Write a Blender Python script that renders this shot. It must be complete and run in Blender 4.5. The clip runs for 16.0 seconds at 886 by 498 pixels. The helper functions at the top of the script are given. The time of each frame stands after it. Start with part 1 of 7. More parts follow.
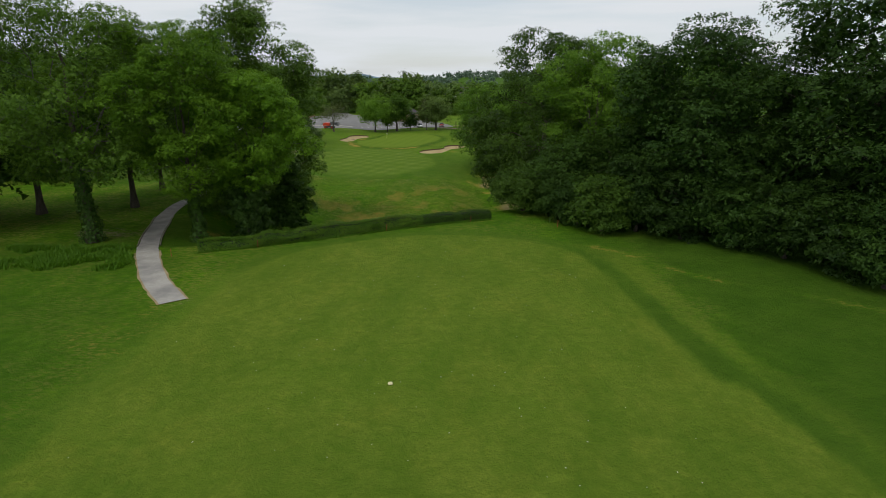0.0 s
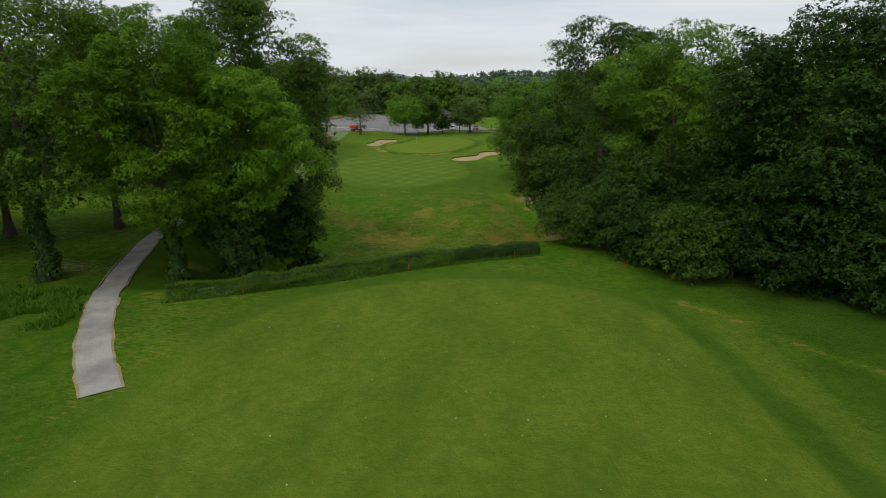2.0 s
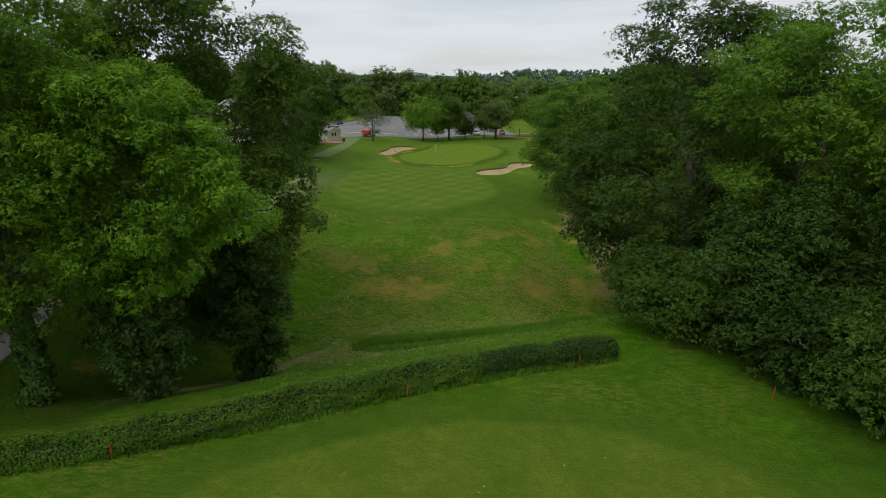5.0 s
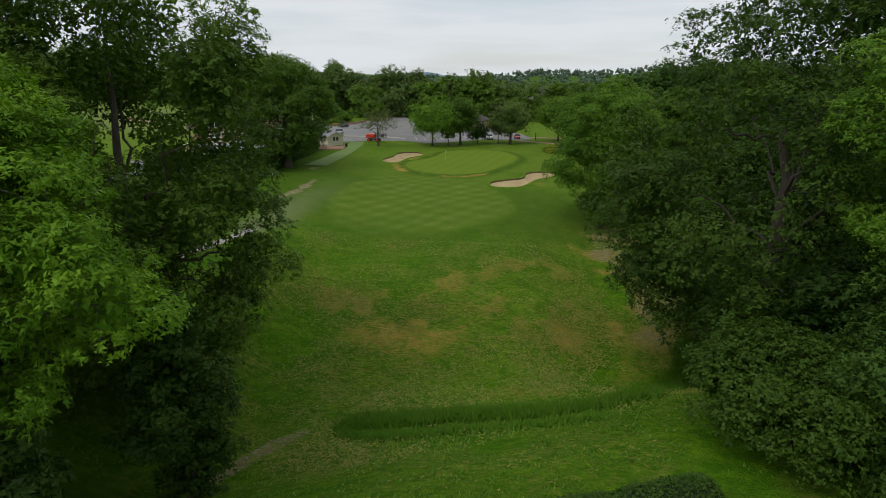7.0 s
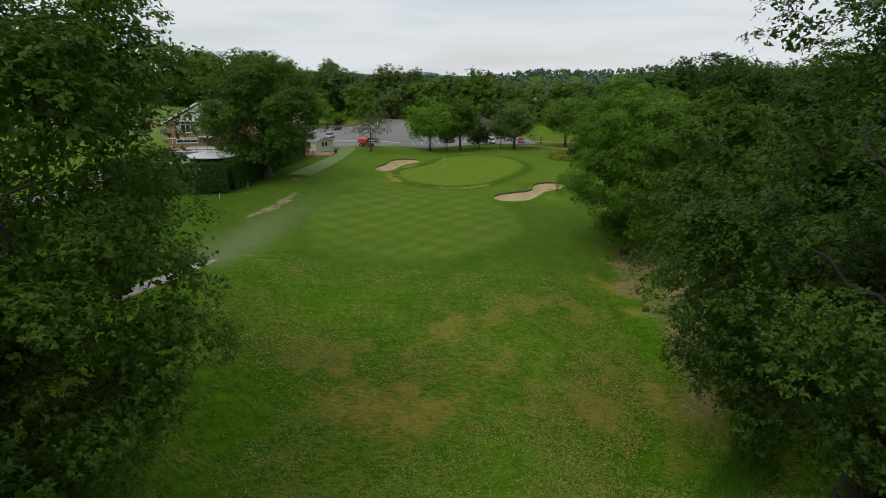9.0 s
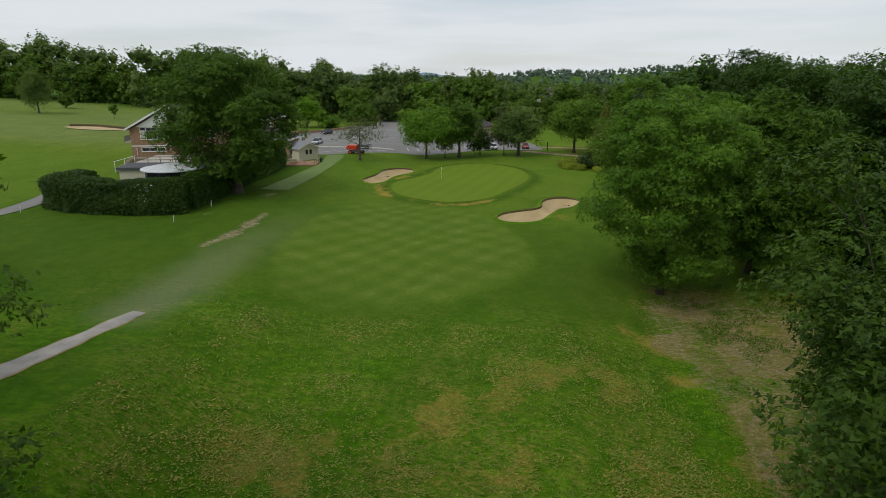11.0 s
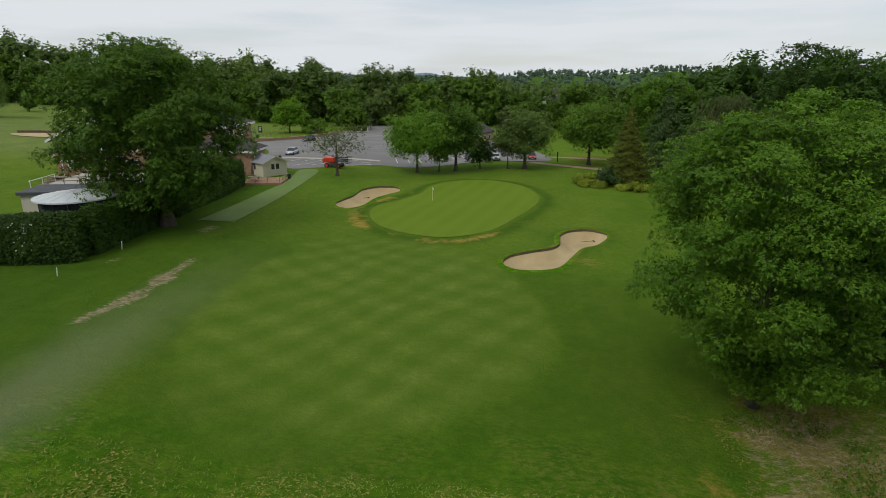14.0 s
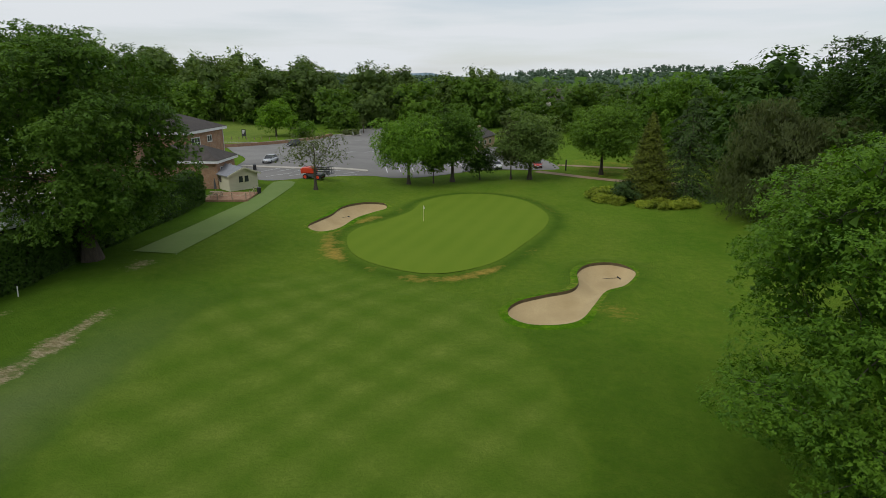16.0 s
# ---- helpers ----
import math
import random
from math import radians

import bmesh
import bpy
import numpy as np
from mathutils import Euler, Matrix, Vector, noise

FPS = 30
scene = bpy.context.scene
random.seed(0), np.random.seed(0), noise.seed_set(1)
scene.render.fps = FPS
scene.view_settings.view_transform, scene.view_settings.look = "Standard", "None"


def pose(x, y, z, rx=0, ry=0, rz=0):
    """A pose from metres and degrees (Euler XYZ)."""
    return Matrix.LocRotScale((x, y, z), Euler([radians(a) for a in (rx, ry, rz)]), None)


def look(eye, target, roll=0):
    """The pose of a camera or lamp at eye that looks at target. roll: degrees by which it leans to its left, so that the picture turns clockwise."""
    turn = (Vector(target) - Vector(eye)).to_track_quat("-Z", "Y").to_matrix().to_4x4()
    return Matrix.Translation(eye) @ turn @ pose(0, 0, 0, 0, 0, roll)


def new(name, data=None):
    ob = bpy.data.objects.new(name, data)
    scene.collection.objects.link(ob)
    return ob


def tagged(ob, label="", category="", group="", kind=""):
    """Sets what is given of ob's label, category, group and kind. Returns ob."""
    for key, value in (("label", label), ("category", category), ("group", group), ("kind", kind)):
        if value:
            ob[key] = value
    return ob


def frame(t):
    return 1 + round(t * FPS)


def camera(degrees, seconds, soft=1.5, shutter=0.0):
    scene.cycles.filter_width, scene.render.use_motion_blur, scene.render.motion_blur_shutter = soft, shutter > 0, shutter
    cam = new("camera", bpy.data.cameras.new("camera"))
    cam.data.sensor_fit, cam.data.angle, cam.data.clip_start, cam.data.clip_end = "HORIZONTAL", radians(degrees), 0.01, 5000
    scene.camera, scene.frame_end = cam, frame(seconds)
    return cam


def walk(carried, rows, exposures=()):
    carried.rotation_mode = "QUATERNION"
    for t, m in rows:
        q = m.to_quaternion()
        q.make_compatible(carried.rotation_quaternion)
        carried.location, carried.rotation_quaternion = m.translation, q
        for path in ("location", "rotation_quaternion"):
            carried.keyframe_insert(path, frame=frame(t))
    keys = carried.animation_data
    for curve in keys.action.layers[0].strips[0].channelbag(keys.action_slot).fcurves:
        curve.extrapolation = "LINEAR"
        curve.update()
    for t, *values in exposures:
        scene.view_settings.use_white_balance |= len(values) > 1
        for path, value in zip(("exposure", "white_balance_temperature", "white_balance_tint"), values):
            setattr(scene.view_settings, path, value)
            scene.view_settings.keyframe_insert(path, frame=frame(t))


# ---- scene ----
cam = camera(75.4, 16.0, 0.72)
METRES, EYE, TILT, LEAN, TURN = 108.0, 19.3, -16.5, 0.0, 0.0
ROWS = [
    (0.0, 0.0, 0.0, 0.0, 0.0, 0.0, -0.0),
    (0.5, -0.0001, 0.0314, 0.0094, 1.01, -0.03, -0.29),
    (1.0, -0.0014, 0.064, 0.0192, 1.94, -0.04, -0.56),
    (1.5, -0.003, 0.0947, 0.0284, 2.61, -0.06, -0.77),
    (2.0, -0.005, 0.1253, 0.0376, 3.08, -0.07, -0.91),
    (2.5, -0.0072, 0.1561, 0.0466, 3.44, -0.09, -1.05),
    (3.0, -0.0091, 0.1889, 0.0564, 3.76, -0.11, -1.14),
    (3.5, -0.0106, 0.2197, 0.0659, 4.11, -0.12, -1.24),
    (4.0, -0.0126, 0.2503, 0.0752, 4.45, -0.16, -1.34),
    (6.5, -0.0253, 0.3982, 0.1196, 6.06, -0.22, -1.94),
    (7.0, -0.0283, 0.4247, 0.1276, 6.18, -0.24, -1.98),
    (7.5, -0.0305, 0.4501, 0.1352, 6.18, -0.23, -1.99),
    (8.0, -0.0322, 0.476, 0.1428, 6.18, -0.25, -1.98),
    (8.5, -0.0349, 0.5044, 0.1513, 6.17, -0.26, -1.96),
    (9.0, -0.0383, 0.533, 0.1598, 6.14, -0.25, -1.98),
    (11.5, -0.0486, 0.6841, 0.2042, 6.17, -0.21, -1.89),
    (12.0, -0.0505, 0.7138, 0.2131, 6.17, -0.21, -1.87),
    (12.5, -0.0523, 0.7451, 0.2223, 6.17, -0.18, -1.85),
    (13.0, -0.0536, 0.775, 0.231, 6.18, -0.17, -1.85),
    (13.5, -0.0547, 0.805, 0.2397, 6.19, -0.17, -1.88),
    (14.0, -0.056, 0.835, 0.2485, 6.19, -0.18, -1.89),
    (14.5, -0.0566, 0.8669, 0.2575, 6.2, -0.16, -1.89),
    (15.0, -0.0575, 0.8973, 0.2662, 6.21, -0.17, -1.92),
    (15.5, -0.0587, 0.9273, 0.2751, 6.21, -0.19, -1.96),
    (16.0, -0.0608, 0.9566, 0.2838, 6.24, -0.19, -1.95),
]
walk(cam, [(t, pose(0, 0, EYE, TILT, LEAN, TURN) @ pose(METRES * x, METRES * y, METRES * z, 90 + pitch, roll, yaw)) for t, x, y, z, yaw, pitch, roll in ROWS])

# ---- world, sun, exposure ----
SUN_UP, SUN_ROUND = 52.0, 215.0
scene.view_settings.exposure = 0.0
world = bpy.data.worlds.new("world")
scene.world = world
world.use_nodes = True
wn, wl = world.node_tree.nodes, world.node_tree.links
wn.clear()
w_out, w_bg = wn.new("ShaderNodeOutputWorld"), wn.new("ShaderNodeBackground")
w_sky = wn.new("ShaderNodeTexSky")
w_sky.sky_type, w_sky.sun_disc = "NISHITA", False
w_sky.sun_elevation, w_sky.sun_rotation = radians(SUN_UP), radians(SUN_ROUND)
w_co, w_map = wn.new("ShaderNodeTexCoord"), wn.new("ShaderNodeMapping")
w_map.inputs["Scale"].default_value = (1.6, 1.6, 14.0)
w_noise = wn.new("ShaderNodeTexNoise")
w_noise.inputs["Scale"].default_value, w_noise.inputs["Detail"].default_value = 1.6, 6.0
w_ramp = wn.new("ShaderNodeValToRGB")
w_ramp.color_ramp.elements[0].position, w_ramp.color_ramp.elements[0].color = 0.36, (0.62, 0.62, 0.62, 1)
w_ramp.color_ramp.elements[1].position, w_ramp.color_ramp.elements[1].color = 0.56, (1, 1, 1, 1)
w_tint = wn.new("ShaderNodeMixRGB")
w_tint.blend_type = "MULTIPLY"
w_tint.inputs[0].default_value = 1.0
w_tint.inputs[1].default_value = (0.07, 0.07, 0.07, 1)
w_mix = wn.new("ShaderNodeMixRGB")
w_cloud = wn.new("ShaderNodeRGB")
w_cloud.outputs[0].default_value = (7.25, 7.6, 7.95, 1)
wl.new(w_co.outputs["Generated"], w_map.inputs["Vector"])
wl.new(w_map.outputs["Vector"], w_noise.inputs["Vector"])
wl.new(w_noise.outputs["Fac"], w_ramp.inputs["Fac"])
wl.new(w_ramp.outputs["Color"], w_mix.inputs[0])
wl.new(w_sky.outputs["Color"], w_mix.inputs[1])
wl.new(w_cloud.outputs[0], w_mix.inputs[2])
wl.new(w_mix.outputs[0], w_bg.inputs["Color"])
w_bg.inputs["Strength"].default_value = 0.1
wl.new(w_bg.outputs[0], w_out.inputs[0])

sun = new("sun", bpy.data.lights.new("sun", "SUN"))
sun.data.energy, sun.data.angle, sun.data.color = 1.15, radians(25), (1.0, 0.96, 0.9)
sun.matrix_world = look((0, 0, 80), (math.sin(radians(SUN_ROUND)) * -60, math.cos(radians(SUN_ROUND)) * -60, 80 - 60 * math.tan(radians(SUN_UP))))


# ---- materials ----
def material(name):
    m = bpy.data.materials.new(name)
    m.use_nodes = True
    n, l = m.node_tree.nodes, m.node_tree.links
    return m, n, l, n["Principled BSDF"]


def mixed(n, l, a, b, fac, kind="MIX"):
    """A colour mix; a, b and fac are sockets or values."""
    x = n.new("ShaderNodeMixRGB")
    x.blend_type = kind
    for i, v in ((0, fac), (1, a), (2, b)):
        if hasattr(v, "is_linked"):
            l.new(v, x.inputs[i])
        else:
            x.inputs[i].default_value = (*v, 1) if isinstance(v, tuple) else v
    return x.outputs[0]


def noise_of(n, l, scale, detail=4.0, low=0.4, high=0.6, stretch=None, rough=0.6):
    co = n.new("ShaderNodeTexCoord")
    tex, ramp = n.new("ShaderNodeTexNoise"), n.new("ShaderNodeMapRange")
    tex.inputs["Scale"].default_value, tex.inputs["Detail"].default_value = scale, detail
    tex.inputs["Roughness"].default_value = rough
    ramp.inputs["From Min"].default_value, ramp.inputs["From Max"].default_value = low, high
    if stretch:
        mp = n.new("ShaderNodeMapping")
        mp.inputs["Scale"].default_value, mp.inputs["Rotation"].default_value = stretch[0], (0, 0, radians(stretch[1]))
        l.new(co.outputs["Object"], mp.inputs["Vector"])
        l.new(mp.outputs["Vector"], tex.inputs["Vector"])
    else:
        l.new(co.outputs["Object"], tex.inputs["Vector"])
    l.new(tex.outputs["Fac"], ramp.inputs["Value"])
    return ramp.outputs["Result"]


def bumped(n, l, bsdf, height, strength=0.4, distance=0.05):
    b = n.new("ShaderNodeBump")
    b.inputs["Strength"].default_value, b.inputs["Distance"].default_value = strength, distance
    l.new(height, b.inputs["Height"])
    l.new(b.outputs["Normal"], bsdf.inputs["Normal"])


def surface(name, c1, c2, scale=3.0, roughness=0.8, metallic=0.0, fine=40.0, bump=0.2, distance=0.01, stretch=None, c3=None):
    """A two-scale procedural surface: broad stains from c1 to c2, fine grain and relief."""
    m, n, l, p = material(name)
    broad = noise_of(n, l, scale, 5, 0.35, 0.65, stretch)
    grain = noise_of(n, l, fine, 3, 0.3, 0.7, stretch)
    col = mixed(n, l, c1, c2, broad)
    dark = c3 or tuple(v * 0.72 for v in c1)
    col = mixed(n, l, col, dark, mixed(n, l, (0, 0, 0), (0.5, 0.5, 0.5), grain))
    l.new(col, p.inputs["Base Color"])
    p.inputs["Roughness"].default_value, p.inputs["Metallic"].default_value = roughness, metallic
    if bump:
        bumped(n, l, p, grain, bump, distance)
    return m


def leaves(name, c1, c2, c3, through_light=0.38):
    """Foliage: each leaf its own shade, each clump its own tone; light passes through in part."""
    m, n, l, p = material(name)
    geo, tone = n.new("ShaderNodeNewGeometry"), n.new("ShaderNodeAttribute")
    info = n.new("ShaderNodeObjectInfo")
    tone.attribute_name = "tone"
    col = mixed(n, l, c1, c2, geo.outputs["Random Per Island"])
    col = mixed(n, l, col, c3, tone.outputs["Fac"])
    hsv = n.new("ShaderNodeHueSaturation")
    rng = n.new("ShaderNodeMapRange")
    rng.inputs["To Min"].default_value, rng.inputs["To Max"].default_value = 0.8, 1.2
    l.new(info.outputs["Random"], rng.inputs["Value"])
    l.new(rng.outputs["Result"], hsv.inputs["Value"])
    l.new(col, hsv.inputs["Color"])
    l.new(hsv.outputs["Color"], p.inputs["Base Color"])
    p.inputs["Roughness"].default_value = 0.55
    p.inputs["Specular IOR Level"].default_value = 0.18
    tr, mx = n.new("ShaderNodeBsdfTranslucent"), n.new("ShaderNodeMixShader")
    l.new(mixed(n, l, hsv.outputs["Color"], (1.0, 1.0, 0.35), 1.0, "MULTIPLY"), tr.inputs["Color"])
    mx.inputs[0].default_value = through_light
    l.new(p.outputs[0], mx.inputs[1])
    l.new(tr.outputs[0], mx.inputs[2])
    l.new(mx.outputs[0], n["Material Output"].inputs["Surface"])
    return m


LEAF = {
    "oak": leaves("oak_leaves", (0.056, 0.122, 0.011), (0.099, 0.186, 0.018), (0.125, 0.226, 0.022)),
    "dark": leaves("sycamore_leaves", (0.027, 0.070, 0.009), (0.052, 0.109, 0.013), (0.068, 0.139, 0.017)),
    "mid": leaves("mid_green_leaves", (0.039, 0.092, 0.010), (0.071, 0.144, 0.014), (0.096, 0.182, 0.019)),
    "bright": leaves("lime_leaves", (0.074, 0.182, 0.01), (0.142, 0.282, 0.014), (0.198, 0.366, 0.02)),
    "ash": leaves("ash_leaves", (0.070, 0.166, 0.013), (0.125, 0.244, 0.019), (0.158, 0.288, 0.024)),
    "grey": leaves("willow_leaves", (0.078, 0.11, 0.034), (0.12, 0.152, 0.053), (0.142, 0.176, 0.062)),
    "conifer": leaves("conifer_needles", (0.022, 0.056, 0.013), (0.044, 0.086, 0.019), (0.062, 0.106, 0.02), 0.1),
    "golden": leaves("golden_juniper", (0.146, 0.220, 0.018), (0.238, 0.302, 0.025), (0.304, 0.360, 0.031), 0.2),
    "cypress": leaves("cypress_sprays", (0.06, 0.088, 0.01), (0.118, 0.15, 0.014), (0.156, 0.188, 0.017), 0.12),
    "hedge": leaves("hedge_leaves", (0.056, 0.140, 0.011), (0.105, 0.212, 0.018), (0.150, 0.272, 0.024)),
    "ivy": leaves("ivy_leaves", (0.024, 0.067, 0.009), (0.052, 0.110, 0.014), (0.066, 0.133, 0.018), 0.15),
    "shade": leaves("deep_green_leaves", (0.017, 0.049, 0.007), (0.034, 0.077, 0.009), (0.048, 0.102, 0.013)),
    "fresh": leaves("fresh_ash_leaves", (0.047, 0.12, 0.01), (0.094, 0.193, 0.015), (0.132, 0.253, 0.019), 0.35),
    "dusty": leaves("dusty_green_leaves", (0.080, 0.139, 0.031), (0.132, 0.209, 0.046), (0.165, 0.249, 0.054)),
    # aerial haze put into the leaf colour: bluer for the ridge, greyer for the valley
    "haze": leaves("hazy_distant_leaves", (0.073, 0.122, 0.077), (0.099, 0.153, 0.102), (0.122, 0.176, 0.118), 0.1),
    "far": leaves("hazy_far_leaves", (0.073, 0.128, 0.033), (0.113, 0.186, 0.048), (0.146, 0.226, 0.062)),
}
BARK = surface("bark", (0.065, 0.052, 0.04), (0.12, 0.1, 0.075), 2.0, 0.95, fine=9.0, bump=0.8, distance=0.05, stretch=((3, 3, 0.6), 0))
TWIG = surface("pale_ash_bark", (0.085, 0.08, 0.066), (0.15, 0.14, 0.112), 1.6, 0.9, fine=8.0, bump=0.5, distance=0.03)
SAND = surface("bunker_sand", (0.41, 0.305, 0.15), (0.54, 0.42, 0.225), 0.22, 0.95, fine=14.0, bump=0.35, distance=0.02)
SOIL = surface("turf_face", (0.1, 0.075, 0.035), (0.16, 0.12, 0.06), 1.5, 1.0, fine=18.0, bump=0.6, distance=0.03)
ASPHALT = surface("car_park_asphalt", (0.172, 0.167, 0.158), (0.235, 0.228, 0.214), 0.12, 0.9, fine=6.0, bump=0.2, c3=(0.125, 0.121, 0.115))
PATHWAY = surface("path_tarmac", (0.25, 0.24, 0.22), (0.46, 0.43, 0.38), 0.45, 0.92, fine=12.0, bump=0.3)
DUST = surface("path_margin_dirt", (0.3, 0.21, 0.1), (0.44, 0.33, 0.19), 0.9, 1.0, fine=10.0, bump=0.5, distance=0.03, c3=(0.12, 0.15, 0.03))
TIMBER = surface("edging_timber", (0.3, 0.26, 0.19), (0.42, 0.37, 0.28), 2.0, 0.9, fine=20.0)
# near-black green: the shade inside the hedges put into the colour
HEDGE_SHADE = surface("inner_shade_core", (0.02, 0.035, 0.012), (0.03, 0.05, 0.016), 2.0, 1.0, fine=8.0, bump=0)


# ---- the lie of the land ----
LAND_Y = (-120, 40, 62, 66, 72, 78, 84, 90, 97, 104, 112, 122, 134, 148, 170, 200, 260, 420, 800, 1500, 2600, 4300)
LAND_Z = (3.4, 3.2, 3.0, 2.8, 0.2, -2.6, -4.2, -4.7, -3.9, -2.6, -1.3, -0.5, 0.3, 0.7, 0.8, 1.3, 1.6, 1.0, 2.0, 9.0, 24.0, 18.0)


def ease(a, b, v):
    t = np.clip((np.asarray(v, float) - a) / (b - a), 0, 1)
    return t * t * (3 - 2 * t)


def inside(poly, x, y):
    """Signed distance to a closed outline, positive within."""
    p = np.asarray(poly, float)
    q = np.roll(p, -1, 0)
    x, y = np.asarray(x, float), np.asarray(y, float)
    best, odd = np.full(x.shape, 1e9), np.zeros(x.shape, bool)
    for (ax, ay), (bx, by) in zip(p, q):
        ex, ey = bx - ax, by - ay
        t = np.clip(((x - ax) * ex + (y - ay) * ey) / (ex * ex + ey * ey + 1e-12), 0, 1)
        best = np.minimum(best, np.hypot(x - ax - t * ex, y - ay - t * ey))
        if abs(by - ay) > 1e-9:
            odd ^= ((ay > y) != (by > y)) & (x < ax + (y - ay) / (by - ay) * ex)
    return np.where(odd, best, -best)


def smooth_loop(pts, steps=8):
    """A closed curve through a few control points."""
    p = np.asarray(pts, float)
    out = []
    for i in range(len(p)):
        a, b, c, d = p[i - 1], p[i], p[(i + 1) % len(p)], p[(i + 2) % len(p)]
        for k in range(steps):
            t = k / steps
            out.append(0.5 * (2 * b + (c - a) * t + (2 * a - 5 * b + 4 * c - d) * t * t + (3 * b - a - 3 * c + d) * t ** 3))
    return np.array(out)


def smooth_line(pts, steps=10):
    p = np.asarray(pts, float)
    p = np.vstack([2 * p[0] - p[1], p, 2 * p[-1] - p[-2]])
    out = []
    for i in range(1, len(p) - 2):
        a, b, c, d = p[i - 1], p[i], p[i + 1], p[i + 2]
        for k in range(steps):
            t = k / steps
            out.append(0.5 * (2 * b + (c - a) * t + (2 * a - 5 * b + 4 * c - d) * t * t + (3 * b - a - 3 * c + d) * t ** 3))
    out.append(p[-2])
    return np.array(out)


TEE = smooth_loop([(-17.5, -30), (-18.5, 20), (-18, 42), (-15.5, 52), (-10, 57.0), (-3, 60), (4, 59.6), (9.6, 56.8), (12.9, 52.4), (13.9, 47), (14.4, 40), (14.8, 34), (15.5, 28.4), (17.4, 22.5), (24, -30)])
STRIP = smooth_loop([(13.0, 56.5), (16.5, 54.5), (18.1, 51), (18.3, 45), (18.5, 38), (18.8, 33), (20.2, 26.8), (24, 12), (30, -20), (26, -20), (20.5, 14), (18.7, 25), (17.4, 30), (16.5, 36), (16.0, 42), (15.3, 49), (14.2, 52.5)])
FAIRWAY = smooth_loop([(-9.6, 155), (-5.2, 146.8), (-2.6, 139), (-2.3, 133.3), (-3.7, 129.7), (-6.5, 126.5), (-11, 123), (-17, 121.3), (-23, 122.5), (-28, 127), (-30.5, 135), (-30, 146), (-27, 157), (-20, 159)])
GREEN = smooth_loop([(-25, 170.4), (-22.4, 164.8), (-18, 161.3), (-13, 160.2), (-8, 164), (-4.3, 172), (-1.5, 180), (-1.2, 186.5), (-4, 194), (-9.5, 198), (-15, 197), (-19, 192), (-20, 185.5), (-22.5, 180), (-25, 175.5)])
BUNKER_R = smooth_loop([(-6.2, 151.6), (-5.4, 153.6), (-3, 155.3), (-0.8, 156.6), (0.2, 158.6), (0.5, 162), (2, 164.4), (4.4, 165), (6.2, 163), (4.6, 159.2), (2.6, 157.4), (1.1, 154.2), (-0.4, 151.2), (-2.4, 150), (-4.8, 150)])
BUNKER_L = smooth_loop([(-30.9, 174), (-30.6, 176.6), (-29.7, 180), (-29.4, 184.2), (-27.4, 188), (-24.8, 189), (-23.8, 187), (-25.2, 183.8), (-26.6, 180), (-27.4, 175), (-29.2, 173)])
CAR_PARK = smooth_loop([(-46.5, 197.5), (-40.5, 200.5), (-32, 209.3), (-27, 211.3), (-19, 217.5), (-11, 225), (0, 226), (4, 230), (-2, 250), (-18, 275), (-34, 290), (-48, 310), (-54, 330), (-62, 330), (-60, 305), (-66, 290), (-80, 258), (-72, 238), (-61, 222), (-57.5, 210), (-53, 203)], 4)

DITCH = smooth_line([(-13.3, 82.2), (-10.3, 82.7), (-6.3, 83.2), (-2.6, 83.2), (0.9, 82.9), (5, 83.9), (8, 87.5), (11, 92.5), (13.4, 96), (15.2, 101)], 9)
NEAR_BANK = smooth_line([(-13.3, 82), (-13, 80.7), (-11, 80.2), (-9.2, 80.1), (-6, 80.5), (-2.7, 80.1), (0.4, 79.6), (3, 79.6)], 9)

MAT_WALK = smooth_loop([(-43.7, 158.9), (-43.6, 159.6), (-43.2, 168), (-42.9, 176), (-42.6, 186), (-44.3, 196.3), (-40.8, 196.5), (-39.6, 187), (-39.0, 174), (-39.1, 159.8), (-39.2, 158.9)], 3)


def lie(x, y):
    x, y = np.asarray(x, float), np.asarray(y, float)
    v = y - 0.5 * (np.clip(x, -26, 16) + 9) * (1 - ease(84, 106, y))
    z = sum(np.interp(v + k, LAND_Y, LAND_Z) for k in (-2, -1, 0, 1, 2)) / 5
    m = ease(-20, -31, x) * ease(53, 60, y) * (1 - ease(112, 126, y))
    z = z * (1 - m) + np.maximum(z, 2.4 - 0.9 * ease(60, 115, y)) * m
    z = z + 1.9 * ease(-22, -42, x) * ease(112, 126, y) * (1 - ease(215, 275, y))
    z = z - 1.8 * ease(-2, 9, x) * ease(84, 96, y) * (1 - ease(118, 140, y))
    z = z + ease(700, 1400, y) * (4 * np.sin(x / 230.0) + 3 * np.sin(x / 97.0 + 1.0) + 2 * np.sin(x / 41.0))
    z = z + 26 * np.exp(-((x - 430) / 240) ** 2 - ((y - 1550) / 380) ** 2) + 9 * np.exp(-((x - 60) / 150) ** 2 - ((y - 1300) / 300) ** 2)
    return z + ease(-70, -260, x) * ease(120, 200, y) * 9.0


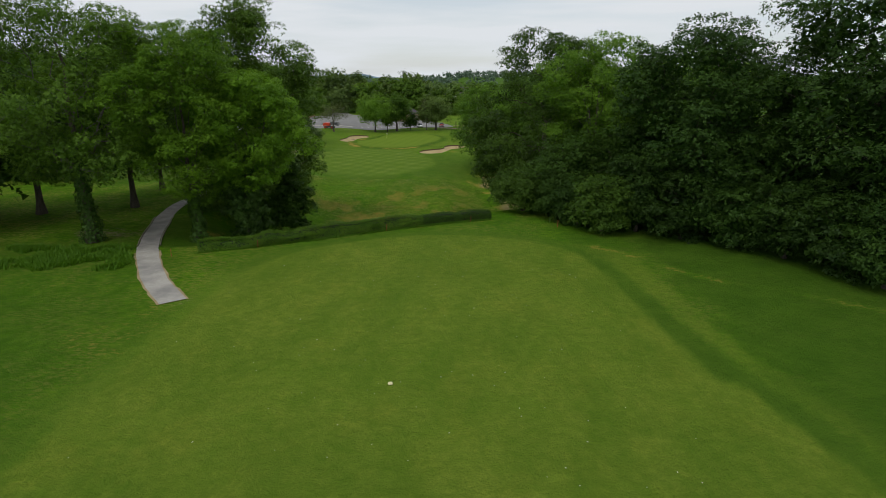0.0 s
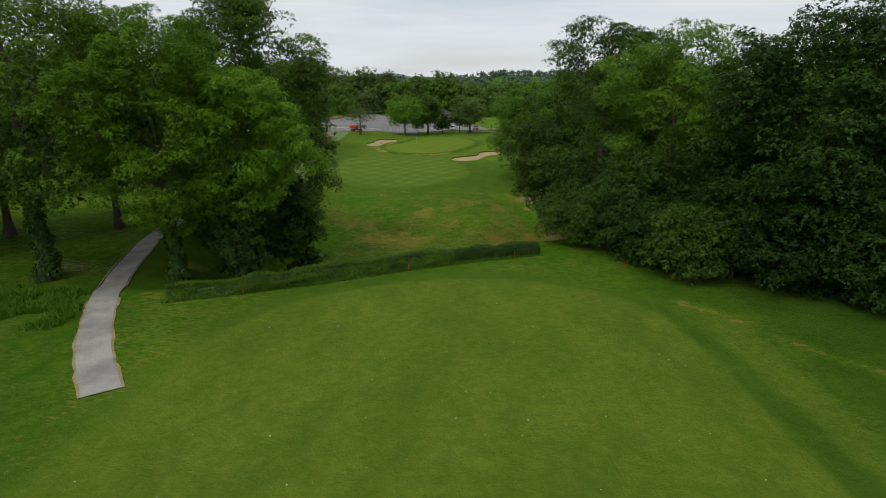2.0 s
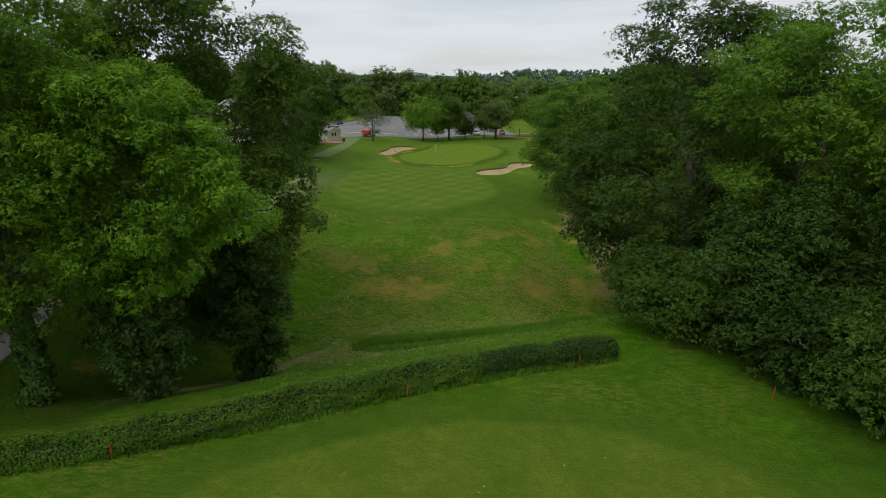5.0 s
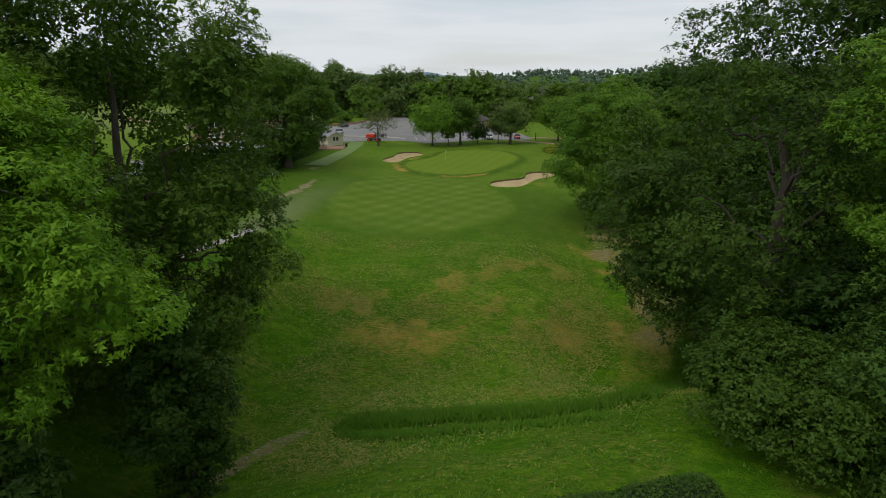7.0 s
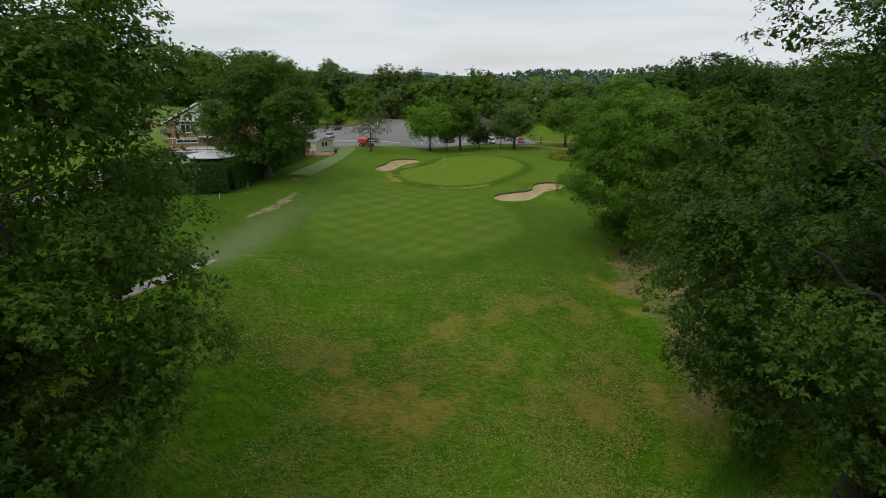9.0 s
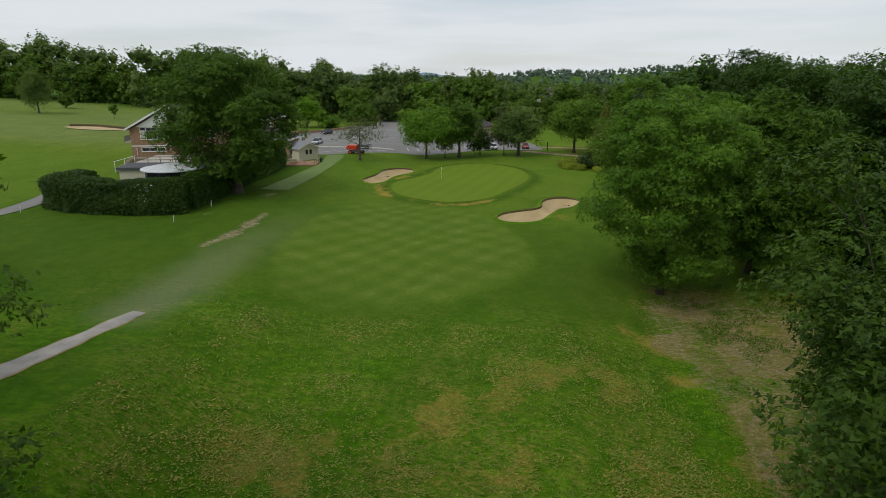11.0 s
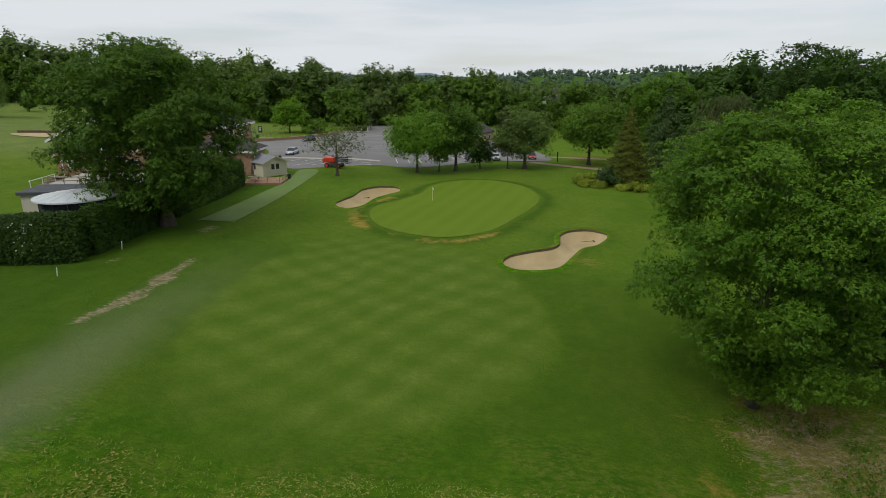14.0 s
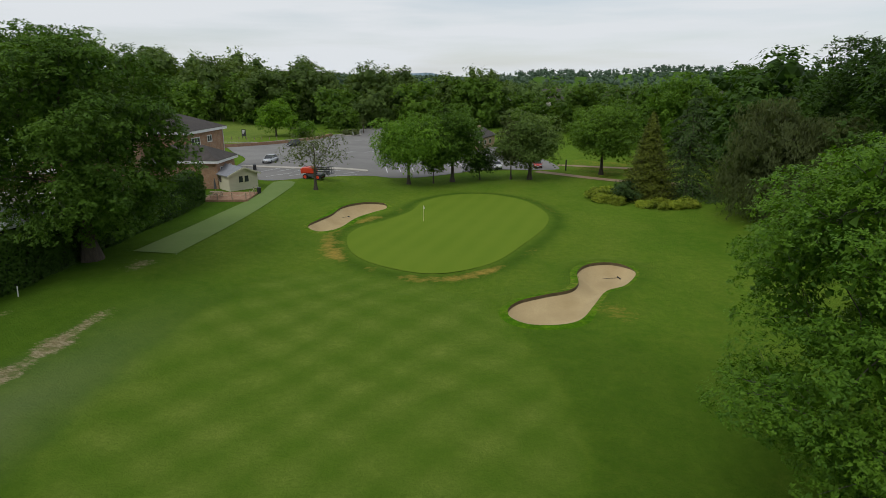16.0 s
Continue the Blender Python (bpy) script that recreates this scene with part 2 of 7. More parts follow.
def ground_z(x, y):
    """The land with the bunkers' hollows, the raised rim of the green and small unevenness."""
    x, y = np.asarray(x, float), np.asarray(y, float)
    z = lie(x, y)
    near = (x > -60) & (x < 40) & (y > 140) & (y < 210)
    if near.any():
        xs, ys = x[near], y[near]
        dr, dl, dg = inside(BUNKER_R, xs, ys), inside(BUNKER_L, xs, ys), inside(GREEN, xs, ys)
        z[near] += -0.55 * ease(0.0, 1.3, dr) + 0.45 * np.exp(-((dr + 1.2) / 1.6) ** 2) * ease(150, 157, ys)
        z[near] += -0.5 * ease(0.0, 1.3, dl) + 0.4 * np.exp(-((dl + 1.2) / 1.6) ** 2) * ease(176, 182, ys)
        z[near] += 0.35 * ease(-4.0, 0.5, dg)
    return z


def gz(x, y):
    return float(ground_z(np.array([x]), np.array([y]))[0])


def mesh_of(name, verts, quads=None, tris=None, mat=None, smooth=False):
    """A mesh from arrays of corners and faces."""
    me = bpy.data.meshes.new(name)
    verts = np.asarray(verts, np.float32)
    sets = [np.asarray(f, np.int32) for f in (quads, tris) if f is not None and len(f)]
    loops = np.concatenate([f.ravel() for f in sets])
    sizes = np.concatenate([np.full(len(f), f.shape[1], np.int32) for f in sets])
    me.vertices.add(len(verts))
    me.vertices.foreach_set("co", verts.ravel())
    me.loops.add(len(loops))
    me.loops.foreach_set("vertex_index", loops)
    me.polygons.add(len(sizes))
    me.polygons.foreach_set("loop_start", np.concatenate([[0], np.cumsum(sizes)[:-1]]).astype(np.int32))
    me.polygons.foreach_set("use_smooth", np.full(len(sizes), smooth))
    me.update(calc_edges=True)
    if mat:
        me.materials.append(mat)
    return me


def attr(me, name, values):
    a = me.attributes.new(name, "FLOAT", "POINT")
    a.data.foreach_set("value", np.asarray(values, np.float32).ravel())


def part_of(name, me, parent, label=""):
    ob = new(name, me)
    ob.parent = parent
    return tagged(ob, label)


def value_noise(x, y, scale, seed=0):
    """Smooth noise in -1..1 on the plan."""
    x, y = np.asarray(x, float) / scale, np.asarray(y, float) / scale
    xi, yi = np.floor(x).astype(int), np.floor(y).astype(int)
    fx, fy = x - xi, y - yi
    fx, fy = fx * fx * (3 - 2 * fx), fy * fy * (3 - 2 * fy)

    def at(a, b):
        k = np.sin(a * 127.1 + b * 311.7 + seed * 74.7) * 43758.5453
        return 2 * (k - np.floor(k)) - 1
    return (at(xi, yi) * (1 - fx) + at(xi + 1, yi) * fx) * (1 - fy) + (at(xi, yi + 1) * (1 - fx) + at(xi + 1, yi + 1) * fx) * fy


# ---- ground: one sheet out to the horizon ----
def ground_material():
    m, n, l, p = material("golf_course_grass")

    def a(name):
        x = n.new("ShaderNodeAttribute")
        x.attribute_name = name
        return x.outputs["Fac"]
    half = lambda v, k: mixed(n, l, (0, 0, 0), (k, k, k), v)
    both = lambda u, v: mixed(n, l, u, v, 1.0, "MULTIPLY")
    broad, patch = noise_of(n, l, 0.07, 5, 0.38, 0.62), noise_of(n, l, 0.45, 7, 0.4, 0.6, rough=0.72)
    tuft, blade = noise_of(n, l, 1.5, 8, 0.42, 0.58, rough=0.74), noise_of(n, l, 7.0, 5, 0.36, 0.64, rough=0.7)
    fibre = noise_of(n, l, 1.9, 8, 0.46, 0.6, ((1, 2.2, 1), 16), 0.74)
    clod = noise_of(n, l, 0.75, 9, 0.44, 0.57, ((1, 1.9, 1), -10), 0.76)
    thin = noise_of(n, l, 0.13, 6, 0.42, 0.58, rough=0.7)
    # unmown rough: tussocks, clippings and thin places
    rough = mixed(n, l, (0.082, 0.222, 0.005), (0.128, 0.28, 0.007), broad)
    rough = mixed(n, l, rough, (0.18, 0.3, 0.012), half(patch, 0.55))
    rough = mixed(n, l, rough, (0.036, 0.135, 0.003), half(clod, 0.6))
    rough = mixed(n, l, rough, (0.034, 0.118, 0.003), half(tuft, 0.6))
    rough = mixed(n, l, rough, (0.36, 0.31, 0.075), both(half(fibre, 0.7), thin))
    # close-mown tee turf
    mown = mixed(n, l, (0.14, 0.222, 0.02), (0.174, 0.246, 0.026), broad)
    mown = mixed(n, l, mown, (0.205, 0.258, 0.032), half(patch, 0.5))
    mown = mixed(n, l, mown, (0.225, 0.262, 0.03), half(noise_of(n, l, 0.3, 6, 0.5, 0.7, ((1, 0.7, 1), 20), 0.7), 0.6))
    mown = mixed(n, l, mown, (0.094, 0.17, 0.014), half(noise_of(n, l, 0.25, 7, 0.44, 0.6, ((1, 0.55, 1), 8), 0.72), 0.6))
    mown = mixed(n, l, mown, (0.075, 0.148, 0.009), half(tuft, 0.4))
    co = n.new("ShaderNodeTexCoord")
    waves = []
    for turn, scale in ((38, 0.095), (-60, 0.085)):
        mpx = n.new("ShaderNodeMapping")
        mpx.inputs["Rotation"].default_value = (0, 0, radians(turn))
        l.new(co.outputs["Object"], mpx.inputs["Vector"])
        w = n.new("ShaderNodeTexWave")
        w.inputs["Scale"].default_value, w.inputs["Distortion"].default_value = scale, 5.5
        w.inputs["Detail"].default_value, w.inputs["Detail Scale"].default_value = 3.0, 0.65
        l.new(mpx.outputs["Vector"], w.inputs["Vector"])
        waves.append(w.outputs["Fac"])
    check = mixed(n, l, mixed(n, l, waves[0], waves[1], 0.45), both(waves[0], waves[1]), 0.2)
    striped = mixed(n, l, (0.106, 0.186, 0.018), (0.2, 0.268, 0.043), check)
    striped = mixed(n, l, striped, (0.1, 0.19, 0.014), half(noise_of(n, l, 0.16, 6, 0.4, 0.6, rough=0.7), 0.45))
    striped = mixed(n, l, striped, (0.075, 0.15, 0.01), half(tuft, 0.3))
    semi = mixed(n, l, (0.1, 0.19, 0.014), (0.138, 0.224, 0.02), broad)
    semi = mixed(n, l, semi, (0.185, 0.248, 0.03), half(noise_of(n, l, 0.11, 6, 0.48, 0.68, ((1, 0.5, 1), 30), 0.66), 0.75))
    semi = mixed(n, l, semi, (0.07, 0.15, 0.008), half(noise_of(n, l, 0.09, 6, 0.5, 0.66, ((1, 0.6, 1), -40), 0.66), 0.6))
    semi = mixed(n, l, semi, (0.17, 0.24, 0.028), half(patch, 0.4))
    semi = mixed(n, l, semi, (0.06, 0.155, 0.008), half(tuft, 0.35))
    col = mixed(n, l, mixed(n, l, rough, semi, a("semi")), mown, a("mown"))
    col = mixed(n, l, col, striped, a("stripe"))
    col = mixed(n, l, col, mixed(n, l, (0.044, 0.104, 0.007), (0.062, 0.13, 0.01), patch), a("lush_dark"))

    def ragged(name, grain, low, high):
        """A patch with a broken edge: the grain eats into it where it thins out."""
        add, cut = n.new("ShaderNodeMath"), n.new("ShaderNodeMapRange")
        add.operation = "MULTIPLY_ADD"
        add.inputs[1].default_value = 1.3
        l.new(a(name), add.inputs[0])
        l.new(grain, add.inputs[2])
        cut.inputs["From Min"].default_value, cut.inputs["From Max"].default_value = low, high
        l.new(add.outputs[0], cut.inputs["Value"])
        return cut.outputs["Result"]
    straw = mixed(n, l, (0.4, 0.24, 0.045), (0.58, 0.4, 0.1), blade)
    col = mixed(n, l, col, straw, half(ragged("dry", mixed(n, l, mixed(n, l, fibre, clod, 0.5), patch, 0.35), 1.0, 1.9), 0.8))
    earth = mixed(n, l, (0.3, 0.225, 0.13), (0.46, 0.37, 0.25), fibre)
    col = mixed(n, l, col, earth, mixed(n, l, (0, 0, 0), (0.9, 0.9, 0.9), ragged("worn", mixed(n, l, mixed(n, l, fibre, blade, 0.3), clod, 0.4), 1.05, 1.75)))
    col = mixed(n, l, col, (0.062, 0.122, 0.01), half(blade, 0.3))
    p.inputs["Roughness"].default_value, p.inputs["Specular IOR Level"].default_value = 0.95, 0.05
    col = mixed(n, l, col, (0.25, 0.27, 0.15), half(a("pale"), 0.5))
    l.new(col, p.inputs["Base Color"])
    bumped(n, l, p, mixed(n, l, mixed(n, l, clod, tuft, 0.6), blade, 0.35), 0.75, 0.18)
    return m


def spaced(lo, hi, step, far_lo, far_hi, grow=1.16):
    """Even lines in the middle, ever wider towards the horizon."""
    mid, out, s = list(np.arange(lo, hi + 1e-6, step)), [], step
    v = hi
    while v < far_hi:
        s *= grow
        v += s
        mid.append(v)
    v, s = lo, step
    while v > far_lo:
        s *= grow
        v -= s
        out.append(v)
    return np.array(out[::-1] + mid)


gx, gy = spaced(-46, 32, 0.5, -4000, 4000), np.concatenate([spaced(6, 76, 0.55, -900, 76)[:-1], spaced(76, 206, 0.7, 76, 4300)])
GX, GY = np.meshgrid(gx, gy)
FX, FY = GX.ravel(), GY.ravel()
FZ = ground_z(FX, FY) + 0.03 * value_noise(FX, FY, 3.0) * (np.abs(FX) < 80)
# the ground dips a little under the sheets laid into it
for loop, dip, edge_in in ((GREEN, 0.25, 1.0), (BUNKER_R, 0.25, 0.8), (BUNKER_L, 0.25, 0.8), (CAR_PARK, 0.5, 3.0), (MAT_WALK, 0.2, 1.0)):
    FZ -= dip * ease(0.1, edge_in, inside(loop, FX, FY))
nx, ny = len(gx), len(gy)
idx = np.arange(nx * ny).reshape(ny, nx)
cells = np.stack([idx[:-1, :-1], idx[:-1, 1:], idx[1:, 1:], idx[1:, :-1]], -1).reshape(-1, 4)
ground_me = mesh_of("ground", np.stack([FX, FY, FZ], 1), cells, mat=ground_material(), smooth=True)
PATH_EDGE = smooth_line([(-20.4, 40.4), (-24.3, 45.6), (-28.3, 52.5), (-31.2, 58.5), (-33.0, 63.2)], 16)
wob = 0.5 * value_noise(FX, FY, 2.5, 3) + 0.25 * value_noise(FX, FY, 0.9, 4)
tee_in = inside(TEE, FX, FY)
fair_in = inside(FAIRWAY, FX, FY)
green_in = inside(GREEN, FX, FY)
mown = np.maximum(ease(-0.35, 0.35, tee_in + 0.2 * wob), 0.7 * ease(-0.4, 0.4, inside(STRIP, FX, FY) + 0.3 * wob))
mown = np.maximum(mown, 0.42 * ease(-13.0, -3.0, green_in + 3 * value_noise(FX, FY, 6, 29)) * (FY > 120))
mown = np.maximum(mown, ease(-74, -84, FX) * ease(175, 200, FY) * (1 - ease(318, 326, FY)))
attr(ground_me, "mown", mown)
attr(ground_me, "semi", 0.9 * np.maximum(ease(117, 128, FY + 3 * wob), ease(-3.5, -0.5, tee_in) * (FY < 70)))
attr(ground_me, "stripe", 0.9 * ease(-3.5, 2.0, fair_in + 2.0 * wob) * np.where(FX > -13, ease(-0.6, 0.3, fair_in), 1.0))
dry = 0.34 * np.exp(-((FX + 9) / 17) ** 2) * ease(78, 86, FY) * (1 - ease(104, 120, FY)) * ease(-0.3, 0.7, value_noise(FX, FY, 7, 5) + 0.5 * value_noise(FX, FY, 2.5, 6))
dry += 0.85 * np.exp(-((FX + 12.5) / 6) ** 2 - ((FY - 97.5) / 4) ** 2) * ease(-0.4, 0.3, value_noise(FX, FY, 2.2, 17))
dry += 0.7 * (np.exp(-((FX + 1) / 5) ** 2 - ((FY - 88.4) / 2) ** 2) + np.exp(-((FX - 3) / 3) ** 2 - ((FY - 100.4) / 2) ** 2) + np.exp(-((FX - 7) / 4) ** 2 - ((FY - 96) / 4) ** 2)) * ease(-0.6, 0.3, value_noise(FX, FY, 2.4, 27))
bare_edge = np.interp(FY, [98, 104, 109.7, 113.2, 117, 121.5, 127, 131], [8.5, 9.5, 10.4, 9.4, 8.9, 7.0, 7.4, 9.4])
dry += ease(-2.0, 1.6, FX - bare_edge + 2.6 * value_noise(FX, FY, 2.6, 7)) * (0.45 + 0.55 * ease(-0.6, 0.3, value_noise(FX * 0.6, FY, 1.8, 47))) * ease(97, 101, FY) * (1 - ease(127, 133, FY)) * (1 - ease(22, 25, FX))
track = np.min([np.hypot(FX - a, FY - b) for a, b in smooth_line([(15.2, 55.2), (17.3, 53), (19.0, 50.4), (20.8, 47.5), (22.9, 45.3), (25.1, 43.7), (27.5, 42), (33, 38)], 8)], axis=0)
dry += 0.62 * ease(1.0, 0.1, track + 0.4 * wob) * ease(-0.9, 0.2, value_noise(FX, FY, 2.2, 87))
dry += 0.55 * np.exp(-((FY - np.interp(FX, [-13, -6, 0, 6, 12], [74.8, 76.6, 77.6, 80.6, 85.3])) / 0.9) ** 2) * ease(-14, -9, FX) * (1 - ease(9, 13, FX)) * ease(-0.5, 0.4, value_noise(FX, FY, 3.5, 37))
dry += 0.6 * np.exp(-((green_in + 1.2) / 0.6) ** 2) * ease(166, 162, FY) * (FY > 150) * (FX > -21) * (FX < -5) * ease(-0.7, 0.0, value_noise(FX, FY, 2.6, 8))
dry += 0.45 * np.exp(-((FX + 26.2) / 1.9) ** 2 - ((FY - 168) / 5) ** 2) * ease(-0.9, 0.1, value_noise(FX, FY, 1.6, 57)) + 0.7 * np.exp(-((FX - 2.5) / 2.2) ** 2 - ((FY - 153) / 2) ** 2)
dry += 0.5 * np.exp(-((green_in + 1.6) / 0.9) ** 2) * (FY > 150) * ease(-0.5, 0.5, value_noise(FX, FY, 5, 23))
dry += 0.5 * np.exp(-((green_in + 2.2) / 1.2) ** 2) * ease(-22, -24, FX) * (FY > 164) * (FY < 182)
dry += 0.3 * ease(0.2, 0.75, value_noise(FX, FY, 11, 21)) * (1 - mown) * (FY < 60) * (FX < -19)
dry += 0.6 * ease(-26, -20, FX) * (1 - ease(3, 8, FX)) * ease(94, 99, FY) * (1 - ease(113, 120, FY)) * ease(-0.1, 0.6, value_noise(FX, FY, 4.5, 91) + 0.5 * value_noise(FX, FY, 1.7, 92))
foot = FY - np.interp(FX, [-24.2, -18.6, -13.4, -6.5, 0, 6.2], [54.6, 56.6, 59.2, 63.2, 66.3, 68.6])
dry += 0.55 * np.exp(-((foot + 1.35) / 0.45) ** 2) * ease(-24, -22, FX) * (1 - ease(7, 12, FX)) * ease(-0.6, 0.3, value_noise(FX, FY, 1.8, 98))
dry += 0.8 * np.exp(-((FX + 28.3) / 2.6) ** 2 - ((FY - 66) / 4) ** 2) * ease(-0.7, 0.2, value_noise(FX, FY, 2.0, 67))
dry += 0.5 * ease(4, 9, FX) * (1 - ease(30, 36, FX)) * ease(214, 220, FY) * (1 - ease(240, 246, FY))
dry += 0.28 * ease(-74, -84, FX) * ease(175, 200, FY) * (1 - ease(318, 326, FY)) * ease(-0.6, 0.6, np.sin(FY / 9.0 + FX / 31.0) + 0.6 * value_noise(FX, FY, 30, 41))
attr(ground_me, "dry", np.clip(dry, 0, 1))
track = np.abs(FX - np.interp(FY, [128, 131, 134, 137, 141, 146], [-38.9, -38.0, -37.1, -36.8, -36.8, -36.8]))
worn = 1.0 * ease(1.35, 0.2, track + 0.9 * wob) * ease(129, 131.5, FY) * (1 - ease(144, 147, FY)) * ease(-0.9, -0.3, value_noise(FX, FY, 1.6, 51))
track2 = np.abs(FX - np.interp(FY, [62, 66, 70, 74, 78, 81, 84], [-23.5, -21.6, -20.7, -19.5, -18.5, -16.9, -14.5]))
worn = np.maximum(worn, ease(1.25, 0.55, track2 + 0.4 * wob) * ease(60, 64, FY) * (1 - ease(80, 84, FY)))
worn = np.maximum(worn, 0.9 * np.exp(-((FX + 40) / 8) ** 2 - ((FY - 62) / 4) ** 2) * ease(-0.2, 0.5, value_noise(FX, FY, 4, 9)))
dust = np.abs(FX - np.interp(FY, [106, 113, 120, 128], [-35.6, -33.8, -30.2, -25]))
worn = np.maximum(worn, 0.5 * ease(2.4, 0.2, dust + 0.7 * wob) * ease(109, 112, FY) * (1 - ease(115, 128, FY)))
worn = np.maximum(worn, 0.8 * np.exp(-((FX + 40.3) / 1.7) ** 2 - ((FY - 155.2) / 2.2) ** 2) * ease(-0.5, 0.2, value_noise(FX, FY, 1.3, 95)))
streak = np.abs(FX + 45.5 - 0.54 * (FY - 139.8))
worn = np.maximum(worn, 0.6 * ease(0.9, 0.2, streak + 0.4 * wob) * ease(136, 139, FY) * (1 - ease(143, 145, FY)) * ease(-0.3, 0.3, value_noise(FX, FY, 1.5, 96)))
litter = ease(-1.2, 2.0, FX - bare_edge + 1.3 * value_noise(FX, FY, 2.6, 7)) * ease(97, 102, FY) * (1 - ease(126, 133, FY)) * (1 - ease(22, 25, FX))
worn = np.maximum(worn, litter * (0.68 + 0.3 * ease(-0.4, 0.4, value_noise(FX * 0.6, FY, 1.8, 47))))
worn = np.clip(worn, 0, 1)
edge = np.min([np.hypot(FX - a, FY - b) for a, b in PATH_EDGE], axis=0)
worn = np.maximum(worn, 0.35 * ease(1.7, 1.2, edge + 0.4 * wob) * (FY < 56))
attr(ground_me, "worn", worn)
ditch = np.min([np.hypot(FX - a, FY - b) for a, b in DITCH], axis=0)
bank = np.min([np.hypot(FX - a, FY - b) for a, b in NEAR_BANK], axis=0)
# dark green mask: rank grass, and shade under trees painted as ground colour
lush_dark = np.maximum(0.8 * ease(1.7, 0.7, ditch + 0.6 * wob), 0.7 * ease(1.1, 0.4, bank + 0.5 * wob))
lush_dark = np.maximum(lush_dark, 0.6 * ease(-31, -34, FX) * ease(50, 53, FY) * (1 - ease(58, 62, FY)))
# darker rough right of the tee, some of the wood's shade in it
side = ease(12.9, 13.3, FX) * (1 - ease(58, 66, FY)) * (1 - ease(30, 60, FX))
lush_dark = np.maximum(lush_dark, (0.66 + 0.2 * ease(-0.6, 0.6, value_noise(FX, FY, 4, 19))) * side * (1 - mown) * (1 - np.clip(dry, 0, 1)))
lush_dark = np.maximum(lush_dark, 0.7 * ease(-18, -20, FX) * (1 - ease(50, 56, FY)) * ease(-110, -55, FX) * ease(-1.2, 0.2, value_noise(FX, FY, 9, 12)))
lush_dark = np.maximum(lush_dark, 0.45 * ease(0.2, -0.4, tee_in) * ease(44, 50, FY) * (1 - ease(66, 72, FY)) * (FX > -22) * (FX < 16))
lush_dark = np.maximum(lush_dark, 0.5 * ease(0.2, -1.0, fair_in + wob) * ease(-13, -4, fair_in + 3 * value_noise(FX, FY, 6, 33)) * ease(104, 116, FY) * (1 - ease(150, 158, FY)))
lush_dark = np.maximum(lush_dark, 0.65 * ease(-30, -37, FX) * ease(106, 116, FY) * (1 - ease(150, 158, FY)) * (FX > -75))
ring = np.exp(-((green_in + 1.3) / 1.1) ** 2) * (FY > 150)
lush_dark = np.maximum(lush_dark, 0.85 * ring)
lush_dark = np.maximum(lush_dark, 0.5 * ease(-2.5, -0.2, inside(BUNKER_R, FX, FY)) * (FY < 170) * ease(-5, 0, FX) * (FX < 12))
lush_dark = np.maximum(lush_dark, 0.5 * ease(-0.1, -0.9, fair_in + 0.5 * wob) * ease(-11.0, -3.0, fair_in + 2 * wob) * (FY > 118) * (FY < 150) * (FX > -14))
# dark ivy under the wood, its shade in the same colour
lush_dark = np.maximum(lush_dark, 0.9 * ease(22.5, 25, FX + 0.8 * wob) * ease(96, 100, FY) * (1 - ease(150, 160, FY)) * (FX < 90))
# shade under the limes, laid into the ground colour
lush_dark = np.maximum(lush_dark, 0.85 * ease(-20.5, -23, FX + wob) * ease(-38, -33, FX) * ease(56, 58.5, FY + wob) * (1 - ease(68, 74, FY)) * (1 - worn))
# shade of the right-hand wood, coloured into the grass
lush_dark = np.maximum(lush_dark, 0.92 * ease(16.5, 21, FX + wob) * (1 - ease(58, 66, FY)) * (1 - ease(55, 110, FX + 8 * value_noise(FX, FY, 12, 61))) * (1 - 0.8 * np.clip(dry, 0, 1)))
lush_dark = np.maximum(lush_dark, 0.95 * ease(322, 328, FY))
lush_dark = np.maximum(lush_dark, 0.95 * ease(300, 360, FY) * (FX > -80) + 0.95 * ease(400, 450, FY))
# dark lawn by the clubhouse hedge and oak: shade put into its colour
lush_dark = np.maximum(lush_dark, 0.8 * ease(-35, -44, FX) * ease(120, 134, FY) * (1 - ease(185, 200, FY)) * (FX > -60))
lush_dark = np.maximum(lush_dark, 0.4 * ease(94, 102, FY) * (1 - ease(122, 130, FY)) * (FX > -60) * (FX < 9) * ease(-0.9, 0.3, value_noise(FX, FY, 5, 77)) * (1 - np.clip(dry, 0, 1)))
attr(ground_me, "lush_dark", np.clip(lush_dark, 0, 1))
haze = np.abs(FX - np.interp(FY, [110, 114, 120, 126, 134, 142, 150, 160], [-34.0, -34.4, -35.0, -35.0, -34.0, -33.2, -32.8, -32]) + 1.2 * wob)
rise = ease(-74, -90, FX) * ease(190, 215, FY) * (1 - ease(318, 326, FY))
attr(ground_me, "pale", np.maximum(ease(5.0, 0.0, haze) * ease(109, 113, FY) * (1 - ease(116, 156, FY)), rise * (0.3 + 0.25 * ease(-0.6, 0.6, value_noise(FX, FY, 25, 43)))))
tagged(new("ground", ground_me), "mown and rough green grass of a golf course with dry patches", "grass", kind="structure")


# ---- sheets that lie on the ground ----
from mathutils import geometry


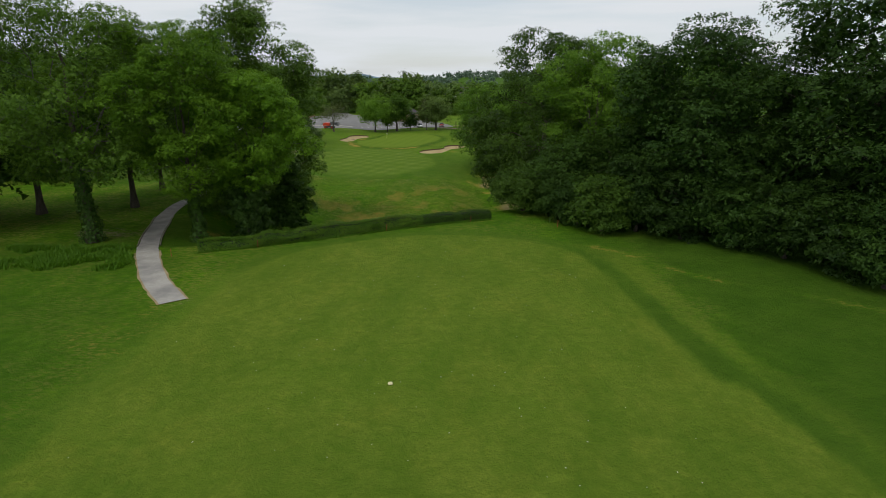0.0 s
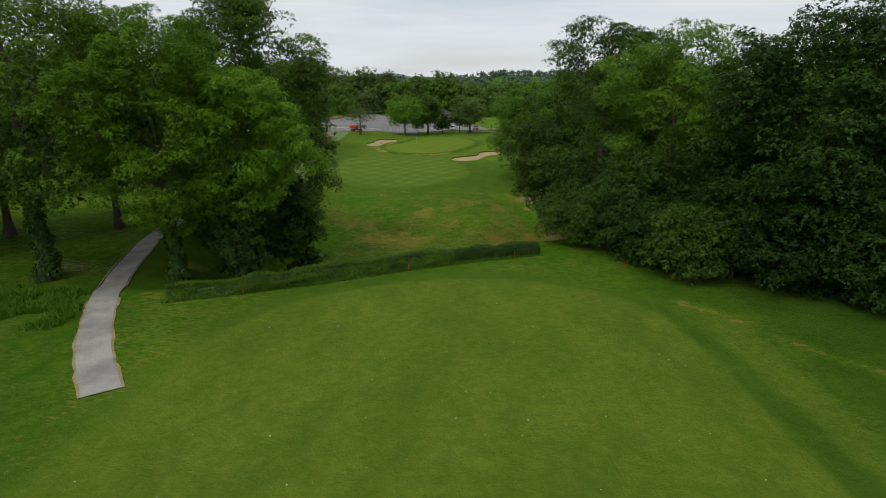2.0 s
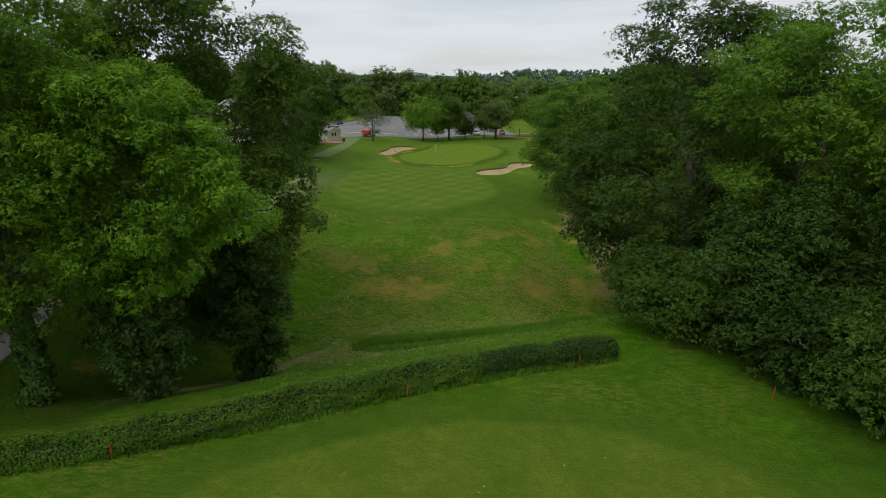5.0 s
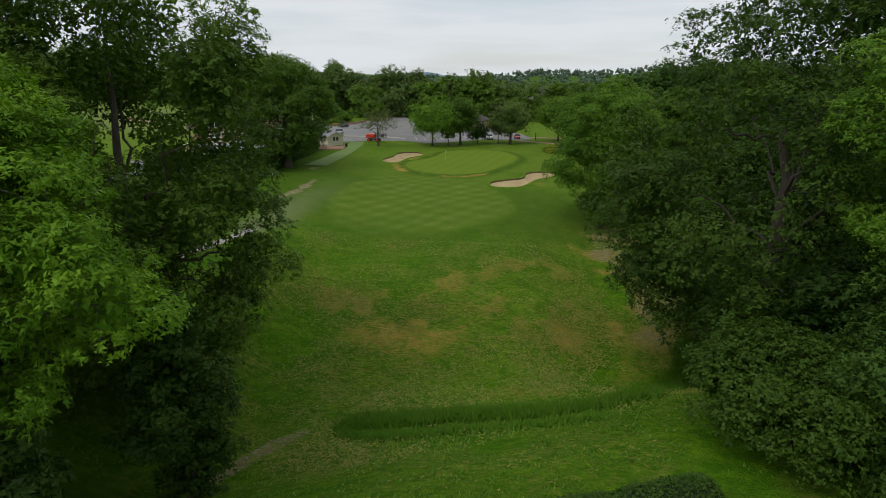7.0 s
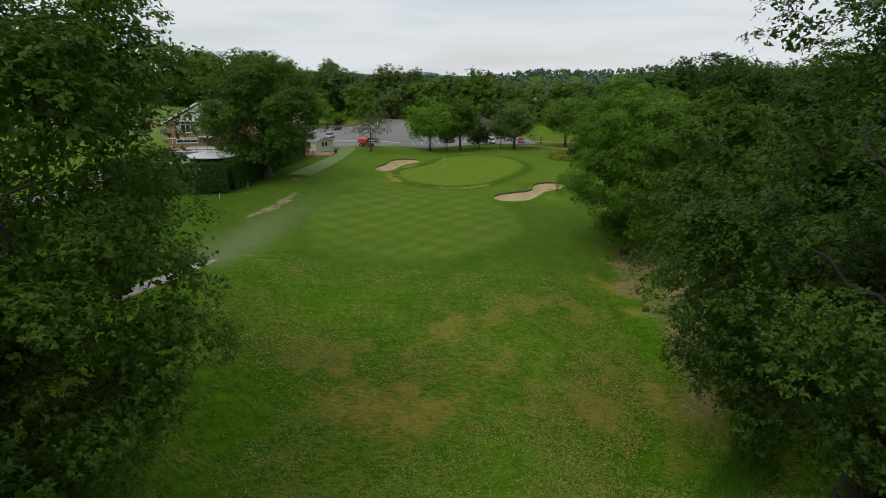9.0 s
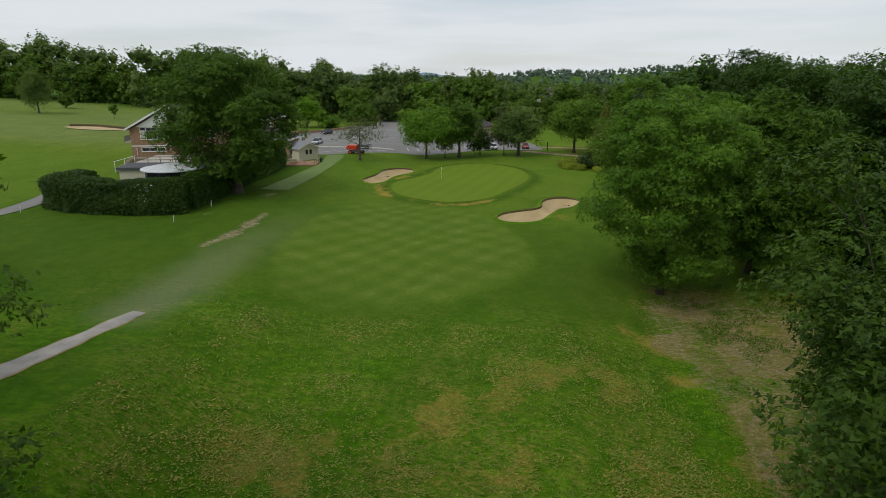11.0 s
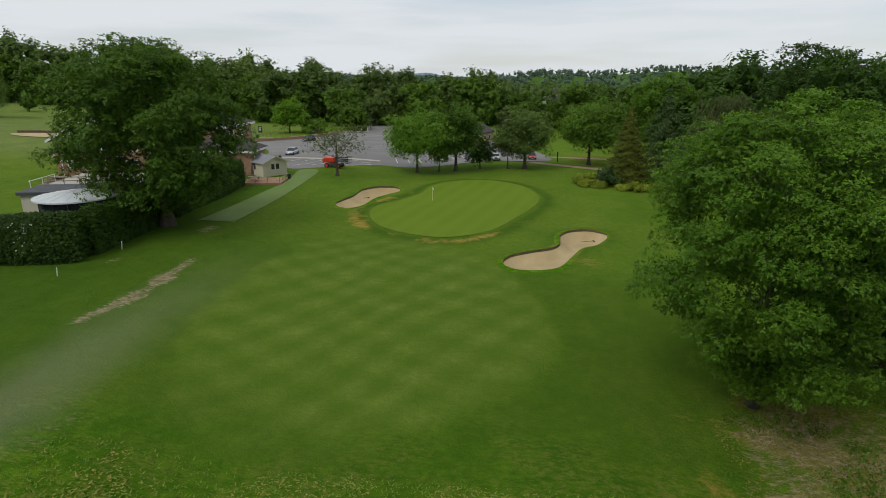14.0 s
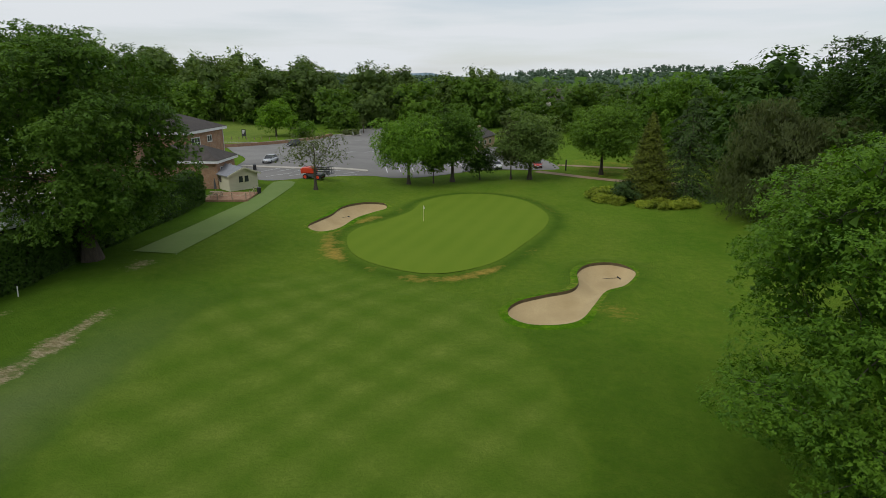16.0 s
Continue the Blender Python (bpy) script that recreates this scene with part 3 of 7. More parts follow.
def sheet(name, loop, step, lift, mat, label, category, kind="structure"):
    """A level-following sheet within a closed outline."""
    lo, hi = loop.min(0), loop.max(0)
    xs, ys = np.meshgrid(np.arange(lo[0], hi[0], step), np.arange(lo[1], hi[1], step))
    px, py = xs.ravel(), ys.ravel()
    keep = inside(loop, px, py) > step * 0.45
    pts = [Vector(p) for p in loop] + [Vector((a, b)) for a, b in zip(px[keep], py[keep])]
    ring = [(i, (i + 1) % len(loop)) for i in range(len(loop))]
    vs, _, fs, *_ = geometry.delaunay_2d_cdt(pts, ring, [list(range(len(loop)))], 1, 1e-4)
    v = np.array([(p.x, p.y) for p in vs])
    z = ground_z(v[:, 0], v[:, 1]) + lift
    me = bpy.data.meshes.new(name)
    me.from_pydata([(a, b, c) for (a, b), c in zip(v, z)], [], fs)
    me.materials.append(mat)
    for poly in me.polygons:
        poly.use_smooth = True
    me.update()
    if sum(p.normal.z for p in me.polygons) < 0:
        me.flip_normals()
    return tagged(new(name, me), label, category, kind=kind)


def green_material():
    m, n, l, p = material("putting_green_turf")
    co, mp, w = n.new("ShaderNodeTexCoord"), n.new("ShaderNodeMapping"), n.new("ShaderNodeTexWave")
    mp.inputs["Rotation"].default_value = (0, 0, radians(14))
    w.inputs["Scale"].default_value, w.inputs["Distortion"].default_value = 0.11, 0.6
    l.new(co.outputs["Object"], mp.inputs["Vector"])
    l.new(mp.outputs["Vector"], w.inputs["Vector"])
    broad, fine = noise_of(n, l, 0.15, 4, 0.35, 0.65), noise_of(n, l, 12.0, 3)
    col = mixed(n, l, (0.112, 0.182, 0.015), (0.132, 0.2, 0.018), w.outputs["Fac"])
    col = mixed(n, l, col, (0.14, 0.205, 0.02), mixed(n, l, (0, 0, 0), (0.6, 0.6, 0.6), broad))
    col = mixed(n, l, col, (0.105, 0.18, 0.016), mixed(n, l, (0, 0, 0), (0.3, 0.3, 0.3), fine))
    l.new(col, p.inputs["Base Color"])
    p.inputs["Roughness"].default_value, p.inputs["Specular IOR Level"].default_value = 0.95, 0.05
    bumped(n, l, p, fine, 0.2, 0.02)
    return m


sheet("putting_green", GREEN, 1.2, 0.035, green_material(), "kidney-shaped putting green of close-mown turf with faint stripes", "putting green")
for loop, label in ((BUNKER_R, "kidney-shaped bunker of pale sand below the green"), (BUNKER_L, "small curved bunker of pale sand beside the green")):
    pit = sheet("sand_bunker", loop, 0.5, 0.04, SAND, label, "bunker")
    # turf face round the hollow, tallest on the far side
    v, f = [], []
    mid = loop.mean(0)
    out = loop - np.roll(loop, 1, 0) + np.roll(loop, -1, 0) - loop
    nrm = np.stack([out[:, 1], -out[:, 0]], 1)
    nrm /= np.linalg.norm(nrm, axis=1)[:, None]
    nrm *= np.where(inside(loop, *(loop + nrm * 0.3).T) < 0, 1, -1)[:, None]
    far = 0.08 + 0.24 * ease(-0.2, 0.8, nrm[:, 1] - 0.35 * nrm[:, 0])
    rows_of = ((-0.04, -0.25, 0), (0.0, 1.0, 1), (0.22, 1.0, 1), (0.9, -0.05, 0))
    for off, up, mode in rows_of:
        q = loop + nrm * off
        zz = ground_z(loop[:, 0], loop[:, 1]) + far if mode else ground_z(q[:, 0], q[:, 1]) + up * (0.3 if off < 0 else 1)
        v.append(np.column_stack([q, zz]))
    k = len(loop)
    for r in range(3):
        for i in range(k):
            f.append((r * k + i, r * k + (i + 1) % k, (r + 1) * k + (i + 1) % k, (r + 1) * k + i))
    me = mesh_of("bunker_lip", np.vstack(v), f, mat=SOIL)
    me.materials.append(bpy.data.materials["golf_course_grass"])
    for i, poly in enumerate(me.polygons):
        poly.material_index = 0 if i < k else 1
    part_of("turf_lip", me, pit, "dark cut turf edge of the bunker")
sheet("car_park", CAR_PARK, 4.0, 0.03, ASPHALT, "grey worn asphalt car park with white bay lines", "car park")


def ribbon(name, line, width, lift, mat, label, category, parent=None, offset=0.0, height=0.0):
    """A strip along a line, or a raised board where height is given."""
    width = np.broadcast_to(np.asarray(width, float), len(line))[:, None]
    d = np.gradient(line, axis=0)
    nn = np.stack([-d[:, 1], d[:, 0]], 1)
    nn /= np.linalg.norm(nn, axis=1)[:, None]
    a, b = line + nn * (offset - width / 2), line + nn * (offset + width / 2)
    za, zb = ground_z(a[:, 0], a[:, 1]), ground_z(b[:, 0], b[:, 1])
    k = len(line)
    c = line + nn * offset
    zc = ground_z(c[:, 0], c[:, 1])
    if height:
        v = np.vstack([np.column_stack([a, za - 0.1]), np.column_stack([a, za + height]), np.column_stack([b, zb + height]), np.column_stack([b, zb - 0.1])])
        f = [(r * k + i, r * k + i + 1, (r + 1) * k + i + 1, (r + 1) * k + i) for r in range(3) for i in range(k - 1)]
    else:
        v = np.vstack([np.column_stack([a, za + lift]), np.column_stack([c, np.maximum(zc, (za + zb) / 2) + lift]), np.column_stack([b, zb + lift])])
        f = [(r * k + i, r * k + i + 1, (r + 1) * k + i + 1, (r + 1) * k + i) for r in range(2) for i in range(k - 1)]
    me = mesh_of(name, v, f, mat=mat, smooth=not height)
    if not height and sum(p.normal.z for p in me.polygons) < 0:
        me.flip_normals()
    if parent:
        return part_of(name, me, parent, label)
    return tagged(new(name, me), label, category, kind="structure")


PATH_LINE = smooth_line([(-20.4, 40.4), (-24.3, 45.6), (-28.3, 52.5), (-31.2, 58.5), (-33.0, 63.2), (-34.6, 68.3), (-35.7, 71.5), (-37.4, 79), (-37.9, 86), (-37.8, 93), (-36.8, 101), (-35.6, 106), (-33.9, 113.2)], 16)
along = np.arange(len(PATH_LINE))
ragged = 0.22 * value_noise(along, 0 * along, 2.3, 61)
worn_end = ease(162, 191, along)
pathway = ribbon("path", PATH_LINE, 1.95 - 0.65 * worn_end + ragged * (0.3 + worn_end), 0.06, PATHWAY, "narrow grey tarmac path with worn pale patches", "path")
for a, b in ((0, 37), (160, 193)):
    ribbon("dirt_margin", PATH_LINE[a:b], 2.3 - 0.75 * worn_end[a:b] + (1.0 + worn_end[a:b]) * ragged[a:b], 0.035, DUST, "bare tan dirt margin", "", pathway, 0.0)
for side in (-1, 1):
    ribbon("edging_board", PATH_LINE[46:98], 0.07, 0, TIMBER, "weathered timber edging board", "", pathway, side * 1.1, 0.13)


# ---- foliage ----
def leaf_quads(rng, centre, normal, size, slim=0.62, tri=False):
    """Folded four-cornered leaves: centres, facing directions and lengths."""
    k = len(centre)
    t = np.cross(normal, rng.normal(size=(k, 3)))
    t /= np.linalg.norm(t, axis=1)[:, None] + 1e-9
    b = np.cross(normal, t)
    s = size[:, None]
    fold = normal * s * 0.16
    if tri:
        v = np.stack([centre - t * s * 0.5 + b * s * slim * 0.5 * rng.uniform(0.2, 1, (k, 1)), centre - t * s * 0.35 - b * s * slim * 0.5, centre + t * s * 0.5 + fold], 1)
        return v.reshape(-1, 3), np.arange(3 * k).reshape(-1, 3)
    v = np.stack([centre - t * s * 0.5, centre + b * s * slim * 0.5 + fold - t * s * 0.06, centre + t * s * 0.5 - fold * 0.6, centre - b * s * slim * 0.5 + fold - t * s * 0.06], 1)
    return v.reshape(-1, 3), np.arange(4 * k).reshape(-1, 4)


def unit(v):
    return v / (np.linalg.norm(v, axis=-1, keepdims=True) + 1e-9)


def tube(path, radii, sides=6):
    path, radii = np.asarray(path, float), np.asarray(radii, float)
    d = unit(np.gradient(path, axis=0))
    ref = np.where(np.abs(d[:, 2:3]) > 0.9, (1.0, 0, 0), (0, 0, 1.0))
    u = unit(np.cross(d, ref))
    w = np.cross(d, u)
    a = np.arange(sides) * 2 * np.pi / sides
    v = path[:, None] + radii[:, None, None] * (np.cos(a)[None, :, None] * u[:, None] + np.sin(a)[None, :, None] * w[:, None])
    k = len(path)
    i = np.arange(k - 1)[:, None] * sides
    j = np.arange(sides)[None]
    f = np.stack([i + j, i + (j + 1) % sides, i + sides + (j + 1) % sides, i + sides + j], -1).reshape(-1, 4)
    return v.reshape(-1, 3), f


def joined(pieces):
    vs, fs, k = [], [], 0
    for v, f in pieces:
        vs.append(v)
        fs.append(f + k)
        k += len(v)
    return np.vstack(vs), np.vstack(fs)


def arc(a, b, sag, rng, k=6):
    t = np.linspace(0, 1, k)[:, None]
    p = np.asarray(a) * (1 - t) + np.asarray(b) * t
    p = p + np.array([0, 0, 1.0]) * sag * (4 * t * (1 - t))
    return p + rng.normal(size=(k, 3)) * 0.02 * np.linalg.norm(np.asarray(b) - a) * (t * (1 - t) * 4)


def puffs_of(rng, height, radius, low, count, seed, wide=0.42, lobes=0.28, boxy=0.8):
    """Places of the leaf clumps: an uneven crown, widest at the share 'wide' of its height."""
    d = unit(rng.normal(size=(count, 3)) * np.array([1, 1, 1.15]))
    box = (np.hypot(d[:, 0], d[:, 1]) ** 2.7 + np.abs(d[:, 2]) ** 2.7) ** (-1 / 2.7)
    rad = rng.uniform(0.35, 1.0, count) ** 0.4 * (1 + boxy * (box - 1))
    mid = low + (height - low) * wide
    k = np.array([noise.noise(Vector((a * 1.6 + seed, b * 1.6, c * 1.6))) for a, b, c in d])
    lob = 1 + lobes * 1.7 * k
    up = np.where(d[:, 2] > 0, (height - mid), mid - low)
    c = np.stack([d[:, 0] * radius * lob * rad, d[:, 1] * radius * lob * rad, mid + d[:, 2] * up * np.minimum(rad * (1 + 0.5 * (lob - 1)), 1.04)], 1)
    return c, rad


ball = bmesh.new()
bmesh.ops.create_icosphere(ball, subdivisions=1, radius=1.0)
BALL_V, BALL_F = np.array([v.co[:] for v in ball.verts]), np.array([[v.index for v in f.verts] for f in ball.faces])
ball.free()


def crown_mesh(name, rng, centres, radii, per, leaf, mat, middle, droop=0.0, flat=0.55, slim=0.62, core=0.0, tones=None, within=None):
    """Leaf clumps as domes of small rosettes, six leaves to a rosette, facing the light.
    within: the masses whose insides are filled with coarse close leaves, toned dark for inner shade."""
    k = len(centres)
    reps = np.maximum(2, (per / 7 * (radii / radii.mean()) ** 2).astype(int))
    who = np.repeat(np.arange(k), reps)
    n = len(who)
    out = unit(centres - middle)
    d = unit(rng.normal(size=(n, 3)) + 0.75 * out[who] + np.array([0, 0, 0.55]))
    rr = np.where(rng.uniform(size=n) < 0.84, rng.uniform(0.76, 1.06, n), rng.uniform(0.25, 1.32, n))
    pos = centres[who] + d * (radii[who] * rr)[:, None] * np.array([1, 1, flat])
    pos[:, 2] -= droop * radii[who] * rng.uniform(0, 1, n)
    up = unit(d + np.array([0, 0, 0.75]) + 0.3 * rng.normal(size=(n, 3)))
    u = unit(np.cross(up, rng.normal(size=(n, 3))))
    w = np.cross(up, u)
    a = rng.uniform(0, 2 * np.pi, (n, 6))
    t = np.cos(a)[..., None] * u[:, None] + np.sin(a)[..., None] * w[:, None] + up[:, None] * rng.uniform(-0.35, 0.55, (n, 6, 1))
    if droop:
        t = t * 0.45 + np.array([0, 0, -0.9])
    t = unit(t)
    size = leaf * rng.uniform(0.6, 1.48, (n, 6, 1))
    b = unit(np.cross(t, up[:, None] + 0.3 * rng.normal(size=(n, 6, 3)))) * size * slim * 0.5
    foot = pos[:, None] + t * size * rng.uniform(-0.4, 0.4, (n, 6, 1)) + rng.normal(0, 0.42 * leaf, (n, 6, 3))
    v = np.stack([foot - b, foot + b, foot + t * size], 2).reshape(-1, 3)
    f = np.arange(len(v)).reshape(-1, 3)
    base = rng.normal(0.4, 0.22, k) if tones is None else tones
    tone = np.repeat(np.clip(base[who] + rng.normal(0, 0.16, n), 0, 1), 18)
    if within:
        lc, lr, share = within
        coarse = max(leaf * 2.1, 0.36)
        n = np.maximum(6, (share * 10 * (lr / coarse) ** 2).astype(int))
        own = np.repeat(np.arange(len(lc)), n)
        q = lc[own] + unit(rng.normal(size=(len(own), 3))) * (lr[own] * 0.66 * rng.uniform(0, 1, len(own)) ** 0.4)[:, None] * np.array([1, 1, 0.8])
        iv, jf = leaf_quads(rng, q, unit(rng.normal(size=q.shape)), coarse * rng.uniform(0.7, 1.3, len(own)), 0.8, True)
        v, f = np.vstack([v, iv]), np.vstack([f, jf + len(v)])
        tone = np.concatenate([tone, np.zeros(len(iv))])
    if core:
        # added solid lumps inside each clump block the light, in the darkest leaf tone
        bv = BALL_V[None] * rng.uniform(0.75, 1.15, (k, len(BALL_V), 1)) * (radii * core)[:, None, None] * np.array([1, 1, flat]) + centres[:, None]
        bf = BALL_F[None] + (np.arange(k) * len(BALL_V))[:, None, None] + len(v)
        v, f = np.vstack([v, bv.reshape(-1, 3)]), np.vstack([f, bf.reshape(-1, 3)])
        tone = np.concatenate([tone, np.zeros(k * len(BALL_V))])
    me = mesh_of(name, v, f, mat=mat)
    attr(me, "tone", tone)
    return me


def lobes_of(rng, height, radius, low, count, seed, wide, uneven, boxy):
    """The masses of a crown, spread evenly over its outline: centres and sizes."""
    i = np.arange(count)
    dz = 1 - 2 * (i + 0.5) / count
    az = i * 2.39996 + seed + rng.normal(0, 0.25, count)
    dz = np.clip(dz + rng.normal(0, 0.07, count), -1, 1)
    flat = np.sqrt(1 - dz ** 2)
    d = np.stack([flat * np.cos(az), flat * np.sin(az), dz], 1)
    box = (flat ** 2.7 + np.abs(dz) ** 2.7) ** (-1 / 2.7)
    k = np.array([noise.noise(Vector((p * 1.6 + seed, q * 1.6, r * 1.6))) for p, q, r in d])
    reach = (1 + boxy * (box - 1)) * (1 + 1.2 * uneven * k) * rng.uniform(1 - 0.45 * uneven, 1.06, count)
    size = radius * min(0.48, 2.35 / math.sqrt(count)) * rng.uniform(0.7, 1.3, count)
    mid = low + (height - low) * wide
    half = np.where(dz > 0, height - mid, mid - low)
    h_in, v_in = np.maximum(radius * reach - 0.92 * size, 0.1 * radius), np.maximum(half * np.minimum(reach, 1.04) - 0.72 * size, 0.1 * half)
    return np.stack([d[:, 0] * h_in, d[:, 1] * h_in, mid + dz * v_in], 1), size


def tree(label, x, y, height, radius, low, mat, seed, clumps=220, per=150, leaf=0.4, trunk=0.4, lean=(0, 0), wide=0.42, lobes=0.28, ivy=0.0, droop=0.0, flat=0.55, category="tree", group="", slim=0.62, z=None, boxy=0.5, core=0.62, twig=None, boughs=(), masses=0):
    """A broadleaf tree: trunk, limbs to each mass of the crown, twigs to its clumps, clumps of separate leaves.
    boughs: further masses that reach out of the round, each (dx, dy, height, size)."""
    rng = np.random.default_rng(seed)
    root = new(label.split("|")[0].replace(" ", "_"))
    root.location = (x, y, (gz(x, y) if z is None else z) - 0.05)
    count = masses or max(6, int(1.9 * math.sqrt(clumps)))
    lc, lr = lobes_of(rng, height, radius, low, count, seed, wide, lobes, boxy)
    lc[:, :2] += np.array(lean) * (lc[:, 2:3] / height)
    closed = count // 4 if core > 0.47 else 0
    if not closed:
        # an open crown: its masses stand apart and let the limbs show
        lr *= 0.8
    if closed:
        # masses nearer the trunk close the crown to the light
        inner = rng.permutation(count)[:closed]
        heart = np.array([0, 0, low + (height - low) * wide])
        lc, lr = np.vstack([lc, heart + (lc[inner] - heart) * rng.uniform(0.35, 0.65, (len(inner), 1))]), np.concatenate([lr, lr[inner] * 1.1])
    if len(boughs):
        extra = np.array(boughs, float)
        lc, lr = np.vstack([lc, extra[:, :3]]), np.concatenate([lr, extra[:, 3]])
    lc[:, 2] = np.maximum(lc[:, 2], 0.45 * lr)
    n_l = len(lc)
    middle = np.array([lean[0] * 0.5, lean[1] * 0.5, low + (height - low) * wide * 0.8])
    per_lobe = np.maximum(4, (clumps / count * (lr / lr.mean()) ** 2).astype(int))
    per_lobe[count:count + closed] = 0
    own = np.repeat(np.arange(n_l), per_lobe)
    k = len(own)
    d = unit(rng.normal(size=(k, 3)) + 0.7 * unit(lc - middle)[own] + np.array([0, 0, 0.5]))
    c = lc[own] + d * (lr[own] * rng.uniform(0.45, 1.1, k))[:, None] * np.array([1, 1, 0.85])
    pr = (lr * 1.5 / np.sqrt(np.maximum(1, per_lobe)))[own] * rng.uniform(0.7, 1.35, k)
    c[:, 2] = np.maximum(c[:, 2], 0.35 * pr)
    top = height * 0.72
    tz = np.linspace(0, top, 9)
    tp = np.stack([lean[0] * tz / height + rng.normal(0, 0.012 * height, 9) * (tz / top), lean[1] * tz / height + rng.normal(0, 0.012 * height, 9) * (tz / top), tz], 1)
    tr = trunk * (1 - 0.82 * (tz / top) ** 0.8)
    tr[0] *= 1.5
    v, f = tube(tp, tr, 9)
    part_of("trunk", mesh_of("trunk", v, f, mat=BARK, smooth=True), root)
    # a few main limbs leave the trunk, the rest fork from them
    bits, hold, thick = [], [tp[3:]], [tr[3:]]
    order = rng.permutation(n_l)
    for rank, i in enumerate(order):
        if rank < 9:
            s = np.clip(0.3 + 0.6 * (lc[i, 2] - low) / (height - low + 0.1) * rng.uniform(0.5, 0.9), 0.2, 0.9)
            start = np.array([np.interp(s * top, tz, tp[:, q]) for q in range(3)])
            r0 = np.interp(s * top, tz, tr) * rng.uniform(0.26, 0.42)
        else:
            points, radii = np.vstack(hold), np.concatenate(thick)
            at = np.argmin(np.linalg.norm(points - lc[i], axis=1) + 1.2 * np.maximum(0, points[:, 2] - lc[i, 2] + 0.5) + rng.uniform(0, 0.15 * radius, len(points)))
            start, r0 = points[at], max(0.025, radii[at] * 0.55)
        gap = np.linalg.norm(lc[i] - start)
        p = arc(start, lc[i], rng.uniform(-0.04, 0.16) * gap, rng, 8)
        p[1:-1] += rng.normal(size=(6, 3)) * 0.035 * gap
        w = np.linspace(r0, max(0.02, r0 * 0.25), 8)
        bits.append(tube(p, w, 6))
        hold.append(p[2:])
        thick.append(w[2:])
        for o in np.flatnonzero(own == i)[::2]:
            bits.append(tube(arc(p[5 + o % 3], c[o], 0.1 * lr[i] * rng.uniform(-0.4, 1), rng, 3), (max(0.015, w[-1] * 0.7), 0.02, 0.008), 4))
    v, f = joined(bits)
    part_of("branchwork", mesh_of("branchwork", v, f, mat=twig or BARK, smooth=True), root)
    tones = (rng.normal(0.4, 0.16, n_l)[own] + rng.normal(0, 0.18, k))
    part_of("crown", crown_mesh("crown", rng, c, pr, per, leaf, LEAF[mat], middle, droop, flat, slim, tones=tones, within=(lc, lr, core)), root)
    if ivy:
        k = int(2600 * ivy / 6)
        s = rng.uniform(0.02, 1, k)
        zz = s * ivy
        base = np.stack([np.interp(zz, tz, tp[:, q]) for q in range(3)], 1)
        a = rng.uniform(0, 2 * np.pi, k)
        rr = (np.interp(zz, tz, tr) + 0.4 * rng.uniform(0.1, 1, k)) * (1.0 + 0.45 * np.sin(zz * 2.1 + a) * np.cos(a * 2 + zz))
        d = np.stack([np.cos(a), np.sin(a), 0.3 * np.ones(k)], 1)
        pos = base + d * rr[:, None] * np.array([1, 1, 0])
        v, f = leaf_quads(rng, pos, unit(d + rng.normal(size=d.shape) * 0.4), 0.28 * rng.uniform(0.6, 1.3, k), 0.9, True)
        me = mesh_of("ivy", v, f, mat=LEAF["ivy"])
        attr(me, "tone", np.repeat(rng.uniform(0, 0.7, k), 3))
        part_of("ivy", me, root, "dense dark ivy climbing the trunk")
    return tagged(root, label.split("|")[1] if "|" in label else label, category, group)


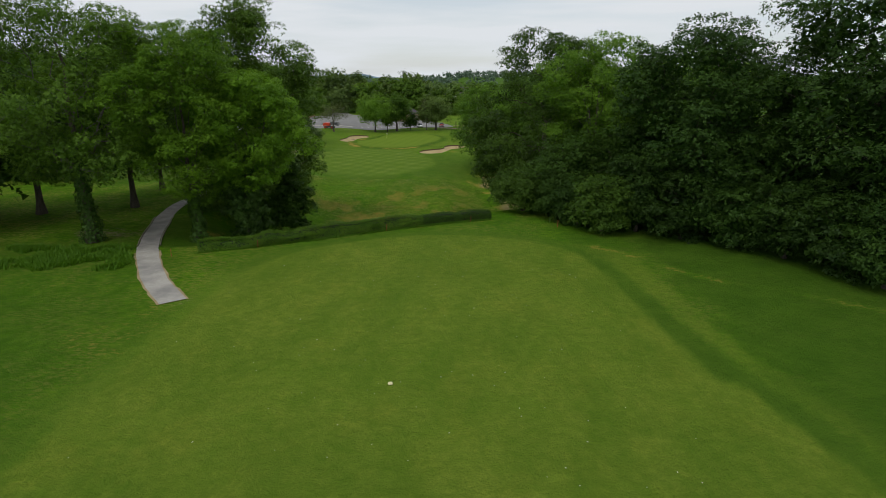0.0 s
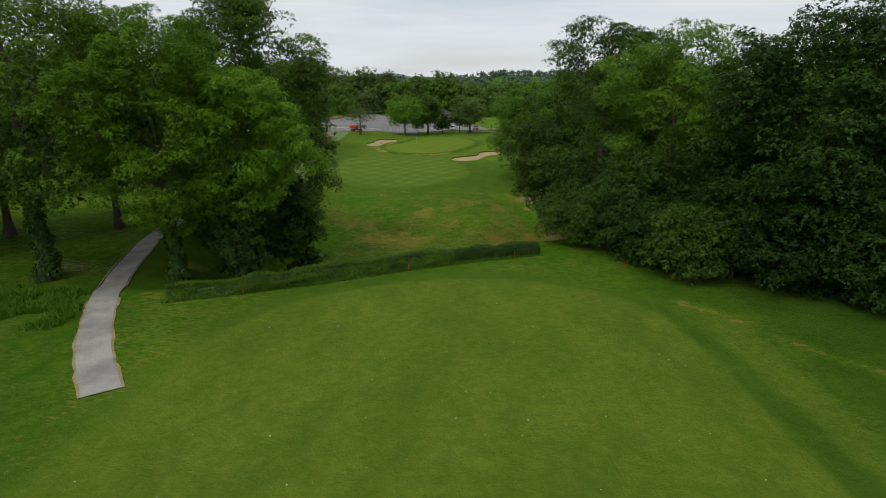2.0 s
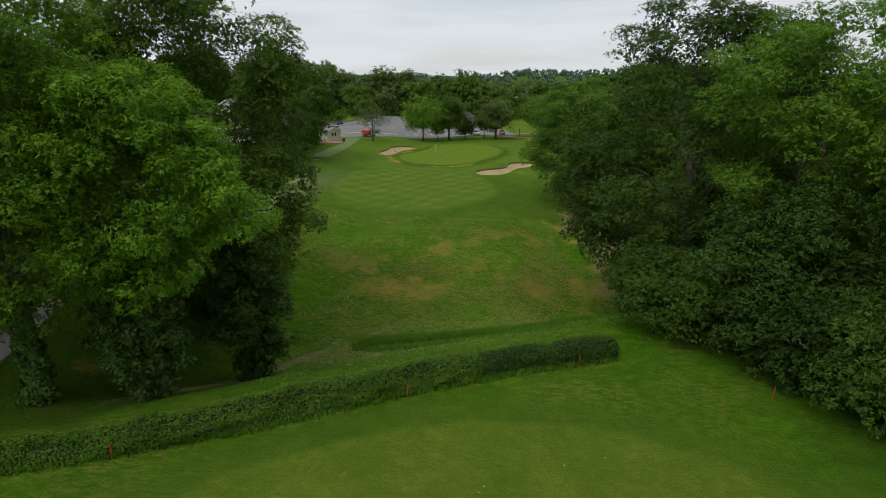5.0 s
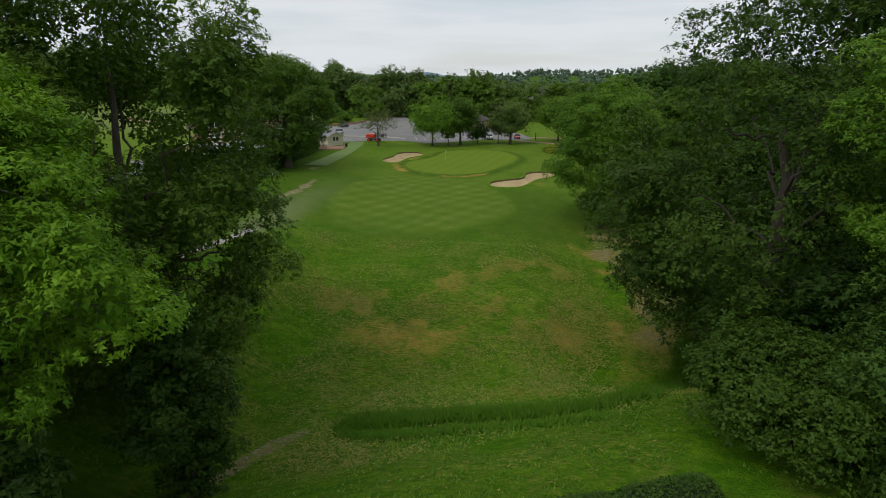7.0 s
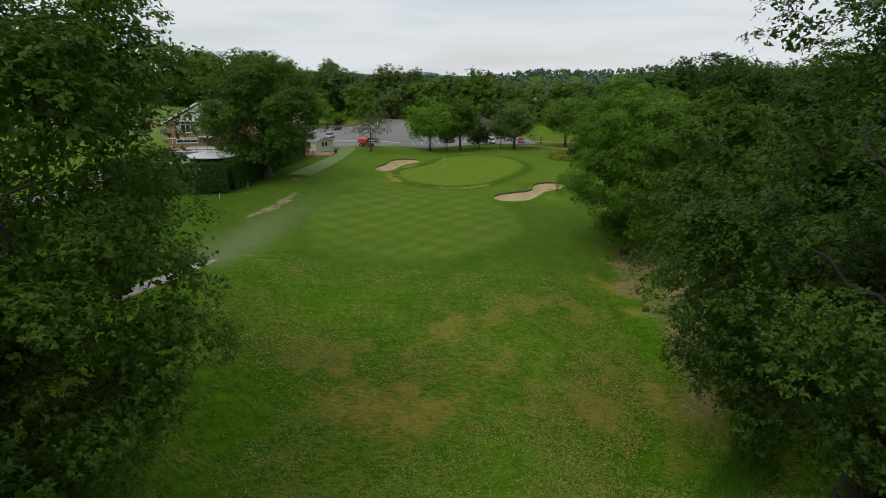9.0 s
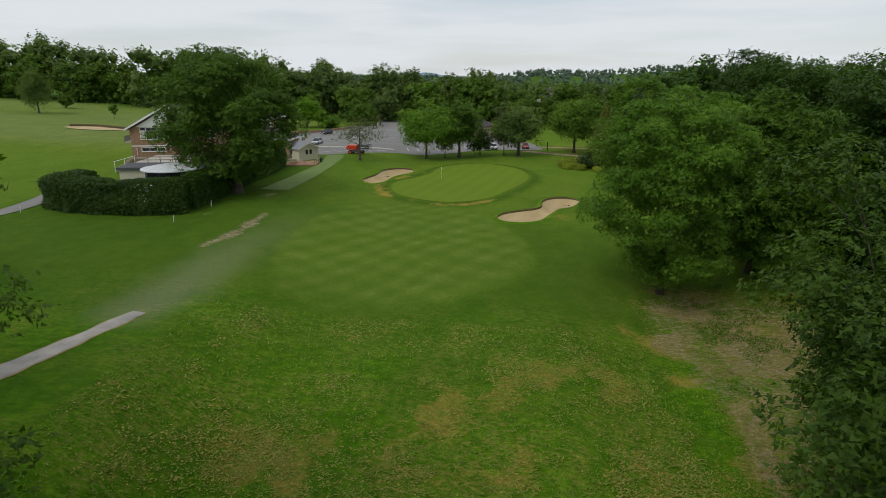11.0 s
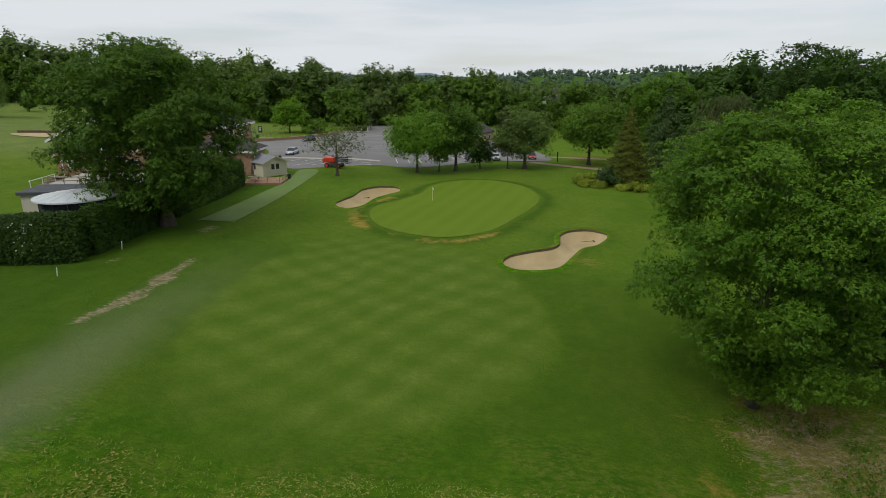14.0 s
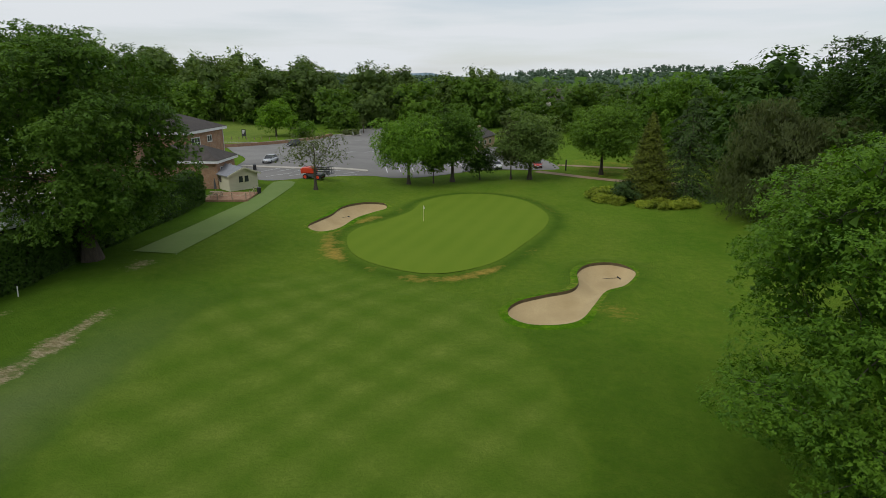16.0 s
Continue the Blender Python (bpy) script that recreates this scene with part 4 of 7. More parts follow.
def hedge(label, line, width, height, leaf, seed, density=260, mat="hedge", lumps=0.18, category="hedge"):
    """A clipped hedge: a solid body, coloured dark as inner shade, under a coat of leaves."""
    rng = np.random.default_rng(seed)
    line = np.asarray(line, float)
    seg = np.linalg.norm(np.diff(line, axis=0), axis=1)
    cum = np.concatenate([[0], np.cumsum(seg)])
    length = cum[-1]
    mid = line[len(line) // 2]
    root = new("hedge")
    root.location = (mid[0], mid[1], gz(*mid))

    def at(s, side, up):
        """Points along the hedge, side -1..1 across, up 0..1."""
        p = np.stack([np.interp(s, cum, line[:, q]) for q in (0, 1)], 1)
        q = np.stack([np.interp(s + 0.3, cum, line[:, q]) - np.interp(s - 0.3, cum, line[:, q]) for q in (0, 1)], 1)
        nn = unit(np.stack([-q[:, 1], q[:, 0]], 1))
        w = width / 2 * (1 + lumps * value_noise(s, up * 3, 1.3, seed))
        hh = height * (1 + 0.6 * lumps * value_noise(s, side, 1.7, seed + 1))
        hh = hh * (1 - (0.24 if height < 2 else 0.08) * side ** 2) * (1 - 0.14 * min(1.0, 1.2 / height) * ease(1.2, 0, np.minimum(s, length - s)))
        xy = p + nn * (side * w)[:, None]
        return np.column_stack([xy, ground_z(xy[:, 0], xy[:, 1]) + up * hh]) - np.array(root.location), nn
    k = max(4, int(length / 0.8))
    s = np.linspace(0.1, length - 0.1, k)
    prof = [(-0.8, -0.05), (-0.82, 0.6), (-0.6, 0.88), (0.6, 0.88), (0.82, 0.6), (0.8, -0.05)]
    rings = [at(s, np.full(k, a), np.full(k, b))[0] for a, b in prof]
    v = np.vstack(rings)
    f = [(r * k + i, r * k + i + 1, (r + 1) * k + i + 1, (r + 1) * k + i) for r in range(5) for i in range(k - 1)]
    f += [(0, k, 2 * k, 5 * k), (2 * k, 3 * k, 4 * k, 5 * k), (k - 1, 6 * k - 1, 3 * k - 1, 2 * k - 1), (3 * k - 1, 6 * k - 1, 5 * k - 1, 4 * k - 1)]
    part_of("body", mesh_of("body", v, f, mat=HEDGE_SHADE, smooth=True), root, "solid body of the hedge, coloured dark as its inner shade")
    n_leaf = int(length * (2 * height + width) * density)
    u = rng.uniform(0, 2 * height + width, n_leaf)
    s = rng.uniform(0, length, n_leaf)
    left, right = u < height, u > height + width
    side = np.where(left, -1.0, np.where(right, 1.0, (u - height) / width * 2 - 1))
    up = np.where(left, u / height, np.where(right, (2 * height + width - u) / height, 1.0))
    ends = rng.uniform(size=n_leaf) < width / (length + width) * 0.9
    s = np.where(ends, rng.choice([0.0, length], n_leaf), s)
    side = np.where(ends, rng.uniform(-1, 1, n_leaf), side)
    up = np.where(ends, rng.uniform(0, 1, n_leaf), up)
    pos, nn = at(s, side * rng.uniform(0.86, 1.06, n_leaf), up * rng.uniform(0.93, 1.05, n_leaf))
    d = np.column_stack([nn * (side * (up < 0.97))[:, None], (up >= 0.97) * 1.0])
    pos += rng.normal(size=pos.shape) * 0.05
    v, f = leaf_quads(rng, pos, unit(d + rng.normal(size=d.shape) * 0.45 + np.array([0, 0, 0.3])), leaf * rng.uniform(0.7, 1.6, n_leaf), 0.8, True)
    me = mesh_of("foliage", v, f, mat=LEAF[mat])
    attr(me, "tone", np.repeat(np.clip(0.5 + 0.5 * value_noise(s, up * 2 + side, 0.8, seed + 5), 0, 1), 3))
    part_of("foliage", me, root)
    return tagged(root, label, category)


# ---- the avenue of trees left of the tee ----
tree("ash_tree|tall open-crowned ash with an ivy-clad trunk beside the path", -38, 60, 29.0, 11.0, 5.0, "oak", 11, 560, 240, 0.17, 0.55, ivy=10, lobes=0.4, core=0.25, slim=0.7, twig=TWIG, masses=56)
tree("lime_tree|bright green young lime tree with ivy up its trunk", -27.0, 61.3, 23.3, 7.2, 4.6, "bright", 12, 480, 290, 0.165, 0.38, ivy=6, wide=0.55, slim=0.5, twig=TWIG, lobes=0.42, boxy=0.3, core=0.4, masses=60)
tree("lime_tree|bright green broad maple with a thick ivy-covered trunk", -21.4, 63.5, 18.9, 6.0, 6.0, "bright", 13, 420, 280, 0.165, 0.5, ivy=11, wide=0.6, slim=0.5, twig=TWIG, lobes=0.42, boxy=0.2, core=0.4, masses=50,
     boughs=((4.6, -1.0, 13.2, 2.2), (3.2, -1.8, 15.8, 2.1), (5.8, -0.4, 11.4, 1.7)))
tree("ivy_clad_tree|dark ivy-smothered tree stump behind the hedge", -22.2, 63.8, 11.5, 2.5, 0.1, "ivy", 131, 150, 130, 0.24, 0.4, wide=0.45)
tree("ivy_clad_tree|dark ivy-smothered leaning tree behind the hedge", -19.3, 72, 12, 2.5, 0.1, "dark", 132, 150, 130, 0.24, 0.35, wide=0.5)
tree("oak_tree|big dark green oak standing behind the bright limes", -26.3, 80, 29.2, 9.8, 0.3, "oak", 14, 820, 230, 0.17, 0.65, boxy=0.8, wide=0.45, ivy=7, slim=0.75, lobes=0.14, masses=76,
     boughs=((-7.5, -1, 21.0, 2.8), (-4.4, -3, 21.5, 2.6), (-5.6, 1, 22.6, 2.8), (-2.0, -3, 22.5, 2.6), (-8.5, 0, 17.0, 2.8), (-8.5, 2, 23.0, 2.6), (0.5, -4, 25.5, 2.4)))
tree("oak_tree|dark shady oak at the edge of the lawn", -53, 74, 20, 8.5, 4.5, "dark", 15, 180, 70, 0.45, 0.5, core=0.6)
tree("oak_tree|dark shady oak over bare ground", -43, 78.5, 24.5, 8.5, 4.0, "dark", 16, 220, 80, 0.38, 0.45)
tree("oak_tree|dark shady oak over rough grass", -57, 66, 22, 9.5, 3.5, "dark", 17, 180, 70, 0.5, 0.55, core=0.6)
tree("oak_tree|tall spreading oak behind the path", -46, 93, 18, 7, 4.5, "oak", 18, 160, 80, 0.5, 0.4)

# ---- the wood right of the tee ----
tree("oak_tree|large spreading oak with bare limbs showing in its crown", 15.5, 88.5, 29.6, 12.8, 2.6, "mid", 21, 860, 240, 0.17, 0.9, wide=0.38, boxy=0.0, lobes=0.2, slim=0.72, core=0.4, masses=72)
tree("ash_tree|light green feathery ash at the wood's edge", 20, 76.5, 22.2, 8.0, 7.0, "ash", 22, 440, 250, 0.17, 0.45, lobes=0.36, slim=0.5, core=0.46, twig=TWIG, masses=54)
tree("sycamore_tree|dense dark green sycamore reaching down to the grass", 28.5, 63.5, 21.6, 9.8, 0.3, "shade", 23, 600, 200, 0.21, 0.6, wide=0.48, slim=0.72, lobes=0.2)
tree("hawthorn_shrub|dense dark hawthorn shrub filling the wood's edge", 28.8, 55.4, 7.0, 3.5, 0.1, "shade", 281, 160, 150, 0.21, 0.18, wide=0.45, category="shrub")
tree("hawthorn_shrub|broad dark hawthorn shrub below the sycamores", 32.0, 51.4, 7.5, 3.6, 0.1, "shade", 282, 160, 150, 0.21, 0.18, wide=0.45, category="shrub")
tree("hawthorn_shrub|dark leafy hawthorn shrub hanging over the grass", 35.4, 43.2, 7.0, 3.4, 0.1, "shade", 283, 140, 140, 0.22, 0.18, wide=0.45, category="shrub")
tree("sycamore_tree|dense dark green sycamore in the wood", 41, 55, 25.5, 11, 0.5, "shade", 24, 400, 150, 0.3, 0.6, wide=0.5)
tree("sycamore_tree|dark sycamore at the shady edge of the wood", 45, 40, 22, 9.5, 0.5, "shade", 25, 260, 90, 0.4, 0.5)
tree("sycamore_tree|low leafy green sycamore spreading over the bank", 10.4, 72.9, 5.0, 4.5, 0.2, "mid", 26, 260, 230, 0.15, 0.25, wide=0.5, slim=0.7)
tree("hawthorn_shrub|tall leafy dark green hawthorn under the ash at the wood's edge", 17.2, 71.0, 9.5, 5.4, 0.1, "dark", 261, 280, 180, 0.18, 0.22, wide=0.5, category="shrub")
tree("hawthorn_shrub|low dense dark hawthorn shrub at the wood's edge", 14.3, 68.2, 5.8, 3.2, 0.1, "dark", 27, 170, 170, 0.18, 0.18, wide=0.4, category="shrub")
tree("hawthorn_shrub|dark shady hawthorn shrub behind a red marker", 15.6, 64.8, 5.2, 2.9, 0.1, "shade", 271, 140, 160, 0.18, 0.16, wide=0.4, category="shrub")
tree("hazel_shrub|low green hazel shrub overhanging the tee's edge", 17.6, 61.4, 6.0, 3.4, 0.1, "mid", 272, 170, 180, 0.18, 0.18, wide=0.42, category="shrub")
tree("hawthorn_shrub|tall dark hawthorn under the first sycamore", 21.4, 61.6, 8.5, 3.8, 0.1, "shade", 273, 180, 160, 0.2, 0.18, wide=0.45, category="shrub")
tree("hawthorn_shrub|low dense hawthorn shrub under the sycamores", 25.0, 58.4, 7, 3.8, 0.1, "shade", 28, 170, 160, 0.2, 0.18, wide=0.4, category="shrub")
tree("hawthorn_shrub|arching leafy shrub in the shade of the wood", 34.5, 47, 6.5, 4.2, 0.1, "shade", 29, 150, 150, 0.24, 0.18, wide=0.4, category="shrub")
# two added trees fill the lower wood with dark leaves for its deep shade
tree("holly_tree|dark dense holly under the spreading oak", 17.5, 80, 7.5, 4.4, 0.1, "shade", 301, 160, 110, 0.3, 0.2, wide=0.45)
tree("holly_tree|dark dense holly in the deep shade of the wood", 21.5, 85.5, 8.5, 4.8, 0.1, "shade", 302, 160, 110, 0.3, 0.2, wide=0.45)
tree("ash_tree|slender ash deep in the wood", 33, 80, 21, 8.5, 3, "ash", 30, 220, 100, 0.42, 0.4, core=0.6)
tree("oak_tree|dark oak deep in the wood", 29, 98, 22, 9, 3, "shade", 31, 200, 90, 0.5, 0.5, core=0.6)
tree("maple_tree|low-branched leafy maple leaning over the rough", 18.8, 104.5, 8.6, 4.8, 0.3, "dark", 32, 240, 140, 0.27, 0.3, wide=0.5)

# ---- trees along the right of the second fairway ----
tree("ash_tree|rounded bright green ash standing alone beside the fairway", 10.3, 129, 19.4, 7.6, 0.8, "fresh", 41, 740, 290, 0.13, 0.3, wide=0.6, lobes=0.2, slim=0.65, boxy=0.0, core=0.5, twig=TWIG, masses=66)
tree("ash_tree|bright green ash beside its taller neighbour", 20.5, 134, 17.5, 7.0, 1.0, "fresh", 42, 440, 190, 0.23, 0.4, wide=0.52, lobes=0.22, slim=0.6, boxy=0.3)
tree("sycamore_tree|dark leafy sycamore behind the ash trees", 31, 126, 16, 7.5, 1.2, "dark", 43, 260, 110, 0.38, 0.45, core=0.6)
tree("sycamore_tree|dark leafy sycamore closing the wood", 34, 112, 17, 7.5, 1.0, "dark", 44, 240, 100, 0.38, 0.45, core=0.6)
tree("hawthorn_shrub|low dense leafy shrub over dry bare ground", 20.6, 111.5, 5.2, 3.2, 0.1, "dark", 441, 150, 130, 0.26, 0.15, wide=0.42, category="shrub")
tree("oak_tree|tall dark oak in the wood beyond the fairway", 43, 178, 22.3, 11, 2, "dark", 45, 300, 120, 0.42, 0.6, core=0.6)
tree("oak_tree|tall dark oak rising over the wood", 55, 165, 22.8, 11, 2, "dark", 46, 300, 110, 0.42, 0.6, core=0.6)
tree("oak_tree|tall dark oak behind the weeping willow", 41, 193, 23, 8.5, 1.5, "dark", 50, 260, 120, 0.4, 0.5, core=0.6)
tree("oak_tree|dark oak at the wood's corner", 42, 150, 21, 9, 1, "dark", 47, 220, 120, 0.42, 0.5, core=0.6)
tree("willow_tree|grey-green weeping willow with drooping twigs", 27.5, 186, 16, 6.5, 0.6, "grey", 48, 280, 150, 0.4, 0.35, droop=1.6, slim=0.25)
tree("willow_tree|grey-green weeping birch with pale limbs", 34, 181, 15, 5.5, 0.6, "grey", 49, 240, 150, 0.36, 0.3, droop=1.6, slim=0.25)

# ---- the big oak by the clubhouse ----
tree("oak_tree|massive rounded oak spreading over the clubhouse hedge", -45.9, 156.0, 20.9, 9.9, 1.4, "mid", 51, 720, 180, 0.22, 0.75, wide=0.5, lobes=0.2, boxy=0.3, slim=0.75, core=0.5, masses=64)

# ---- row of trees between green and car park ----
ROW = "row of trees between green and car park"
tree("cherry_tree|thin half-bare cherry tree with grey twigs on the lawn", -36.2, 193, 9.7, 5.3, 2.6, "grey", 61, 120, 42, 0.2, 0.28, lobes=0.4, core=0, twig=TWIG, masses=26, group=ROW)
tree("maple_tree|rounded light green maple before the car park", -24, 207, 11.6, 6.6, 2.8, "ash", 62, 240, 130, 0.23, 0.3, wide=0.42, group=ROW, lobes=0.3)
tree("maple_tree|small slender maple between larger trees", -19.8, 208.5, 7.5, 2.8, 1.8, "oak", 63, 80, 90, 0.22, 0.14, group=ROW)
tree("maple_tree|dark green maple with a forked trunk", -16.6, 210.5, 12.8, 5.8, 2.4, "mid", 64, 220, 130, 0.23, 0.38, group=ROW, lobes=0.28)
tree("maple_tree|small dark green young tree", -11.8, 213.5, 6.4, 3.0, 0.9, "dark", 65, 80, 90, 0.22, 0.14, group=ROW)
tree("birch_tree|thin birch beside a broader maple", -6.1, 214.2, 10.5, 3.0, 2.2, "grey", 66, 90, 80, 0.24, 0.16, group=ROW)
tree("maple_tree|broad grey-green maple at the car park corner", -2.6, 214.8, 12.4, 5.8, 2.2, "dusty", 67, 220, 130, 0.25, 0.4, group=ROW, lobes=0.28)
tree("maple_tree|rounded green maple on the far lawn", 11.4, 222, 13.2, 6.6, 2.4, "oak", 68, 210, 120, 0.27, 0.38, lobes=0.28)
tree("lime_tree|fresh green young tree on the car park's verge", -80, 285, 11, 5.2, 1.6, "bright", 69, 140, 100, 0.36, 0.3)


def conifer(label, x, y, height, radius, mat, seed, tiers=26, per=170, leaf=0.42, droop=0.3, power=0.7, boughs=7, spread=0.22, uneven=0.15):
    """A conifer: straight trunk, tiers of branches that shorten to the tip, sprays of needles."""
    rng = np.random.default_rng(seed)
    root = new("conifer_tree")
    root.location = (x, y, gz(x, y) - 0.05)
    tz = np.linspace(0, height * 0.97, 8)
    v, f = tube(np.stack([0 * tz, 0 * tz, tz], 1), 0.3 * (1 - 0.95 * tz / height), 8)
    part_of("trunk", mesh_of("trunk", v, f, mat=BARK, smooth=True), root)
    pos, nrm, bits = [], [], []
    for i in range(tiers):
        s = (i + 0.5) / tiers
        r = radius * (1 - s) ** power * rng.uniform(0.82, 1.12) + 0.15
        for a in np.arange(boughs) * 2 * np.pi / boughs + rng.uniform(0, 6) + rng.normal(0, 0.25, boughs):
            rr = r * rng.uniform(1 - 2 * uneven, 1 + uneven)
            t = rng.uniform(0.15, 1, int(per * (0.25 + 0.75 * (1 - s)) / boughs * 1.6))
            d = np.array([math.cos(a), math.sin(a), 0])
            side = np.array([-d[1], d[0], 0])
            p = d * (t * rr)[:, None] + side * (rng.normal(0, spread, len(t)) * rr * 0.8)[:, None]
            p[:, 2] = s * height * 0.97 + 0.2 - droop * rr * t ** 1.6 + rng.normal(0, 0.12, len(t))
            pos.append(p)
            nrm.append(unit(np.array([0, 0, 0.8]) + d * 0.7 + rng.normal(size=p.shape) * 0.5))
            bits.append(tube(np.array([[0, 0, s * height * 0.97 + 0.2], d * rr * 0.5 + [0, 0, s * height * 0.97 + 0.2 - droop * rr * 0.33], d * rr * 0.95 + [0, 0, s * height * 0.97 + 0.2 - droop * rr * 0.9]]), (0.05, 0.035, 0.01), 3))
    v, f = joined(bits)
    part_of("branchwork", mesh_of("branchwork", v, f, mat=BARK), root)["kind"] = "stuff"
    pos, nrm = np.vstack(pos), np.vstack(nrm)
    pos[:, 2] = np.maximum(pos[:, 2], 0.15)
    v, f = leaf_quads(rng, pos, nrm, leaf * rng.uniform(0.7, 1.6, len(pos)), 0.5, True)
    me = mesh_of("crown", v, f, mat=LEAF[mat])
    attr(me, "tone", np.repeat(rng.uniform(0, 1, len(pos)), 3))
    part_of("crown", me, root)
    return tagged(root, label, "conifer")


conifer("dense golden-green conical cypress in a shrub bed", 15.0, 199.5, 13.4, 4.5, "cypress", 71, 50, 560, 0.3, 0.12, 0.85, 9, 0.2, 0.08)
conifer("dark spreading cedar with layered drooping branches", 22.0, 203.5, 17, 9.2, "conifer", 72, 15, 900, 0.36, 0.5, 0.75, 9, 0.13, 0.2)
tree("willow_tree|broad pale green willow behind the conifers", 33, 248, 18, 9, 1.5, "ash", 73, 260, 120, 0.4, 0.5, wide=0.5)

# ---- hedges ----
HEDGE_LINE = smooth_line([(-24.2, 54.6), (-18.6, 56.6), (-13.4, 59.2), (-6.5, 63.2), (0, 66.3), (6.2, 68.6)], 10)
hedge("long low clipped green hedge along the tee's edge", HEDGE_LINE[:37], 1.25, 1.22, 0.12, 81, 360, lumps=0.5)
hedge("short dark clipped hedge continuing the row", HEDGE_LINE[35:44], 1.2, 1.15, 0.12, 82, 360, mat="dark", lumps=0.3)
hedge("short dark low hedge at the wood's end of the row", HEDGE_LINE[42:-1], 1.3, 1.1, 0.12, 83, 360, mat="dark", lumps=0.3)
screen = hedge("tall thick clipped green hedge screening the clubhouse", smooth_line([(-66.3, 150.5), (-66.2, 145.6), (-61, 143.4), (-55, 142.9), (-50.5, 143.3), (-47.2, 144.4)], 8), 4.6, 4.0, 0.26, 84, 110, mat="dark", lumps=0.12)
hedge("tall dark green hedge beside the mown walk", smooth_line([(-47.6, 144.6), (-47.6, 151), (-48.2, 158), (-48.6, 168), (-48.6, 174), (-49.2, 181)], 8), 2.6, 4.3, 0.28, 85, 80, mat="dark", lumps=0.14)

rb = np.random.default_rng(77)
k = 60
bx, bz = rb.normal(-50.6, 0.55, k), rb.uniform(1.2, 4.1, k)
by = 140.95 + 0.25 * (bx + 50.6) + rb.uniform(-0.15, 0.05, k)
v, f = leaf_quads(rb, np.column_stack([bx, by, ground_z(bx, by) + bz]) - np.array(screen.location), unit(rb.normal(size=(k, 3)) * 0.5 + np.array([0, -1, 0.5])), rb.uniform(0.06, 0.16, k), 0.9)
part_of("blossom", mesh_of("blossom", v, f, mat=surface("elder_blossom", (0.7, 0.7, 0.6), (0.78, 0.77, 0.68), 4.0, 0.7, bump=0)), screen, "scattered creamy white blossom")


# ---- far woods ----
def wood(label, spots, seed, mat, leaf=1.5, clumps=16, per=26, size=(11, 17), fill=0.36, core=0.6):
    """Many far trees as one mass of crowns."""
    rng = np.random.default_rng(seed)
    cs, rs, mids, tones = [], [], [], []
    spots = np.asarray(spots, float)
    zs = ground_z(spots[:, 0].copy(), spots[:, 1].copy())
    for (x, y), z in zip(spots, zs):
        hgt = rng.uniform(*size)
        rad = hgt * rng.uniform(0.34, 0.5)
        c, _ = puffs_of(rng, hgt, rad, 0.03 * hgt, clumps, rng.uniform(0, 50), 0.52, 0.1, 0.3)
        cs.append(c + (x, y, z))
        rs.append(rad * fill * rng.uniform(0.85, 1.3, clumps))
        mids.append(np.tile((x, y, z + hgt * 0.5), (clumps, 1)))
        tones.append(np.full(clumps, rng.normal(0.4, 0.34)) + rng.normal(0, 0.12, clumps))
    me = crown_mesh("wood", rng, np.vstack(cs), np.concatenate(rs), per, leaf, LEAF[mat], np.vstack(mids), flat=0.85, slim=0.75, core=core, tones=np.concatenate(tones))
    return tagged(new("far_wood", me), label, "trees", kind="stuff")


rng0 = np.random.default_rng(5)


def belt(x0, x1, y0, y1, n):
    return np.column_stack([rng0.uniform(x0, x1, n), rng0.uniform(y0, y1, n)])


# the greyer leaf colour of this belt also stands for haze
wood("tall dark belt of broadleaf trees behind the car park", np.vstack([belt(-130, -58, 325, 360, 14), belt(-50, -10, 332, 350, 6)]), 91, "dusty", 0.95, 30, 84, (16, 21), 0.42, 0.5)
wood("lighter green trees mixed into the belt behind the car park", np.vstack([belt(-130, -58, 318, 340, 9), belt(-50, -5, 318, 340, 7)]), 98, "oak", 0.9, 28, 78, (12, 17), 0.42, 0.5)
wood("line of green trees and bushes beyond the car park", np.vstack([belt(-20, 30, 300, 345, 15), belt(25, 70, 250, 300, 13)]), 92, "oak", 0.75, 28, 78, (9, 15), 0.42, 0.5)
wood("dark wood at the right beyond the fairway", np.vstack([belt(38, 90, 195, 250, 16), belt(50, 85, 60, 170, 13)]), 93, "dark", 0.8, 30, 90, (15, 21), 0.42, 0.45)
# haze over the far slope is taken into its paler leaf colour
wood("dark green wooded slope beyond the rising fairway", np.vstack([belt(-360, -150, 330, 372, 28), belt(-170, -90, 345, 380, 9)]), 94, "dusty", 1.2, 28, 60, (21, 27), 0.42, 0.5)
wood("mid-green crowns along the edge of the wooded slope", np.vstack([belt(-340, -150, 324, 340, 20), belt(-170, -95, 335, 350, 6)]), 99, "oak", 1.1, 26, 60, (14, 20), 0.42, 0.5)
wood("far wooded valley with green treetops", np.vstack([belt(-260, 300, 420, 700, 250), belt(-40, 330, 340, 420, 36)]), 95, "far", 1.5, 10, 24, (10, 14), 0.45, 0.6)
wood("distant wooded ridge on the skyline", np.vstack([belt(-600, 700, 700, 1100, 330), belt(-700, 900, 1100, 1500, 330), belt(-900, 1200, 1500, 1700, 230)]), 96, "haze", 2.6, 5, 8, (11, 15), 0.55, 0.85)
wood("shady wood left of the tee", belt(-110, -62, 20, 110, 15), 97, "dark", 1.1, 30, 70, (16, 22), 0.42, 0.4)


